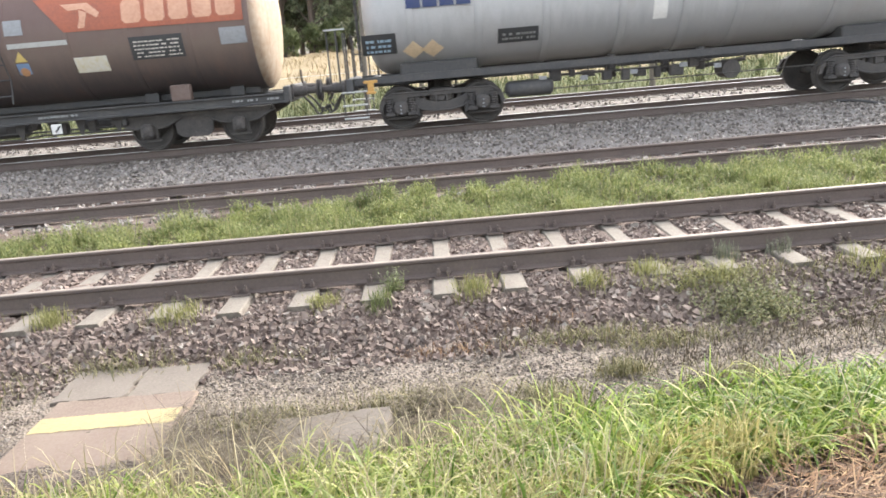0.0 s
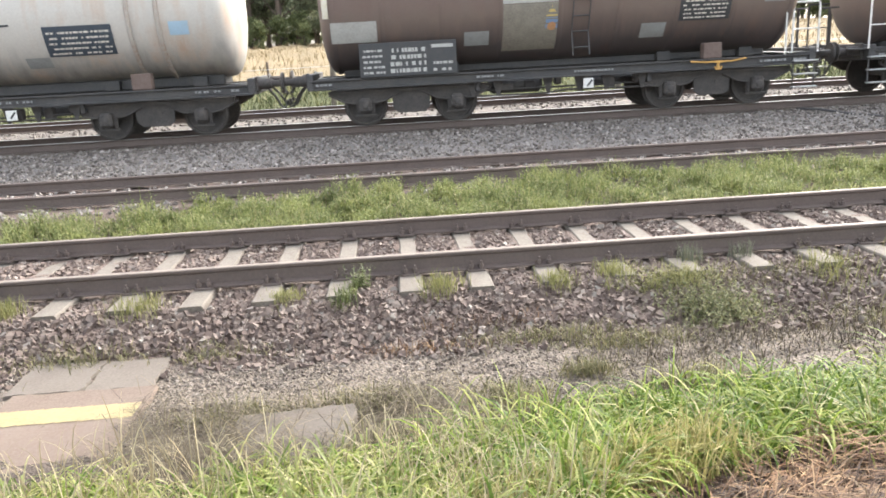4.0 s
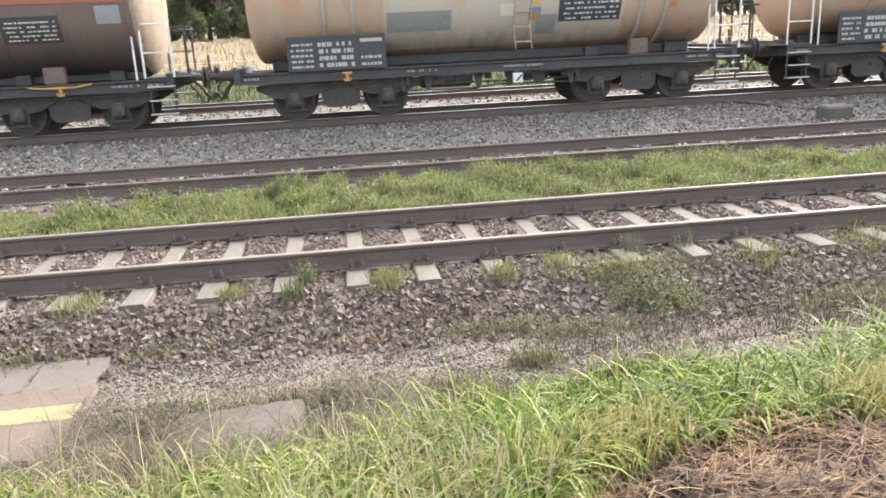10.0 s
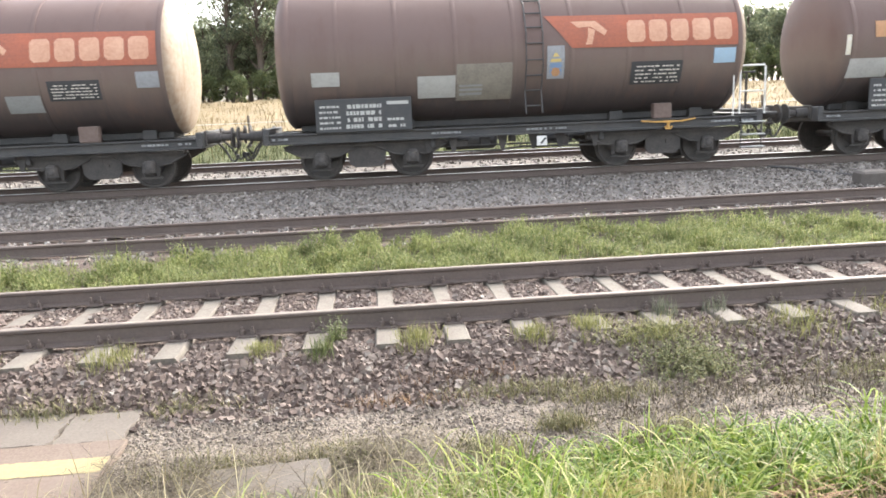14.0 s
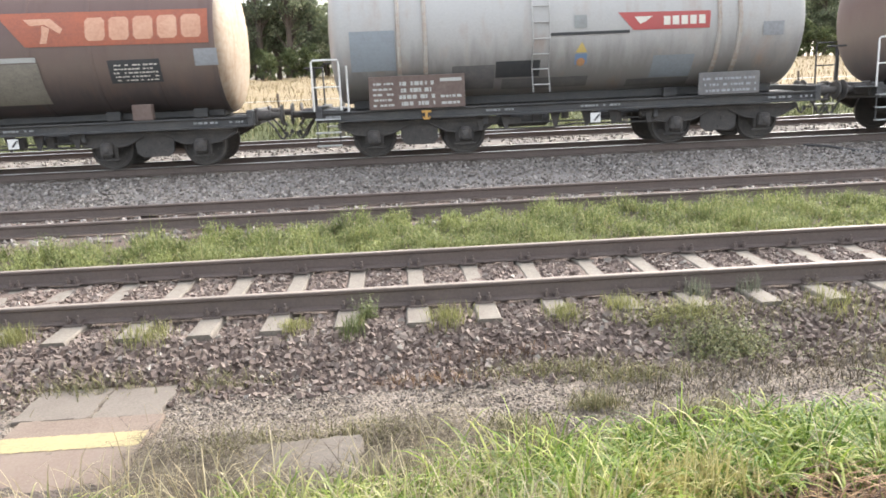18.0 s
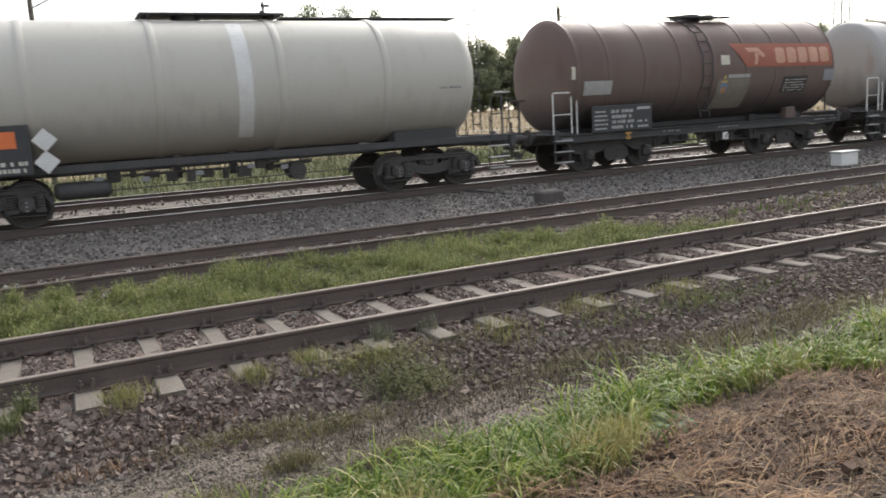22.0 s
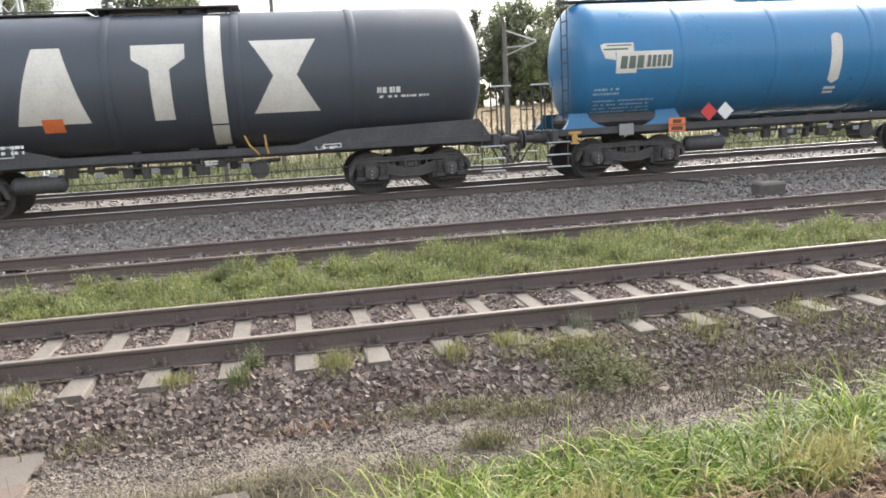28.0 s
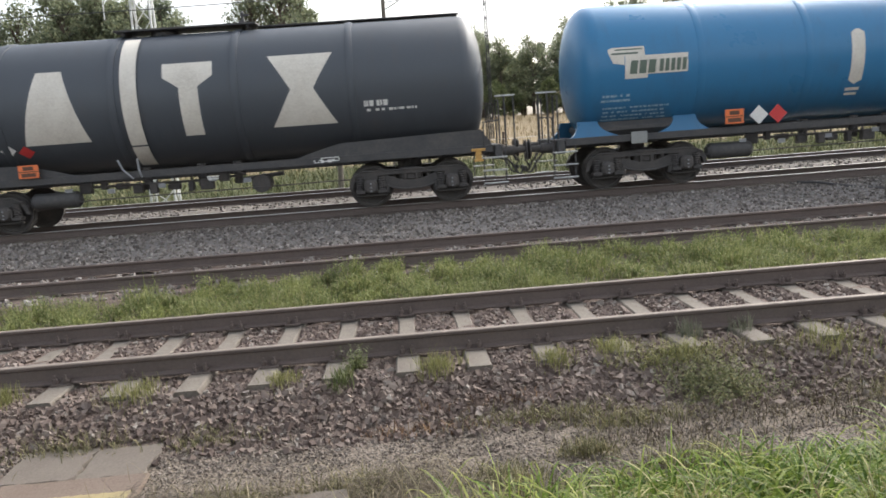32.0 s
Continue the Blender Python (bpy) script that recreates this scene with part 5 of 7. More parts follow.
        wrapped("lettering", bars(-6.38, -1.06, -5.8, -0.68, 3, 41, 0.5), M["label_blue"], tank, radius, 0.018)
        for x in (-5.36, -4.95):
            wrapped("hazard_diamond", [diamond(x, -1.05, 0.24)], M["diamond_tan"], tank, radius, 0.036, "tan hazard diamond")
        wrapped("side_panel", [rect(-3.55, -1.08, -2.68, -0.72)], M["panel_dark"], tank, radius, 0.012)
        wrapped("lettering", bars(-3.5, -1.0, -2.75, -0.78, 2, 42, 0.5), M["panel_grey"], tank, radius, 0.018)
        wrapped("painted_stripe", [rect(-0.25, -0.8, 0.05, 1.6)], M["white"], tank, radius, 0.006)
    return w


M["warn_yellow"] = worn("yellow_warning_paint", (0.6, 0.45, 0.14), (0.4, 0.3, 0.2), 0.3, 6.0, 30.0, 0.6)
M["sticker_blue"] = worn("blue_sticker", (0.16, 0.26, 0.42), (0.3, 0.3, 0.3), 0.3, 6.0, 30.0, 0.6)
M["logo_faded"] = worn("faded_logo_paint", (0.62, 0.36, 0.24), (0.4, 0.16, 0.09), 0.5, 2.0, 18.0, 0.6)
M["logo_dark"] = worn("dark_green_logo_paint", (0.1, 0.14, 0.11), (0.2, 0.2, 0.16), 0.3, 4.0, 30.0, 0.6)
M["logo_navy"] = worn("navy_logo_paint", (0.03, 0.05, 0.14), (0.1, 0.1, 0.12), 0.3, 4.0, 30.0, 0.6)
M["plate_mark"] = worn("dark_plate_marks", (0.1, 0.05, 0.03), (0.2, 0.08, 0.04), 0.3, 4.0, 30.0, 0.6)
M["label_pale"] = worn("pale_blue_stripe_paint", (0.5, 0.6, 0.62), (0.45, 0.45, 0.42), 0.3, 4.0, 30.0, 0.6)
M["diamond_tan"] = worn("tan_plate", (0.7, 0.55, 0.36), (0.3, 0.22, 0.15), 0.3, 4.0, 30.0, 0.6)
M["logo_red"] = worn("red_label_paint", (0.42, 0.085, 0.08), (0.3, 0.12, 0.1), 0.3, 3.0, 30.0, 0.6)

P_BROWN = [("side_panel", (-4.96, -0.9, -4.0, -0.44), "panel_pale"), ("side_panel", (-4.43, 0.01, -3.9, 0.36), "panel_orange"), ("side_panel", (-3.88, 0.02, -3.38, 0.36), "panel_orange"), ("side_panel", (-2.16, -1.13, -1.63, -0.78), "panel_grey"),
      ("side_panel", (-1.34, -1.35, -0.17, -0.24), "panel_khaki"), ("panel_edge", (-1.34, -0.23, -0.17, -0.13), "panel_pale"), ("sticker", (-0.42, -0.8, -0.18, -0.3), "label_sun"), ("white_notice", (0.56, -0.03, 0.88, 0.25), "notice"),
      ("side_panel", (1.66, -1.16, 2.2, -0.79), "panel_grey"), ("lettered_panel", (2.45, -0.78, 3.56, -0.25), "panel_dark", 4), ("sticker", (4.28, -0.45, 4.75, -0.1), "label_grey"), ("sticker", (-5.1, -0.35, -4.98, 0.08), "notice")]
P_LOGO = [("side_panel", (-4.44, -0.63, -3.85, -0.33), "panel_pale"), ("side_panel", (-2.2, -1.0, -1.38, -0.48), "panel_pale"), ("side_panel", (-1.36, -1.1, -0.15, -0.25), "panel_khaki"), ("side_panel", (-1.3, -1.0, -0.8, -0.7), "panel_grey"),
      ("sticker", (0.6, -0.64, 0.98, 0.06), "label_grey"), ("sticker", (0.65, -0.56, 0.93, -0.05), "label_sun2"), ("lettered_panel", (2.47, -0.85, 3.62, -0.33), "panel_dark", 4), ("sticker", (4.31, -0.42, 4.8, -0.1), "label_blue")]
M["panel_khaki"] = worn("khaki_grey_panel", (0.26, 0.235, 0.19), (0.12, 0.1, 0.085), 0.5, 4.0, 25.0, 0.65)
M["label_sun"] = worn("blue_and_yellow_sticker", (0.3, 0.42, 0.5), (0.55, 0.4, 0.12), 0.6, 8.0, 12.0, 0.6)
M["panel_pale"] = worn("pale_patch_paint", (0.45, 0.45, 0.42), (0.25, 0.22, 0.2), 0.4, 4.0, 25.0, 0.65)
P_W2 = [("side_panel", (-4.75, 0.05, -3.75, 0.45), "panel_orange"), ("side_panel", (-4.7, -0.63, -3.7, -0.18), "panel_pale"), ("side_panel", (-3.33, -0.71, -2.78, -0.37), "panel_grey"), ("side_panel", (-2.1, -1.05, -1.27, -0.67), "panel_grey"),
      ("panel_edge", (-0.08, -0.24, 1.16, -0.14), "panel_pale"), ("sticker", (-0.02, -0.78, 0.26, -0.3), "label_sun"), ("white_notice", (1.2, -0.87, 1.88, -0.52), "notice"), ("sticker", (-0.08, 0.02, 0.3, 0.32), "label_grey"),
      ("lettered_panel", (2.42, -0.68, 3.52, -0.2), "panel_dark", 4), ("sticker", (4.3, -0.5, 4.85, -0.16), "label_grey")]
P_W9 = [("side_panel", (-4.9, -0.73, -3.82, -0.21), "panel_pale"), ("side_panel", (-3.8, -0.77, -2.53, -0.46), "panel_pale"), ("side_panel", (-2.5, -1.28, -1.24, -0.53), "panel_blue"), ("side_panel", (0.05, -1.4, 1.2, -0.29), "panel_khaki"),
      ("panel_edge", (0.05, -0.28, 1.2, -0.18), "panel_pale"), ("sticker", (0.06, -0.7, 0.33, -0.43), "notice"), ("lettered_panel", (2.6, -0.72, 3.64, -0.3), "panel_dark", 4), ("side_panel", (1.72, -0.98, 2.42, -0.58), "panel_grey"),
      ("sticker", (4.38, -0.5, 4.84, -0.17), "label_grey")]
M["notice"] = worn("cream_notice", (0.66, 0.63, 0.56), (0.55, 0.45, 0.15), 0.4, 7.0, 14.0, 0.6)
M["label_sun2"] = worn("yellow_and_blue_sticker", (0.5, 0.4, 0.15), (0.2, 0.3, 0.42), 0.6, 7.0, 12.0, 0.6)
M["panel_smoke"] = worn("sooty_patch", (0.13, 0.125, 0.125), (0.24, 0.22, 0.2), 0.5, 3.0, 14.0, 0.7)
M["panel_blue"] = worn("blue_grey_patch_paint", (0.27, 0.3, 0.325), (0.2, 0.2, 0.2), 0.4, 3.0, 20.0, 0.65)
M["panel_orange"] = worn("faded_orange_panel", (0.5, 0.27, 0.13), (0.25, 0.13, 0.08), 0.4, 3.0, 20.0, 0.6)
P_LIGHT = [("side_panel", (-2.25, -0.62, -1.05, -0.48), "panel_grey"), ("lettered_panel", (1.45, -0.86, 2.83, -0.22), "panel_navy", 4), ("sticker", (3.98, -0.51, 4.38, -0.23), "label_blue"), ("sticker", (-0.46, -1.1, -0.2, -0.42), "label_sun2"),
      ("side_panel", (0.93, -1.14, 1.43, -0.86), "panel_grey"), ("side_step", (-1.05, -0.18, 0.83, -0.14), "panel_dark")]
P_W5 = [("cladding_sheet", (-1.45, -1.5, 2.88, 0.0), "clad_cream"), ("lettered_panel", (1.37, -0.86, 2.8, -0.18), "panel_navy", 4), ("sticker", (4.09, -0.29, 4.45, 0.05), "label_blue"), ("sticker", (-0.46, -1.1, -0.18, -0.44), "label_sun2"), ("side_panel", (-2.17, -0.97, -1.7, -0.6), "panel_smoke"),
      ("side_panel", (0.88, -1.12, 1.37, -0.88), "panel_grey"), ("side_step", (-1.42, 0.0, 1.3, 0.05), "panel_dark")]
P_W6 = [("cladding_sheet", (-2.35, -1.5, 2.9, 0.0), "clad_cream"), ("lettered_panel", (1.43, -0.85, 2.82, -0.2), "panel_navy", 4), ("side_panel", (-2.29, -0.93, -0.91, -0.48), "panel_grey"), ("sticker", (0.14, -0.66, 0.46, -0.4), "notice"), ("sticker", (0.8, -0.8, 1.0, -0.25), "label_sun"),
      ("side_panel", (0.95, -1.17, 1.4, -0.66), "panel_grey"), ("side_step", (-2.2, 0.0, 0.3, 0.05), "panel_dark"), ("sticker", (3.94, -0.62, 4.11, -0.45), "panel_orange")]
M["panel_navy"] = worn("dark_navy_panel", (0.04, 0.055, 0.075), (0.1, 0.1, 0.1), 0.3, 4.0, 25.0, 0.6)
P_W10 = [("side_panel", (-4.75, -0.8, -3.8, 0.05), "panel_blue"), ("side_panel", (-1.66, -1.1, -0.7, -0.69), "panel_dark"), ("side_panel", (-2.6, -1.45, -1.68, -0.76), "panel_smoke"), ("side_panel", (1.77, -1.3, 2.68, -0.7), "panel_blue"),
      ("side_panel", (1.3, -1.6, 2.7, -1.32), "panel_smoke"), ("side_panel", (-1.5, -1.5, 0.4, -1.15), "panel_smoke"), ("sticker", (4.11, -0.36, 4.57, -0.07), "label_grey"), ("sticker", (0.01, -0.06, 0.28, 0.21), "panel_grey"),
      ("sticker", (0.06, -0.95, 0.3, -0.34), "label_sun2"), ("side_step", (-0.5, -0.19, 1.2, -0.13), "panel_dark")]
P_W11 = [("side_panel", (-4.71, -0.6, -3.79, -0.23), "panel_pale"), ("white_notice", (0.13, 0.08, 0.47, 0.35), "notice"), ("sticker", (0.16, -0.7, 0.46, -0.2), "label_sun"), ("panel_edge", (0.42, -0.3, 1.3, -0.2), "panel_pale"),
      ("side_panel", (0.05, -1.3, 1.32, -0.32), "panel_khaki"), ("lettered_panel", (2.72, -0.82, 3.78, -0.32), "panel_dark", 4), ("sticker", (4.5, -0.5, 4.98, -0.15), "label_grey"), ("sticker", (-5.12, -0.17, -5.0, 0.15), "notice")]

CENTRES = [5.71, -7.94, -20.3, -32.53, -44.75, -57.11, -69.45, -81.89, -94.27, -106.68, -119.15, -133.1, -148.6, -163.95, -178.95, -193.8, -208.8]


def mid(i):
    """Where the middle of wagon i stands at the start."""
    return CENTRES[i - 1]


long_wagon(1, mid(1), "t_grey", "light grey tank wagon with ring hoops and tan diamonds", "grey")
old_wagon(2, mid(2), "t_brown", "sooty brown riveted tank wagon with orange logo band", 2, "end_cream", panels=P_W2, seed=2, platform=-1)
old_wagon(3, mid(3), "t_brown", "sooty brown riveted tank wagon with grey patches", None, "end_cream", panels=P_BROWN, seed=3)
old_wagon(4, mid(4), "t_cream", "dirty cream-white tank wagon with rust-streaked straps", None, None, 10.5, False, P_LIGHT, hoops=(-3.62, -3.05, 3.19, 3.78), seed=4, platform=-1, radius=1.42)
old_wagon(5, mid(5), "t_orange", "orange-stained cream tank wagon with a dark lettered panel", None, None, 10.5, False, P_W5, hoops=(-3.59, -3.04, 3.25, 3.8), seed=5, radius=1.42, platform=-1)
old_wagon(6, mid(6), "t_orange", "orange-stained cream tank wagon with white end railings", None, None, 10.5, False, P_W6, hoops=(-3.6, -3.0, 3.3, 3.85), seed=6, radius=1.42)
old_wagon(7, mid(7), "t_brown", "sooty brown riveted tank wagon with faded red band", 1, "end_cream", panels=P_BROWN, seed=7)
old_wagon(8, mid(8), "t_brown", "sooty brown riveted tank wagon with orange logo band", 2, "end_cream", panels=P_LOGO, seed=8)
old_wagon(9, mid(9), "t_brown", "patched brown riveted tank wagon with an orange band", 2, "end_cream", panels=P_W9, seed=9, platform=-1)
w10 = old_wagon(10, mid(10), "t_white", "dirty white tank wagon with a red label and straps", None, None, 10.5, False, P_W10, hoops=(-3.73, -3.17, 3.15, 3.6), seed=10, radius=1.46, platform=-1)
tank10 = [o for o in w10.children if o.name.startswith("tank")][0]
red10 = wrapped("red_label", [[(0.95, 0.23), (2.95, 0.2), (2.93, -0.15), (1.28, -0.14)]], M["logo_red"], tank10, 1.46, 0.012, "red painted label")
each("logo_shape", [rect(1.93 + 0.19 * i, -0.06, 2.07 + 0.19 * i, 0.12) for i in range(5)] + [[(1.3, 0.13), (1.68, 0.13), (1.55, 0.03), (1.42, -0.02)]], M["cream"], red10, 1.46, 0.016)
part("side_board", Geo().box((0, 0, 0), (1.36, 0.03, 0.48), bev=0.008), M["panel_smoke"], w10, "grey lettered side board", pose(3.44, -1.36, 1.3))
g = Geo()
for q in bars(-0.6, -0.18, 0.6, 0.2, 3, 77, 0.4):
    g.add([(a, -1.378, b) for a, b in [(p[0] + 3.44, p[1] + 1.3) for p in q]], [(0, 1, 2, 3)])
tagged(part("lettering", g, M["label_grey"], w10), kind="stuff")
old_wagon(11, mid(11), "t_brown", "sooty brown riveted tank wagon with orange logo band", 2, "end_cream", panels=P_W11, seed=11, platform=-1)
long_wagon(12, mid(12), "t_beige", "beige-white tank wagon with pale blue stripes", "beige", front=-1)
long_wagon(13, mid(13), "t_slate", "dark blue-grey tank wagon with large white painted shapes", "slate")
long_wagon(14, mid(14), "t_blue", "bright blue tank wagon with a cream logo plate", "blue")
long_wagon(15, mid(15), "t_slate", "dark blue-grey tank wagon with large white painted shapes", "slate")
long_wagon(16, mid(16), "t_blue", "bright blue tank wagon with a cream logo plate", "blue", front=-1)
long_wagon(17, mid(17), "t_slate", "dark blue-grey tank wagon with large white painted shapes", "slate", front=-1)


# ---- ballast stones, grass and weeds ----
RNG = np.random.default_rng(11)
CUBE_V = np.array([(a, b, c) for a in (-1, 1) for b in (-1, 1) for c in (-1, 1)]) * 0.66
CUBE_F = np.array([(0, 1, 3), (0, 3, 2), (4, 6, 7), (4, 7, 5), (0, 4, 5), (0, 5, 1), (2, 3, 7), (2, 7, 6), (0, 2, 6), (0, 6, 4), (1, 5, 7), (1, 7, 3)])
OCT_V = np.array([(1, 0, 0), (-1, 0, 0), (0, 1, 0), (0, -1, 0), (0, 0, 1), (0, 0, -1)], float)
OCT_F = np.array([(0, 2, 4), (2, 1, 4), (1, 3, 4), (3, 0, 4), (2, 0, 5), (1, 2, 5), (3, 1, 5), (0, 3, 5)])


def turns(n):
    """n random turns as matrices."""
    q = RNG.normal(size=(n, 4))
    q /= np.linalg.norm(q, axis=1)[:, None]
    w, x, y, z = q.T
    return np.stack([np.stack([1 - 2 * (y * y + z * z), 2 * (x * y - w * z), 2 * (x * z + w * y)], -1), np.stack([2 * (x * y + w * z), 1 - 2 * (x * x + z * z), 2 * (y * z - w * x)], -1),
                     np.stack([2 * (x * z - w * y), 2 * (y * z + w * x), 1 - 2 * (x * x + y * y)], -1)], 1)


def stones(name, label, x, y, size, material, fine=True, sink=0.25, extra=None):
    """Angular broken stones lying on the ground at x, y."""
    n = len(x)
    bv, bf = (CUBE_V, CUBE_F) if fine else (OCT_V, OCT_F)
    s = size[:, None] * RNG.uniform(0.5, 1.4, (n, 3))
    jag = RNG.uniform(0.55, 1.25, (n, len(bv), 3)) if fine else RNG.uniform(0.6, 1.25, (n, len(bv), 1))
    v = bv[None] * s[:, None, :] * jag
    v = np.einsum('nij,nkj->nki', turns(n), v)
    z = land(x, y) + size * (0.5 - sink) + (0 if extra is None else extra)
    v += np.stack([x, y, z], -1)[:, None, :]
    f = bf[None] + (np.arange(n) * len(bv))[:, None, None]
    ob = new(name, np_mesh(name, v.reshape(-1, 3), f.reshape(-1, 3), material))
    return tagged(ob, label, "ballast", kind="stuff")


def scatter(n, x0, x1, y0, y1, near=0.0):
    """Random places; near > 0 thins them out towards x1."""
    t = RNG.random(n)
    return x0 + (x1 - x0) * t ** (1 + near), RNG.uniform(y0, y1, n)


def keep(x, y, ok):
    return x[ok], y[ok]


def off_sleepers(x, y, y_near, margin=0.1):
    k = np.abs((x / 0.6) - np.round(x / 0.6)) * 0.6
    return ~((k < margin) & (y > y_near + GAUGE / 2 - 1.3) & (y < y_near + GAUGE / 2 + 1.3))


x, y = scatter(110000, -7.5, 16.0, 6.55, 10.05, 0.3)
ok = off_sleepers(x, y, 7.95, 0.125) & ~((x > -2.28) & (x < -1.24) & (y < 6.93)) & (np.abs(y - 7.95) > 0.085) & (np.abs(y - 9.457) > 0.085) & (RNG.random(len(x)) < np.clip((y - 6.5) / 0.45, 0, 1))
x, y = keep(x, y, ok)
stones("ballast_stones", "brown broken ballast stones round the near track", x, y, 0.014 + 0.025 * RNG.random(len(x)) ** 1.6, M["stone_brown"])
x, y = scatter(9000, 14.0, 45.0, 6.6, 10.0, 0.5)
ok = off_sleepers(x, y, 7.95) & (np.abs(y - 7.95) > 0.09) & (np.abs(y - 9.457) > 0.09)
x, y = keep(x, y, ok)
stones("ballast_stones", "brown ballast stones farther along the near track", x, y, RNG.uniform(0.03, 0.055, len(x)), M["stone_brown"], False)
x, y = scatter(9000, 8.3, 40.0, 9.85, 12.3, 0.4)
x, y = keep(x, y, off_sleepers(x, y, 12.53))
stones("ballast_stones", "brown ballast stones between the two near tracks", x, y, RNG.uniform(0.025, 0.05, len(x)), M["stone_brown"], False)
x, y = scatter(29000, -16.0, 34.0, 14.35, 18.4, 0.2)
ok = np.abs(y - 18.75) > 0.1
x, y = keep(x, y, ok)
stones("ballast_stones", "grey broken ballast stones along the train's track", x, y, RNG.uniform(0.022, 0.05, len(x)), M["stone_grey"], False)
x, y = scatter(13000, -16.0, 34.0, 11.9, 14.3, 0.2)
ok = off_sleepers(x, y, 12.53) & (np.abs(y - 12.53) > 0.09) & (np.abs(y - 14.037) > 0.09)
x, y = keep(x, y, ok)
stones("ballast_stones", "grey-brown ballast stones in the second track", x, y, RNG.uniform(0.025, 0.05, len(x)), M["stone_grey"], False)
x, y = scatter(15000, -18.0, 34.0, 18.9, 20.2, 0.2)
x, y = keep(x, y, off_sleepers(x, y, 18.75))
stones("ballast_stones", "grey-brown ballast stones between the train's rails", x, y, RNG.uniform(0.025, 0.045, len(x)), M["stone_grey"], False)
x, y = scatter(6000, -22.0, 40.0, 21.6, 26.6, 0.2)
stones("ballast_stones", "pale ballast stones round the farthest track", x, y, RNG.uniform(0.035, 0.065, len(x)), M["stone_grey"], False)
x, y = scatter(40000, -5.0, 9.0, 5.45, 6.95, 0.2)
x, y = keep(x, y, ~((x > -2.28) & (x < -1.2)) & (y > 5.7 + 0.15 * np.sin(x * 3) - 0.25 * (x < -1.2)))
stones("gravel", "fine pale gravel beside the track", x, y, 0.0055 + 0.0125 * RNG.random(len(x)) ** 2, M["gravel"], False)


def blades(name, label, x, y, h, material, width=0.006, lean=0.5, droop=0.35, category="grass", lift=0.0, toward=None, segments=None, lie=False, curl=2.2, limp=0.3):
    """Bent grass blades rooted at x, y: each is a tapering strip that arches over."""
    n = len(x)
    a = RNG.uniform(0, 2 * np.pi, n)
    if toward is not None:
        a = toward + RNG.normal(0, 0.65, n)
    d = np.stack([np.cos(a), np.sin(a), np.zeros(n)], -1)
    side = np.stack([-np.sin(a), np.cos(a), np.zeros(n)], -1)
    tw = RNG.uniform(-0.9, 0.9, n)[:, None]
    side = side * np.cos(tw) + d * np.sin(tw)
    p = np.stack([x, y, land(x, y) + lift], -1)
    W = (width * RNG.uniform(0.6, 1.4, n))[:, None]
    up = np.array([0, 0, 1.0])
    # the blade leans from the root and bends over towards its tip
    start = lean * RNG.uniform(0.0, 0.6, n)
    if lie:
        start = RNG.uniform(1.05, 1.6, n)
        p = p + np.array([0, 0, 1.0]) * (lean * RNG.random(n) ** 2)[:, None]
    bend = droop * RNG.uniform(limp, 3.2, n)
    rows, steps = [], 5 if segments is None else segments
    for i in range(steps):
        rows += [p - side * W * (1 - 0.1 * i * 5 / steps) if i else p - side * W * 0.7, p + side * W * (1 - 0.1 * i * 5 / steps) if i else p + side * W * 0.7]
        a1 = np.minimum(start + bend * ((i + 0.5) / steps) ** curl, 2.8)[:, None]
        p = p + (up * np.cos(a1) + d * np.sin(a1)) * (h / steps)[:, None]
    rows.append(p)
    v = np.stack(rows, 1)
    f = []
    for i in range(steps - 1):
        a = 2 * i
        f += [(a, a + 1, a + 3), (a, a + 3, a + 2)]
    f.append((2 * steps - 2, 2 * steps - 1, 2 * steps))
    f = np.array(f)[None] + (np.arange(n) * (2 * steps + 1))[:, None, None]
    ob = new(name, np_mesh(name, v.reshape(-1, 3), f.reshape(-1, 3), material))
    return tagged(ob, label, category, kind="stuff")


def clumped(n, per, x0, x1, y0, y1, spread):
    """Places in clumps."""
    cx, cy = RNG.uniform(x0, x1, n), RNG.uniform(y0, y1, n)
    return np.repeat(cx, per) + RNG.normal(0, spread, n * per), np.repeat(cy, per) + RNG.normal(0, spread, n * per)


def tussocks(n, per, x0, x1, y0, y1, spread):
    """Places in tufts, and the way out of each tuft for every blade."""
    cx, cy = np.repeat(RNG.uniform(x0, x1, n), per), np.repeat(RNG.uniform(y0, y1, n), per)
    dx, dy = RNG.normal(0, spread, n * per), RNG.normal(0, spread, n * per)
    return cx + dx, cy + dy, np.arctan2(dy, dx)


def front_edge(x):
    """Where the green grass on the bank gives way to cut hay."""
    return np.interp(x, [-6, 0.8, 1.45, 1.7, 2.0, 3.0, 3.35, 3.65, 4.0, 4.5, 5.9, 6.1, 6.6, 12], [2.6, 3.1, 4.25, 4.4, 4.62, 4.58, 4.74, 4.9, 5.2, 5.36, 5.38, 4.95, 4.4, 3.6]) + 0.04 * np.sin(x * 5.1) + 0.04 * np.sin(x * 13)


def back_edge(x):
    return np.interp(x, [-6, -2.4, -1.2, -0.5, 0.3, 0.8, 1.3, 1.7, 2.2, 3, 4, 5, 6.5, 8, 12], [4.9, 4.85, 4.8, 4.72, 4.85, 5.02, 5.1, 5.35, 5.5, 5.45, 5.55, 5.75, 5.75, 5.85, 5.9]) + 0.07 * np.sin(x * 4.3 + 1) + 0.05 * np.sin(x * 11)


def on_bank(x, y):
    """True where the tall grass grows: the strip behind the hay and a clump that comes forward along it."""
    return (y < back_edge(x)) & ((y > front_edge(x)) | ((x > 5.25 + 0.75 * (y - 3.7)) & (y > 3.2)))


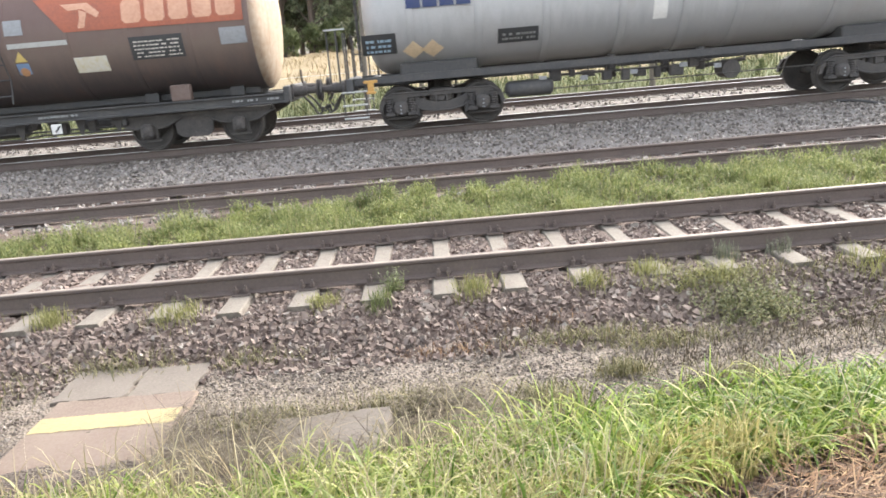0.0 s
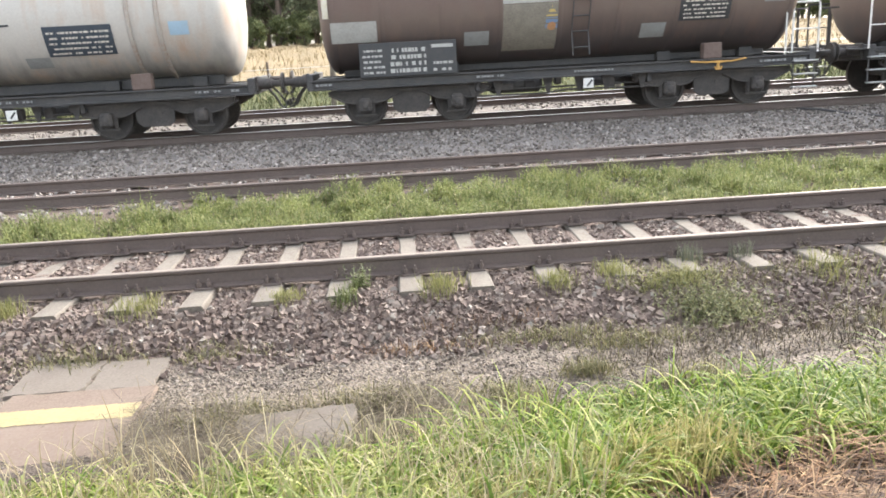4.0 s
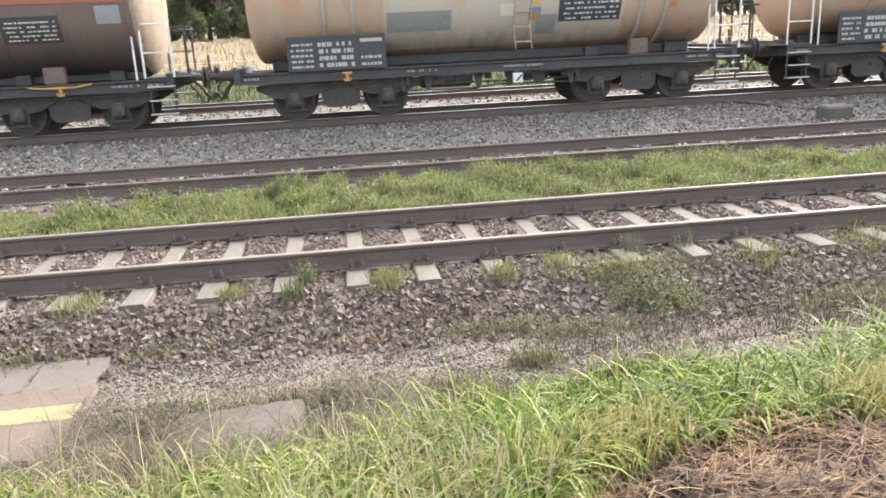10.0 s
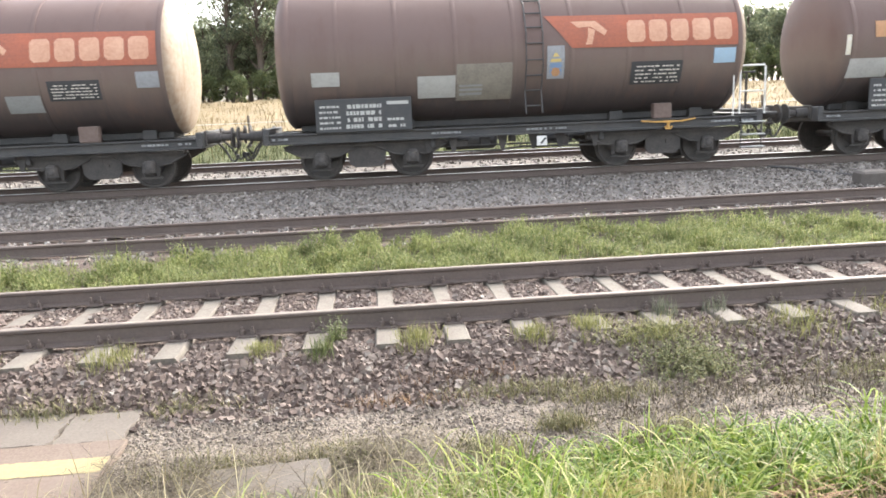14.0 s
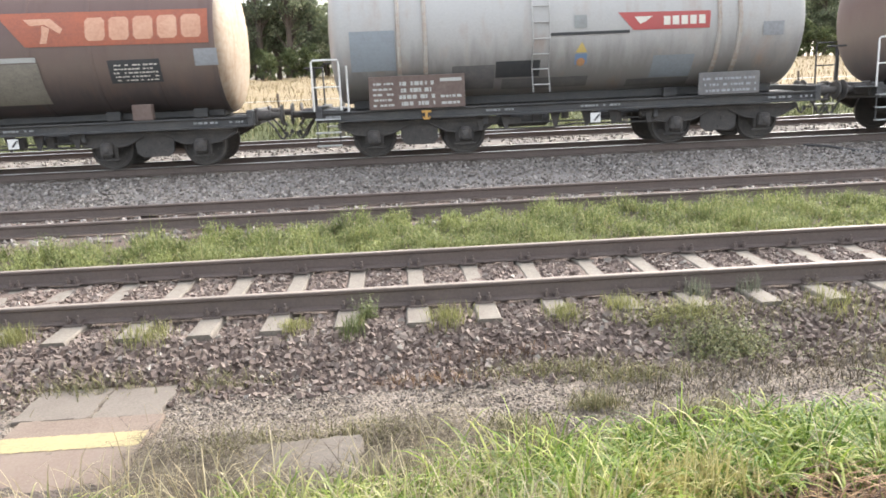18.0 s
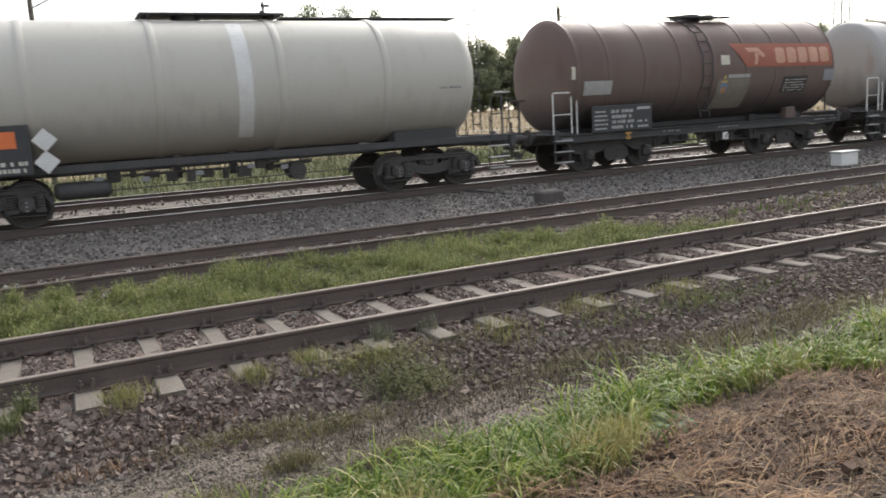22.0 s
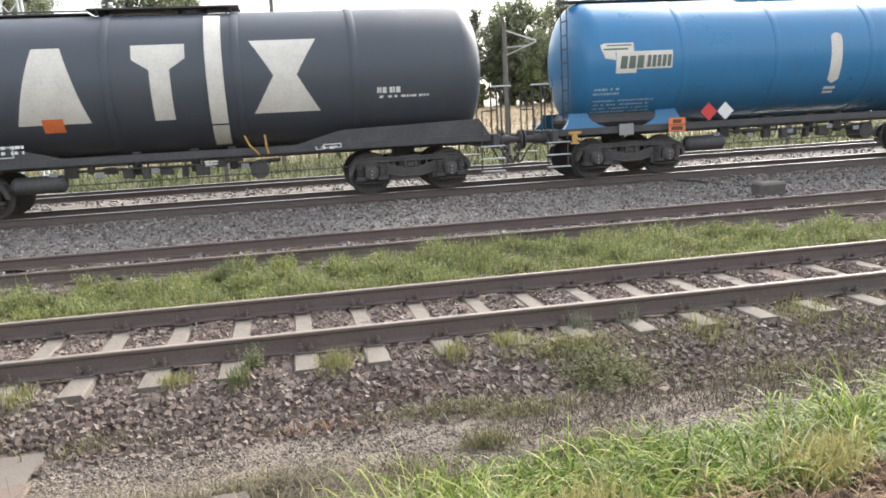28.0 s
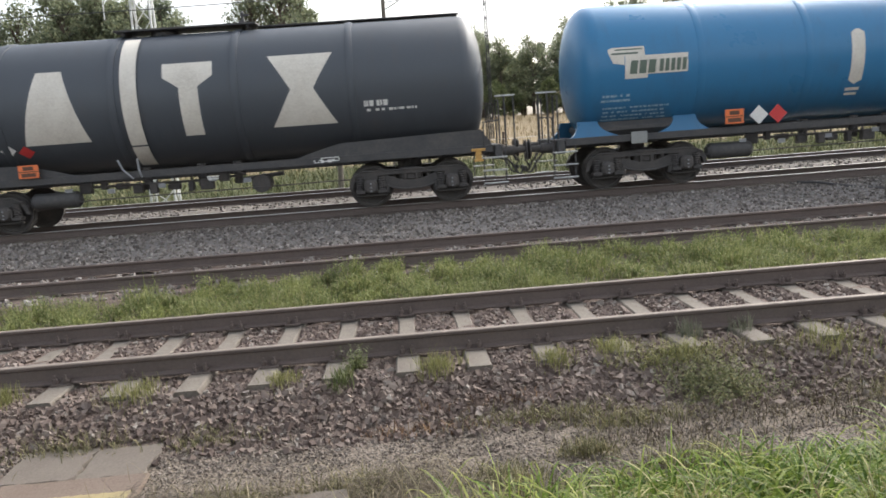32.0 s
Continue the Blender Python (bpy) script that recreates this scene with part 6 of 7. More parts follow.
x, y, out = tussocks(6000, 18, -4.6, 10.6, 2.1, 5.9, 0.06)
patchy = np.sin(x * 2.3 + 0.4) + 0.7 * np.sin(x * 5.9 + y * 3.0) + 0.5 * np.sin(y * 7.0 + x)
thin = np.interp(x, [-6, 4.6, 5.3, 6.1, 7, 12], [0, 0, 1.3, 1.0, 0, 0])
fade = np.clip((y - 2.2 - 0.35 * np.sin(x * 1.7) - 0.2 * np.sin(x * 4.3)) / 1.0, 0, 1) * np.clip((x + 4.5 - 0.3 * np.sin(y * 3.0)) / 1.2, 0, 1)
ok = on_bank(x, y) & (RNG.random(len(x)) < fade) & (RNG.random(len(x)) < 1.0 - 0.4 * np.clip(thin - 0.4 * patchy, 0, 1) - 0.25 * (patchy < -0.7))
x, y, out = x[ok], y[ok], out[ok]
tall = np.clip(0.5 + 0.3 * np.sin(x * 1.7 + 0.6) + 0.3 * np.sin(x * 4.1 + y * 2) - 0.35 * np.exp(-((x - 5.6) / 0.5) ** 2) - 0.5 * np.clip((1.0 - x) / 1.6, 0, 1), 0.0, 1.05)
length = (0.34 + 0.26 * tall - 0.08 * np.clip((1.3 - x) / 1.2, 0, 1)) * RNG.uniform(0.5, 1.2, len(x))
pale = RNG.random(len(x)) < np.interp(x + 0.25 * np.sin(3 * y), [0.3, 1.7], [0.75, 0.08])
for label, mat, sel in (("tall green arching grass on the bank", "grass", ~pale), ("pale yellow-green drying grass on the bank", "grass_pale", pale)):
    blades("tall_grass", label, x[sel], y[sel], length[sel], M[mat], 0.0066, 0.6, 1.45, segments=6, curl=1.3, limp=1.0, toward=out[sel])
x, y = clumped(280, 8, -3.5, 10.5, 2.8, 5.9, 0.07)
more = clumped(150, 10, -2.6, 1.4, 3.2, 5.1, 0.08)
x, y = np.concatenate([x, more[0]]), np.concatenate([y, more[1]])
ok = (y > front_edge(x) - 0.05) & (y < back_edge(x) + 0.1) & (RNG.random(len(x)) < np.interp(x, [1.5, 3.0], [1.0, 0.45]))
x, y = keep(x, y, ok)
blades("dry_stalks", "pale dry stalks among the green grass", x, y, RNG.uniform(0.25, 0.55, len(x)), M["straw_stalk"], 0.003, 0.7, 0.6)
# yellow half-dry grass along the foot of the tall grass
x, y = clumped(1250, 9, -1.6, 6.2, 2.9, 5.4, 0.06)
foot = y - front_edge(x)
ok = (foot > -0.1) & (foot < np.where(x < 1.3, 1.0, 0.16)) & (RNG.random(len(x)) < np.where(x < 1.3, 0.7, 1.0)) & (np.sin(x * 3.7 + 1.0) + 0.5 * np.sin(x * 9.0) > -0.5)
x, y = keep(x, y, ok)
blades("dry_grass", "yellow half-dry grass at the foot of the bank", x, y, RNG.uniform(0.16, 0.4, len(x)), M["dry_yellow"], 0.0045, 0.8, 1.1)
# cut hay lying on the bank
x, y = clumped(8200, 9, 0.6, 12.0, 2.0, 5.2, 0.06)
pile = 0.5 + 0.5 * np.sin(x * 4.3 + 2 * y) * np.sin(y * 5.1 - x)
ok = (y < front_edge(x) + 0.12) & (RNG.random(len(x)) < 0.3 + 0.7 * pile) & (RNG.random(len(x)) < np.clip((y - 2.0 - 0.25 * np.sin(x * 2.1)) / 0.7, 0, 1))
x, y, pile = x[ok], y[ok], pile[ok]
blades("cut_hay", "reddish brown cut hay lying on the bank", x, y, RNG.uniform(0.07, 0.27, len(x)), M["hay"], 0.0046, 0.02 + 0.13 * pile ** 1.5, 0.35, segments=3, lie=True, toward=np.pi * RNG.integers(0, 2, len(x)) + 0.3 * np.sin(3 * x + 2 * y))
x, y = scatter(3400, 0.6, 11.0, 2.0, 4.9, 0.3)
ok = y < front_edge(x) + 0.15
x, y = keep(x, y, ok)
blades("hay_stalks", "long pale stalks of cut hay", x, y, RNG.uniform(0.15, 0.4, len(x)), M["hay_stalk"], 0.0026, 0.07, 0.2, segments=3, lie=True)
x, y = scatter(5200, 0.7, 9.0, 2.4, 5.0, 0.3)
ok = y < front_edge(x) - 0.02
x, y = keep(x, y, ok)
stones("soil_clods", "dark brown soil clods under the cut hay", x, y, 0.008 + 0.045 * RNG.random(len(x)) ** 2.5, M["clod"], True, 0.1)
x, y = clumped(420, 9, 0.8, 11.0, 2.2, 5.0, 0.05)
ok = y < front_edge(x) + 0.1
x, y = keep(x, y, ok)
blades("hay_stubs", "short cut stubs standing in the hay", x, y, RNG.uniform(0.05, 0.16, len(x)), M["hay_stalk"], 0.0036, 0.9, 0.4, segments=3)
parts = [clumped(14, 11, cx - 0.2, cx + 0.2, cy - 0.1, cy + 0.1, 0.05) for cx, cy in ((1.0, 4.12), (1.35, 4.3), (1.55, 4.42), (1.72, 4.52), (1.92, 4.68), (3.15, 4.72), (3.3, 4.85))]
x, y = np.concatenate([p[0] for p in parts]), np.concatenate([p[1] for p in parts])
blades("dry_grass", "clump of yellow dry grass on the bank", x, y, RNG.uniform(0.16, 0.36, len(x)), M["dry_yellow"], 0.0052, 0.6, 0.5)
# straw-coloured litter and dead weeds between bank and gravel
x, y = clumped(1500, 12, -4.5, 9.0, 4.8, 6.0, 0.08)
ok = (y > back_edge(x) - 0.2) & (y < 5.75 + 0.18 * np.sin(x * 3) + 0.1 * np.sin(x * 7.3))
x, y = keep(x, y, ok)
ok = ~((x > -2.26) & (x < -1.15) & (y > 4.9))
x, y = keep(x, y, ok)
blades("dead_weeds", "grey-brown dead weeds and litter beside the path", x, y, RNG.uniform(0.06, 0.2, len(x)), M["hay_grey"], 0.0028, 0.06, 0.3, segments=3, lie=True)
x, y = clumped(110, 40, -1.15, 0.9, 5.0, 5.95, 0.09)
blades("dead_weeds", "dark tangle of dead weeds beside the slabs", x, y, RNG.uniform(0.08, 0.26, len(x)), M["hay_grey"], 0.0026, 0.16, 0.5, segments=4, lie=True)
# low plants creeping over the ballast toe
for cx, cy, rx, ry, n, hh, mat in ((3.0, 6.95, 0.4, 0.22, 330, 0.1, "weed_blue"), (2.85, 7.3, 0.3, 0.12, 300, 0.15, "weed_sun"), (3.3, 6.5, 0.9, 0.3, 900, 0.09, "hay_grey"), (4.6, 6.4, 1.0, 0.35, 1200, 0.09, "hay_grey"), (2.3, 6.2, 0.6, 0.2, 500, 0.08, "hay_grey"), (6.5, 6.2, 1.4, 0.4, 1400, 0.1, "hay_grey"), (3.5, 7.35, 0.5, 0.15, 240, 0.1, "weed_olive"), (1.6, 6.75, 0.6, 0.12, 600, 0.1, "weed_olive"), (2.2, 6.55, 0.5, 0.12, 500, 0.1, "weed_olive"),
                             (0.6, 5.2, 0.5, 0.12, 700, 0.14, "weed_olive"), (1.5, 5.45, 0.5, 0.12, 700, 0.14, "weed_olive"), (2.4, 5.75, 0.4, 0.12, 600, 0.15, "weed_olive"), (1.15, 5.75, 0.22, 0.14, 500, 0.12, "weed_olive"), (1.75, 6.1, 0.2, 0.1, 350, 0.1, "weed_olive"), (-0.5, 5.75, 0.4, 0.15, 500, 0.12, "weed_olive"), (0.3, 5.85, 0.35, 0.14, 500, 0.12, "weed_olive"),
                             (0.6, 6.72, 0.5, 0.1, 250, 0.09, "hay"), (-0.9, 6.85, 0.35, 0.1, 300, 0.09, "weed_olive"), (-2.0, 6.9, 0.5, 0.12, 400, 0.1, "weed_olive"), (-3.4, 6.4, 0.8, 0.4, 900, 0.16, "weed_olive"), (4.5, 6.75, 0.8, 0.2, 700, 0.1, "weed_olive"),
                             (-3.2, 5.4, 0.5, 0.4, 700, 0.25, "grass"), (5.6, 6.3, 1.0, 0.4, 900, 0.12, "weed_olive"), (7.5, 6.5, 1.4, 0.3, 900, 0.14, "weed_olive"), (1.2, 7.0, 0.5, 0.08, 160, 0.09, "hay"), (6.5, 7.2, 1.5, 0.15, 500, 0.12, "grass_mid")):
    x, y = cx + RNG.normal(0, rx * 0.55, n), cy + RNG.normal(0, ry * 0.6, n)
    blades("low_weeds", "low straggling weeds at the foot of the ballast", x, y, hh * RNG.uniform(0.5, 1.5, n), M[mat], 0.0034, 1.7 if "hay" in mat else 1.2, 0.9, "weeds", segments=4)


def fronds(name, label, x, y, h, material, leaves=8, size=0.035, wide=0.14):
    """Feathery stems: small leaflets set all the way up each stem."""
    n = len(x)
    f = np.tile(np.linspace(0.15, 1.0, leaves), n)
    X, Y, H = np.repeat(x, leaves), np.repeat(y, leaves), np.repeat(h, leaves)
    la, lb = np.repeat(RNG.normal(0, 0.25, n), leaves), np.repeat(RNG.normal(0, 0.25, n), leaves)
    p = np.stack([X + la * H * f, Y + lb * H * f, land(X, Y) + H * f], -1)
    a, e = RNG.uniform(0, 2 * np.pi, n * leaves), RNG.uniform(-0.1, 1.1, n * leaves)
    s = size * RNG.uniform(0.6, 1.4, n * leaves) * (1.15 - 0.5 * f)
    d = np.stack([np.cos(a) * np.cos(e), np.sin(a) * np.cos(e), np.sin(e)], -1) * s[:, None]
    w = np.stack([-np.sin(a), np.cos(a), RNG.uniform(-0.5, 0.5, n * leaves)], -1) * (s * wide)[:, None]
    v = np.stack([p, p + d * 0.5 + w, p + d, p + d * 0.5 - w], 1)
    q = np.array([(0, 1, 2), (0, 2, 3)])[None] + (np.arange(n * leaves) * 4)[:, None, None]
    return tagged(new(name, np_mesh(name, v.reshape(-1, 3), q.reshape(-1, 3), material)), label, "weeds", kind="stuff")


def tuft(cx, cy, r, n, h, mat, label, lift=0.0, lean=0.7):
    """One plant that grows out of the ballast."""
    x, y = cx + RNG.normal(0, r, n), cy + RNG.normal(0, r, n)
    ob = blades("weed_tuft", label, x, y, h * RNG.uniform(0.5, 1.2, n), M[mat], 0.003, lean, 0.35, "weed", lift)
    return ob


x, y = 0.17 + RNG.normal(0, 0.04, 90), 7.68 + RNG.normal(0, 0.03, 90)
fronds("weed_tuft", "bushy green weed growing against the near rail", x, y, 0.22 * RNG.uniform(0.4, 1.1, 90), M["weed_bright"], 8, 0.035)
x, y = 3.0 + RNG.normal(0, 0.22, 420), 6.93 + RNG.normal(0, 0.13, 420)
fronds("low_weeds", "bushy grey-green weeds on the ballast slope", x, y, 0.16 * RNG.uniform(0.4, 1.3, 420), M["weed_blue"], 7, 0.036, 0.2)
x, y = 2.75 + RNG.normal(0, 0.25, 300), 7.3 + RNG.normal(0, 0.1, 300)
fronds("low_weeds", "yellow-green weeds on the ballast shoulder", x, y, 0.12 * RNG.uniform(0.4, 1.3, 300), M["weed_sun"], 6, 0.03)
tuft(0.05, 7.38, 0.06, 160, 0.13, "weed_bright", "low green tuft beside a sleeper end", 0.03)
for cx, cy, r, h in ((0.85, 7.45, 0.08, 0.12), (1.82, 7.4, 0.06, 0.1), (2.35, 7.5, 0.08, 0.1), (-1.65, 7.45, 0.09, 0.12), (-2.75, 7.55, 0.07, 0.14), (-3.5, 7.5, 0.1, 0.12), (-0.45, 7.5, 0.07, 0.08), (4.15, 7.35, 0.12, 0.12), (5.2, 7.45, 0.15, 0.12), (6.4, 7.4, 0.14, 0.12)):
    tuft(cx, cy, r * 1.15, 230, h * 1.15, "weed_sun", "yellow-green grass tuft on a sleeper end", 0.03)
for cx, h in ((3.05, 0.2), (3.55, 0.2), (3.12, 0.16)):
    tuft(cx, 7.74, 0.05, 60, h, "weed_grey", "thin grey-green weed against the near rail", 0.02, 0.4)
# feathery weeds between the near track and the second one
x, y = clumped(3400, 14, -14.0, 14.5, 9.85, 12.4, 0.06)
edge = np.interp(x, [-14, -5, -2, 2, 6, 8, 9.2, 9.8], [10.9, 11.2, 11.9, 12.3, 12.3, 11.9, 11.2, 9.8]) + 0.18 * np.sin(x * 2.1) + 0.12 * np.sin(x * 5.3)
ok = (y > 9.86) & (y < edge)
x, y = keep(x, y, ok)
hs = (0.15 + 0.08 * np.sin(x * 3.3 + y) * np.sin(x * 1.1 + 2 * y) + 0.07 * np.sin(x * 7.1 - 3 * y) * np.sin(x * 2.3 + 5 * y)) * RNG.uniform(0.45, 1.35, len(x))
blades("weed_strip", "soft yellow-green weeds between the two near tracks", x, y, hs * 1.25, M["weed_feather"], 0.0055, 0.6, 0.7, "weeds", segments=3)


fronds("weed_strip", "feathery yellow-green weeds between the two near tracks", x[::2], y[::2], hs[::2] * 1.05, M["weed_feather"], 8, 0.05, 0.2)
x, y = clumped(70, 12, 9.5, 40.0, 9.9, 12.0, 0.12)
blades("weed_strip", "sparse weeds farther along between the tracks", x, y, RNG.uniform(0.06, 0.2, len(x)), M["grass_mid"], 0.01, 0.5, 0.3, "weeds")
x, y = clumped(16, 60, 16.5, 30.0, 11.2, 12.0, 0.25)
blades("weed_strip", "yellow-green weed patches farther along", x, y, RNG.uniform(0.1, 0.25, len(x)), M["weed_feather"], 0.01, 0.5, 0.3, "weeds")
# verge beyond the farthest track, and stubble
x, y = clumped(2300, 11, -32.0, 45.0, 27.2, 34.0, 0.25)
blades("verge_grass", "rank green grass and weeds beyond the tracks", x, y, RNG.uniform(0.2, 0.75, len(x)) * np.interp(y, [27, 29, 34], [0.6, 1.0, 0.9]), M["verge"], 0.016, 1.1, 0.9, segments=3)
x, y = scatter(16000, -60, 90, 33.5, 74, 0.0)
blades("stubble", "pale golden cereal stubble field", x, y, RNG.uniform(0.25, 0.55, len(x)), M["straw"], 0.025, 0.8, 0.5, "stubble", segments=3)


def dock_plant(cx, cy):
    """Broad dark green leaves that arch out of one root."""
    z = float(land(cx, cy))
    plant_root = tagged(new("dock_plant"), "broad-leaved dark green dock plant in the grass", "plant")
    plant_root.matrix_basis = pose(cx, cy, z)
    r = random.Random(3)
    for i in range(7):
        long, wide, rise = r.uniform(0.2, 0.3), r.uniform(0.035, 0.05), r.uniform(0.5, 1.1)
        v, f = [], []
        for k in range(9):
            q = k / 8
            w = wide * math.sin(math.pi * min(1.0, 0.08 + 0.92 * q)) ** 0.8 + 0.003
            x, zz = long * q * (1 - 0.15 * q), long * (rise * q - 0.9 * rise * q * q) + 0.02
            v += [(x, -w, zz + 0.25 * w), (x, 0, zz), (x, w, zz + 0.25 * w)]
            if k:
                a = 3 * (k - 1)
                f += [(a, a + 1, a + 4, a + 3), (a + 1, a + 2, a + 5, a + 4)]
        part("leaf", Geo().add(v, f), M["dock"], plant_root, "", pose(0, 0, 0, 0, 0, i * 51 + r.uniform(-15, 15)), True)


M["dock"] = worn("dock_leaf", (0.045, 0.11, 0.024), (0.085, 0.15, 0.04), 0.5, 8.0, 40.0, 0.6, 0.0, 0.2)
dock_plant(4.02, 5.02)
dock_plant(3.84, 5.07)


# ---- slabs, sign and trackside boxes ----
def uneven_slab(name, x0, x1, y0, y1, z, thick, mat, label, seed, notch=0.0, tilt=(0, 0), parent=None):
    """A worn concrete slab with chipped, uneven edges and a rounded-off corner."""
    r = random.Random(seed)
    pts = []
    n = 9
    for i in range(n):
        pts.append((x0 + (x1 - x0) * i / n, y0 + r.uniform(-0.012, 0.012)))
    for i in range(n):
        f = i / n
        cut = notch * max(0.0, 1 - f * 2.4) ** 2
        pts.append((x1 - cut + r.uniform(-0.018, 0.018), y0 + (y1 - y0) * f))
    for i in range(n):
        pts.append((x1 - (x1 - x0) * i / n, y1 + r.uniform(-0.01, 0.01)))
    for i in range(n):
        pts.append((x0 + r.uniform(-0.012, 0.012), y1 - (y1 - y0) * i / n))
    cx, cy = (x0 + x1) / 2, (y0 + y1) / 2
    hgt = lambda p: z + (p[0] - cx) * tilt[0] + (p[1] - cy) * tilt[1]
    top = [(p[0] + (cx - p[0]) * 0.018, p[1] + (cy - p[1]) * 0.018, hgt(p)) for p in pts]
    mid_ring = [(p[0], p[1], hgt(p) - 0.014) for p in pts]
    low = [(p[0], p[1], hgt(p) - thick) for p in pts]
    m = len(pts)
    g = Geo()
    faces = [tuple(range(m))] + [(k * m + i, k * m + (i + 1) % m, (k + 1) * m + (i + 1) % m, (k + 1) * m + i) for k in range(2) for i in range(m)]
    g.add(top + mid_ring + low, faces)
    return part(name, g, M[mat], parent, label)


path = tagged(new("slab_path"), "worn concrete slab path with a yellow line", "paving")
uneven_slab("slab", -2.26, -1.735, 6.39, 6.91, -0.4, 0.16, "slab_grey", "", 1, parent=path, tilt=(0.0, 0.02))
uneven_slab("slab", -1.72, -1.25, 6.395, 6.89, -0.405, 0.16, "slab_grey", "", 2, parent=path, tilt=(0.01, 0.03))
uneven_slab("slab", -2.19, -1.2, 4.75, 6.375, -0.395, 0.3, "slab", "", 3, 0.3, parent=path)
g = Geo()
for i in range(12):
    xa, xb = -2.175 + 0.95 * i / 12, -2.175 + 0.95 * (i + 1) / 12
    wob = 0.008 * math.sin(i * 2.1)
    g.add([(xa, 5.875 + wob, -0.3915), (xb, 5.885 - wob, -0.3915), (xb, 6.1 + wob * 0.5, -0.3915), (xa, 6.09 - wob * 0.5, -0.3915)], [(0, 1, 2, 3)])
part("yellow_line", g, M["yellow"], path, "worn yellow painted line")
old = tagged(uneven_slab("paving_slab", -0.5, 0.2, 5.05, 5.64, -0.33, 0.16, "slab_grey", "", 7, 0.1, (0.03, 0.06)), "half-buried grey concrete slab in dead weeds", "paving slab")

sign = tagged(new("kilometre_sign"), "blue sign box with white figures on a thin post", "sign")
sign.matrix_basis = pose(-2.49, 6.02, -0.42)
part("post", Geo().cyl((0, 0, -0.2), (0.02, 0, 0.92), 0.016, n=10), M["galv"], sign, "thin galvanised post")
box = part("sign_box", Geo().box((0, 0, 0), (0.42, 0.42, 0.48), bev=0.012), M["blue_sign"], sign, "blue painted sign box", pose(-0.2, 0.13, 1.1, 0, 0, -5))
part("sign_roof", Geo().box((0, 0, 0.252), (0.44, 0.44, 0.015), (0, 2, 0), 0.005), M["white"], box, "white cap")
part("white_label", Geo().box((0.213, 0.0, -0.08), (0.004, 0.15, 0.2), None, 0.001), M["white"], box)
part("bracket", Geo().box((0.235, 0.16, 0.02), (0.05, 0.12, 0.03)).box((0.24, 0.17, -0.03), (0.06, 0.14, 0.025)).box((0.22, 0.16, -0.005), (0.03, 0.05, 0.1)), M["white"], box)


def sign_text(body, size, parent, m, mat):
    cu = bpy.data.curves.new("sign_text", 'FONT')
    cu.body, cu.size, cu.extrude, cu.align_x, cu.align_y = body, size, 0.001, 'CENTER', 'CENTER'
    tmp = bpy.data.objects.new("tmp_text", cu)
    scene.collection.objects.link(tmp)
    me = bpy.data.meshes.new_from_object(tmp)
    bpy.data.objects.remove(tmp)
    me.materials.clear()
    me.materials.append(mat)
    ob = part("figures", me, None, parent)
    ob.matrix_basis = m
    return ob


sign_text("R 13", 0.17, box, pose(0.2135, 0.0, 0.13, 90, 0, 90), M["white"])
sign_text("R13", 0.17, box, pose(0.02, -0.2135, 0.0, 90, 0, 0), M["white"])

cab = tagged(new("trackside_box"), "grey concrete trackside box with a flat lid", "trackside box")
cab.matrix_basis = pose(10.65, 6.9, float(land(10.65, 6.9)), 0, 0, -12)
part("body", Geo().box((0, 0, 0.08), (0.3, 0.3, 0.29), bev=0.015), M["old_cover"], cab)
part("lid", Geo().box((0, 0, 0.247), (0.36, 0.36, 0.045), bev=0.012), M["slab_grey"], cab, "grey concrete lid")
cab2 = tagged(new("signal_box"), "small white equipment box beside the track", "equipment box")
cab2.matrix_basis = pose(20.3, 15.7, -0.2)
part("body", Geo().box((0, 0, 0.25), (0.7, 0.35, 0.36), bev=0.02), M["white"], cab2)
part("foot", Geo().box((0, 0, 0.03), (0.4, 0.3, 0.12), bev=0.01), M["galv"], cab2)
part("lid", Geo().box((0, 0, 0.45), (0.76, 0.4, 0.05), bev=0.012), M["galv"], cab2)
tagged(part("cable_cover", Geo().box((0, 0, 0.1), (0.62, 0.36, 0.34), (4, 0, 3), 0.04), M["old_cover"], None, "", pose(10.4, 15.75, -0.16)), "dark weathered cable cover in grey ballast", "cable cover")
cable = Geo().tube([(9.55, 18.2, 0.03), (9.8, 17.7, 0.035), (9.95, 17.3, 0.0), (10.15, 16.9, -0.03), (10.5, 16.5, -0.06)], 0.028, 8)
tagged(part("cable", cable, M["black"], None), "dark cable lying across the grey ballast", "cable")

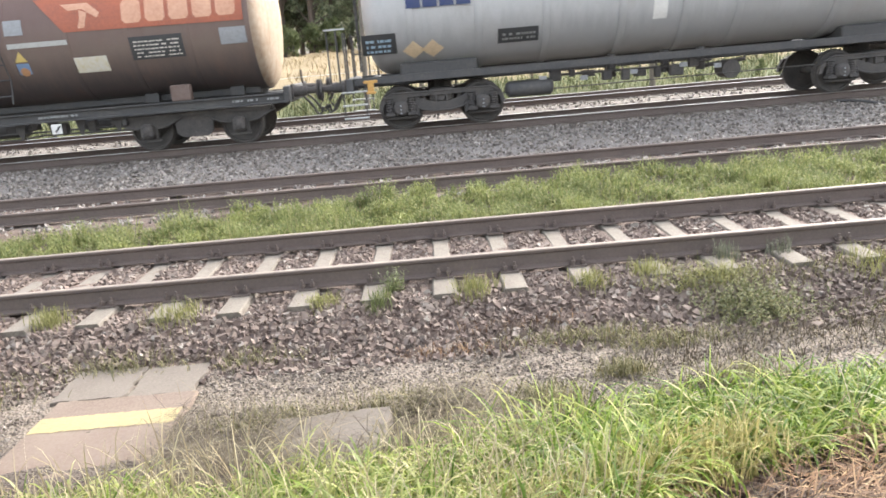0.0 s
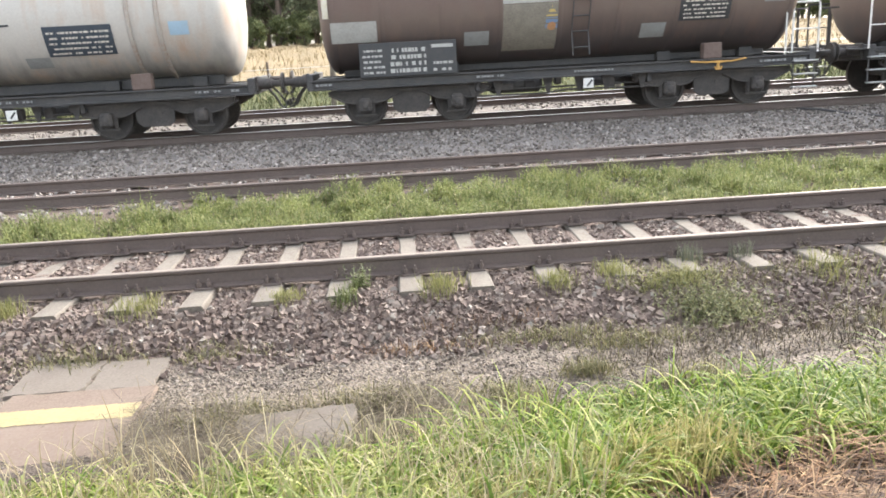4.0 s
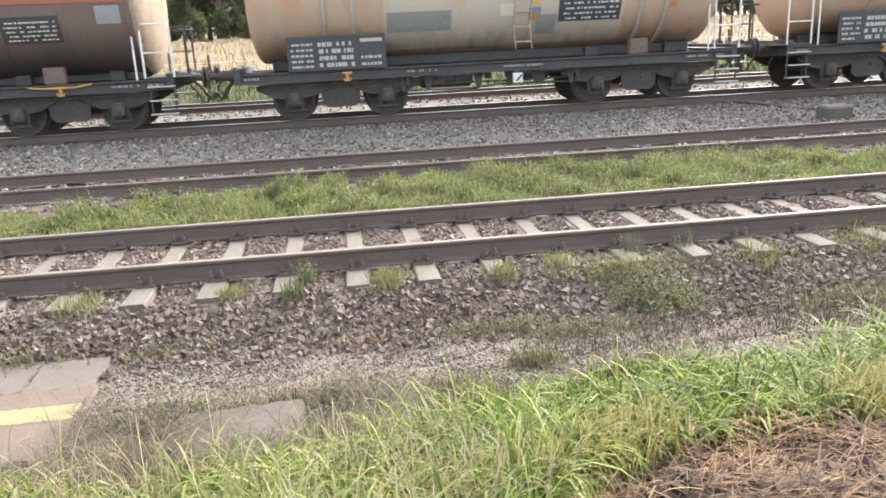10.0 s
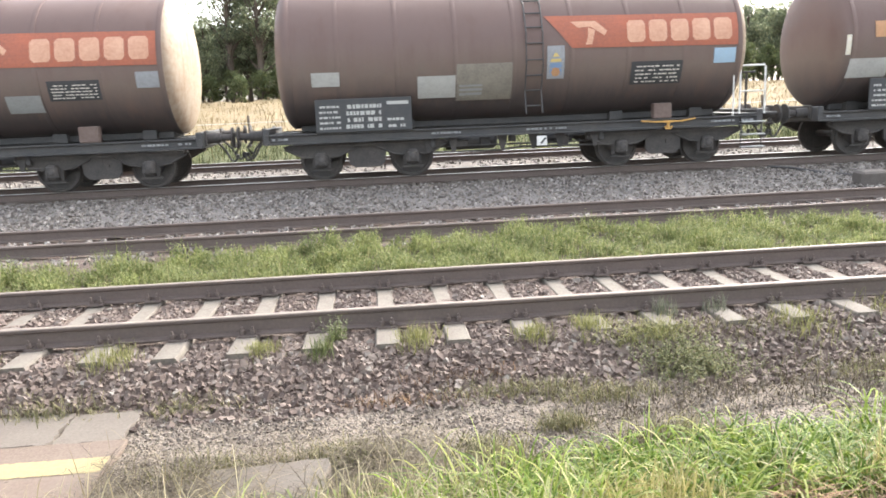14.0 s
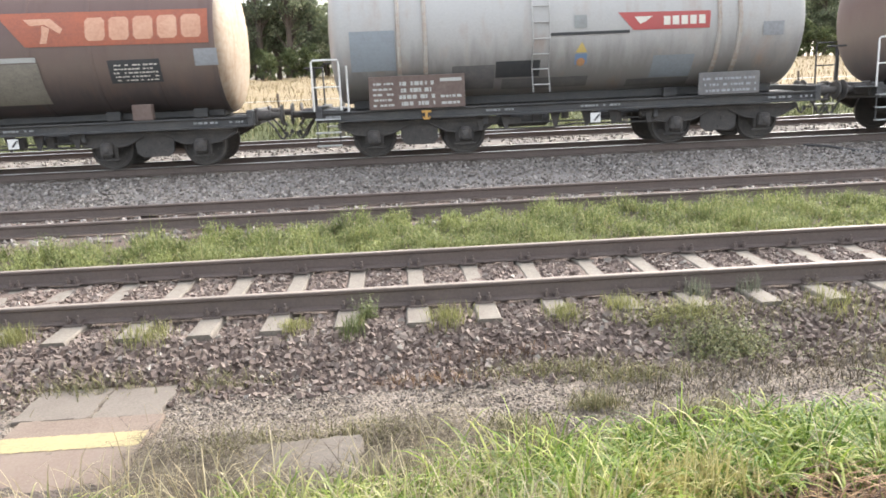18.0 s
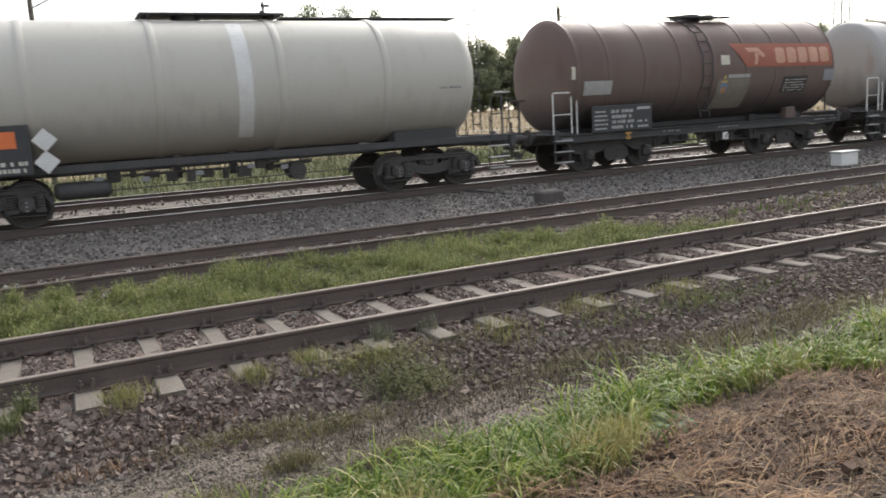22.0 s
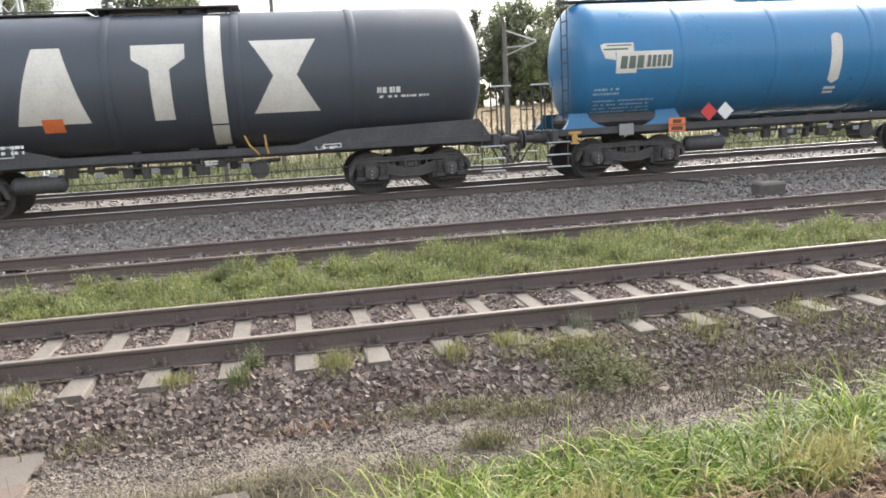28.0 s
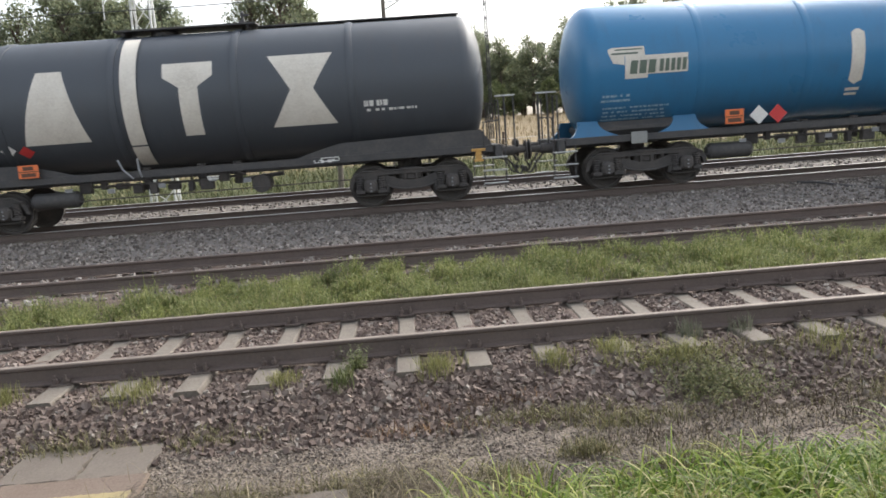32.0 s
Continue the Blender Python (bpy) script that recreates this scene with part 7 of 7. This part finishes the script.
# ---- masts and wires ----
def lattice_mast(x, y, h, wide=0.42, top=0.26, arm=True, label="pale steel lattice catenary mast beyond the tracks"):
    mast = tagged(new("lattice_mast"), label, "catenary mast")
    mast.matrix_basis = pose(x, y, float(land(x, y)) - 0.05)
    corner = lambda i, z: Vector((((1, 1, -1, -1)[i]) * (wide + (top - wide) * z / h), ((1, -1, -1, 1)[i]) * (wide + (top - wide) * z / h) * 0.7, z))
    part("footing", Geo().box((0, 0, -0.16), (wide * 2.4, wide * 1.8, 0.3), bev=0.05), M["concrete"], mast)
    for i in range(4):
        part("leg", Geo().cyl(corner(i, 0), corner(i, h), 0.045, 0.04, 6), M["galv_pale"], mast)
    n = int(h / 0.75)
    for j in range(n):
        for i in range(4):
            a, b = (corner(i, h * j / n), corner((i + 1) % 4, h * (j + 1) / n)) if (i + j) % 2 else (corner((i + 1) % 4, h * j / n), corner(i, h * (j + 1) / n))
            part("brace", Geo().cyl(a, b, 0.022 if arm else 0.014, n=5), M["galv_pale"], mast)
    if arm:
        part("arm", Geo().tube([(0, 0, h - 1.9), (0, -3.6, h - 1.4)], 0.035).tube([(0, 0, h - 0.7), (0, -3.6, h - 1.3)], 0.02).tube([(0, -3.6, h - 1.4), (0.0, -3.7, 5.95)], 0.02), M["galv_pale"], mast)
        part("insulator", Geo().rev([(0.03 * i, 0.05 if i % 2 else 0.09) for i in range(10)], 'y', 10, (0, -0.75, h - 1.8)), M["insulator"], mast)
    return mast


def pole(x, y, h, label, arm=True, lean=0.0):
    p = tagged(new("line_pole"), label, "pole")
    p.matrix_basis = pose(x, y, float(land(x, y)) - 0.1, 0, lean, 0)
    part("shaft", Geo().cyl((0, 0, 0), (0, 0, h), 0.11, 0.075, 12), M["concrete"], p)
    if arm:
        part("arm", Geo().tube([(0, 0, h - 0.3), (0.95, -0.7, h - 0.75)], 0.03).tube([(0, 0, h - 1.2), (0.95, -0.7, h - 0.8)], 0.025).tube([(0, 0, h - 0.9), (0.7, -0.4, h - 0.9)], 0.02), M["galv"], p)
        part("insulator", Geo().rev([(0.03 * i, 0.03 if i % 2 else 0.06) for i in range(8)], 'z', 10, (0, 0, h - 0.05)), M["insulator"], p)
    return p


M["galv_pale"] = worn("pale_painted_steel", (0.62, 0.63, 0.62), (0.35, 0.33, 0.3), 0.35, 3.0, 20.0, 0.6)
M["insulator"] = worn("brown_insulator", (0.16, 0.08, 0.05), (0.08, 0.05, 0.04), 0.3, 5.0, 20.0, 0.3)
lattice_mast(-3.12, 5.78, 7.5, 0.36, 0.12, False, "white lattice mast beside the blue sign box")
lattice_mast(-7.65, 29.0, 9.6)
lattice_mast(38.0, 29.0, 9.6)
pole(-1.5, 29.2, 4.6, "thin pale concrete line pole beyond the tracks", True, 2.0)
pole(8.65, 29.0, 5.4, "thin pale concrete line pole with a bracket", True)
pole(20.5, 29.4, 6.5, "pale concrete line pole in the haze", True)
pole(0.5, 33.0, 7.6, "dark line pole whose bracket tops the wagons", True)
wires = tagged(new("catenary"), "thin overhead contact and carrier wires", "overhead wires", kind="structure")
for yy, zz, rr in ((25.3, 5.95, 0.014), (25.3, 7.35, 0.012), (29.0, 8.3, 0.01)):
    g = Geo().tube([(-90 + 12 * i, yy, zz + 0.08 * math.sin(i * 1.7)) for i in range(18)], rr, 5)
    part("wire", g, M["black"], wires)
for i in range(8):
    part("dropper", Geo().cyl((-30 + 9 * i, 25.3, 5.95), (-30 + 9 * i, 25.3, 7.35), 0.006, n=4), M["black"], wires)

# field fence: weathered posts between verge and stubble
fence = tagged(new("field_fence"), "weathered wooden posts and wire along the field", "fence")
for i in range(22):
    part("post", Geo().cyl((0, 0, 0), (0, 0, 1.25), 0.06, 0.05, 7), M["bark"], fence, "", pose(-26 + i * 3.1, 33.6, float(land(-26 + i * 3.1, 33.6)) - 0.1, 0, (i * 37 % 7) - 3, 0))
part("wire", Geo().tube([(-26 + i * 3.1, 33.55, float(land(-26 + i * 3.1, 33.6)) + 0.85) for i in range(22)], 0.008, 4), M["galv"], fence)

# ---- trees ----
def leaf_cloud(centres, radii, per, size):
    """Many small leaf cards round branch ends."""
    n = len(centres) * per
    c = np.repeat(np.asarray(centres), per, 0)
    r = np.repeat(np.asarray(radii), per)
    d = RNG.normal(size=(n, 3))
    d /= np.linalg.norm(d, axis=1)[:, None]
    p = c + d * (r * RNG.random(n) ** 0.5)[:, None] * np.array([1, 1, 0.8])
    R = turns(n)
    s = size * RNG.uniform(0.55, 1.3, n)
    q = np.array([(-1, -0.5, 0), (0.2, -0.6, 0.1), (1, 0.1, 0), (0.1, 0.6, 0.1)])
    v = np.einsum('nij,kj->nki', R, q) * s[:, None, None] + p[:, None]
    f = np.array([(0, 1, 2), (0, 2, 3)])[None] + (np.arange(n) * 4)[:, None, None]
    return v.reshape(-1, 3), f.reshape(-1, 3)


def tree(kind, h, seed, label, size=0.3):
    """A tree at the origin: tapered trunk, limbs, and a crown of leaf cards."""
    r = random.Random(seed)
    t = tagged(new("tree"), label, "tree", "trees behind the field")
    g = Geo()
    cs, rs = [], []
    if kind == "pine":
        g.cyl((0, 0, 0), (0.1, 0, h * 0.95), 0.2, 0.04, 8)
        for i in range(34):
            z = h * (0.4 + 0.58 * i / 33)
            a, reach = r.uniform(0, 6.28), h * 0.16 * (1.15 - i / 33) * r.uniform(0.6, 1.25) + 0.2
            e = (reach * math.cos(a), reach * math.sin(a), z + r.uniform(-0.1, 0.4))
            g.cyl((0, 0, z - 0.2), e, 0.05, 0.015, 5)
            cs += [e, tuple(0.55 * q if k < 2 else q for k, q in enumerate(e))]
            rs += [0.55 + 0.03 * h, 0.5 + 0.03 * h]
    else:
        slim = 0.17 if kind == "poplar" else 0.3
        base = 0.12 if kind != "bush" else 0.02
        g.cyl((0, 0, 0), (0, 0, h * 0.55), 0.022 * h, 0.012 * h, 8)
        g.cyl((0, 0, h * 0.55), (0.1, 0, h * 0.9), 0.012 * h, 0.004 * h, 6)
        for i in range(64 if kind != "bush" else 30):
            f = r.random() ** 0.8
            z0 = h * (base + 0.75 * f * 0.9)
            a = r.uniform(0, 6.28)
            wide = slim * h * (math.sin(math.pi * min(0.97, 0.2 + 0.78 * f)) ** 0.7) * r.uniform(0.45, 1.12)
            e = (wide * math.cos(a), wide * math.sin(a), z0 + h * r.uniform(0.05, 0.22))
            g.cyl((0, 0, z0), e, 0.006 * h, 0.002 * h, 5)
            cs.append(e)
            rs.append(h * r.uniform(0.035, 0.1) + 0.12)
            if wide > 0.12 * h:
                cs.append((e[0] * 0.5, e[1] * 0.5, e[2] - 0.03 * h))
                rs.append(h * 0.05 + 0.1)
    part("trunk", g, M["bark"], t)
    v, f = leaf_cloud(cs, rs, 74, size * 0.66)
    part("crown", np_mesh("crown", v, f, M["leaf_pine"] if kind == "pine" else M["leaf"] if kind != "bush" else M["leaf_light"]), None, t)
    return t


M["leaf_light"] = islands("light_leaves", [(0.0, (0.1, 0.125, 0.055)), (0.6, (0.17, 0.2, 0.085)), (1.0, (0.27, 0.29, 0.13))], 0.7, 3.0, 0.4)
KINDS = [("broad", 11.5, "leafy green broad tree behind the field", 0.2), ("poplar", 13.5, "tall slim green tree behind the field", 0.19), ("pine", 12.5, "dark pine behind the field", 0.17), ("bush", 4.0, "young pale green bush at the wood's edge", 0.14),
         ("broad", 9.5, "rounded leafy tree at the wood's edge", 0.19), ("bush", 2.6, "low pale green bush beside the field", 0.1)]
PROTOS = [tree(k, h, 40 + i, lab, s) for i, (k, h, lab, s) in enumerate(KINDS)]
used = [False] * len(PROTOS)


def plant(i, x, y, s):
    m = pose(x, y, float(land(x, y)) - 0.1, 0, 0, RNG.uniform(0, 360)) @ Matrix.Diagonal((s, s, s * float(RNG.uniform(0.92, 1.08)), 1))
    if not used[i]:
        used[i] = True
        PROTOS[i].matrix_basis = m
        return
    c = copy_thing(PROTOS[i], Matrix())
    c.matrix_basis = m


SKYLINE = [(-120, 17), (-60, 17), (-38, 15.5), (-32, 17), (-28, 18.6), (-22, 17.5), (-19.5, 15), (-18, 11), (-5, 10.5), (2, 11), (4.5, 13), (9, 11.7), (12, 10.3), (16, 10.8), (19, 12), (21, 14), (24, 14.4), (30, 14), (32, 12.5), (39, 12.4), (43, 11.5), (60, 12), (78, 13), (140, 14), (220, 15)]
SKY_X, SKY_Z = [p[0] for p in SKYLINE], [p[1] for p in SKYLINE]
for row, (yy, step, f) in enumerate(((79, 2.7, 0.97), (86, 3.2, 1.02))):
    x = -62.0 + row * 1.7
    while x < 120:
        top = float(np.interp(x, SKY_X, SKY_Z)) - float(land(x, yy))
        i = int(RNG.choice([0, 1, 2, 4], p=[0.4, 0.22, 0.1, 0.28])) if not 3 < x < 10 else 1
        plant(i, x, yy + RNG.uniform(-2.5, 2.5), f * top / KINDS[i][1] * RNG.uniform(0.85, 1.02))
        x += step * RNG.uniform(0.7, 1.35)
for x, y, top in ((-12.3, 78, 17.2), (-11.0, 80, 15.8), (-9.4, 77, 18.2), (-7.9, 79, 16.4), (-29, 76, 18.3), (-25.5, 77, 18.0), (-22.5, 76, 17.3), (5.0, 78, 13.0), (8.3, 77, 11.8)):
    plant(1 if x > -20 else 0, x, y, (top - float(land(x, y))) / (KINDS[1][1] if x > -20 else KINDS[0][1]) * 0.97)
for x in np.arange(-40, 75, 1.7):
    plant(3, x + RNG.uniform(-1, 1), 74 + RNG.uniform(-2, 3), RNG.uniform(0.6, 1.25))
for x in np.arange(-62, 118, 2.3):
    plant(3, x + RNG.uniform(-1, 1), 91 + RNG.uniform(-2, 2), RNG.uniform(1.5, 2.3))
for x in np.arange(-24, 40, 5.5):
    plant(5, x + RNG.uniform(-2, 2), 31.2 + RNG.uniform(-1.2, 2.0), RNG.uniform(0.18, 0.4))


# ---- what moves ----
RUN = [0.08, 6.31, 12.32, 18.54, 24.63, 30.73, 36.88, 42.87, 48.94, 55.13, 61.11, 67.32, 73.31, 79.55, 85.7, 91.95, 98.33, 104.5, 111.0, 117.52, 123.88, 130.66, 137.05, 143.85, 150.32, 157.08,
       163.82, 170.56, 177.4, 184.14, 191.08, 197.98, 204.85]


def run(t):
    """How far the train has gone at t seconds: a smooth curve through the whole seconds."""
    i = min(int(t), 31)
    p1, p2 = RUN[i], RUN[i + 1]
    m1 = (p2 - RUN[i - 1]) / 2 if i else p2 - p1
    m2 = (RUN[i + 2] - p1) / 2 if i < 31 else p2 - p1
    f = t - i
    return p1 + f * (m1 + f * (3 * (p2 - p1) - 2 * m1 - m2 + f * (m1 + m2 - 2 * (p2 - p1))))


def motions():
    for w, u in WAGONS:
        walk(w, [(t, pose(u + run(t), TRAIN_Y, TRAIN_Z)) for t in range(0, 33)])
    turns = []
    for i in range(int(32 * FPS / 2.5) + 1):
        t = min(round(i * 2.5) / FPS, 32.0)
        turns.append((t, math.degrees(run(t) / WHEEL_R)))
    turns.append((32.0, math.degrees(run(32.0) / WHEEL_R)))
    for w, s in WHEELS:
        walk(w, [(t, pose(s, 0, WHEEL_R, 0, a % 360, 0)) for t, a in turns])


motions()
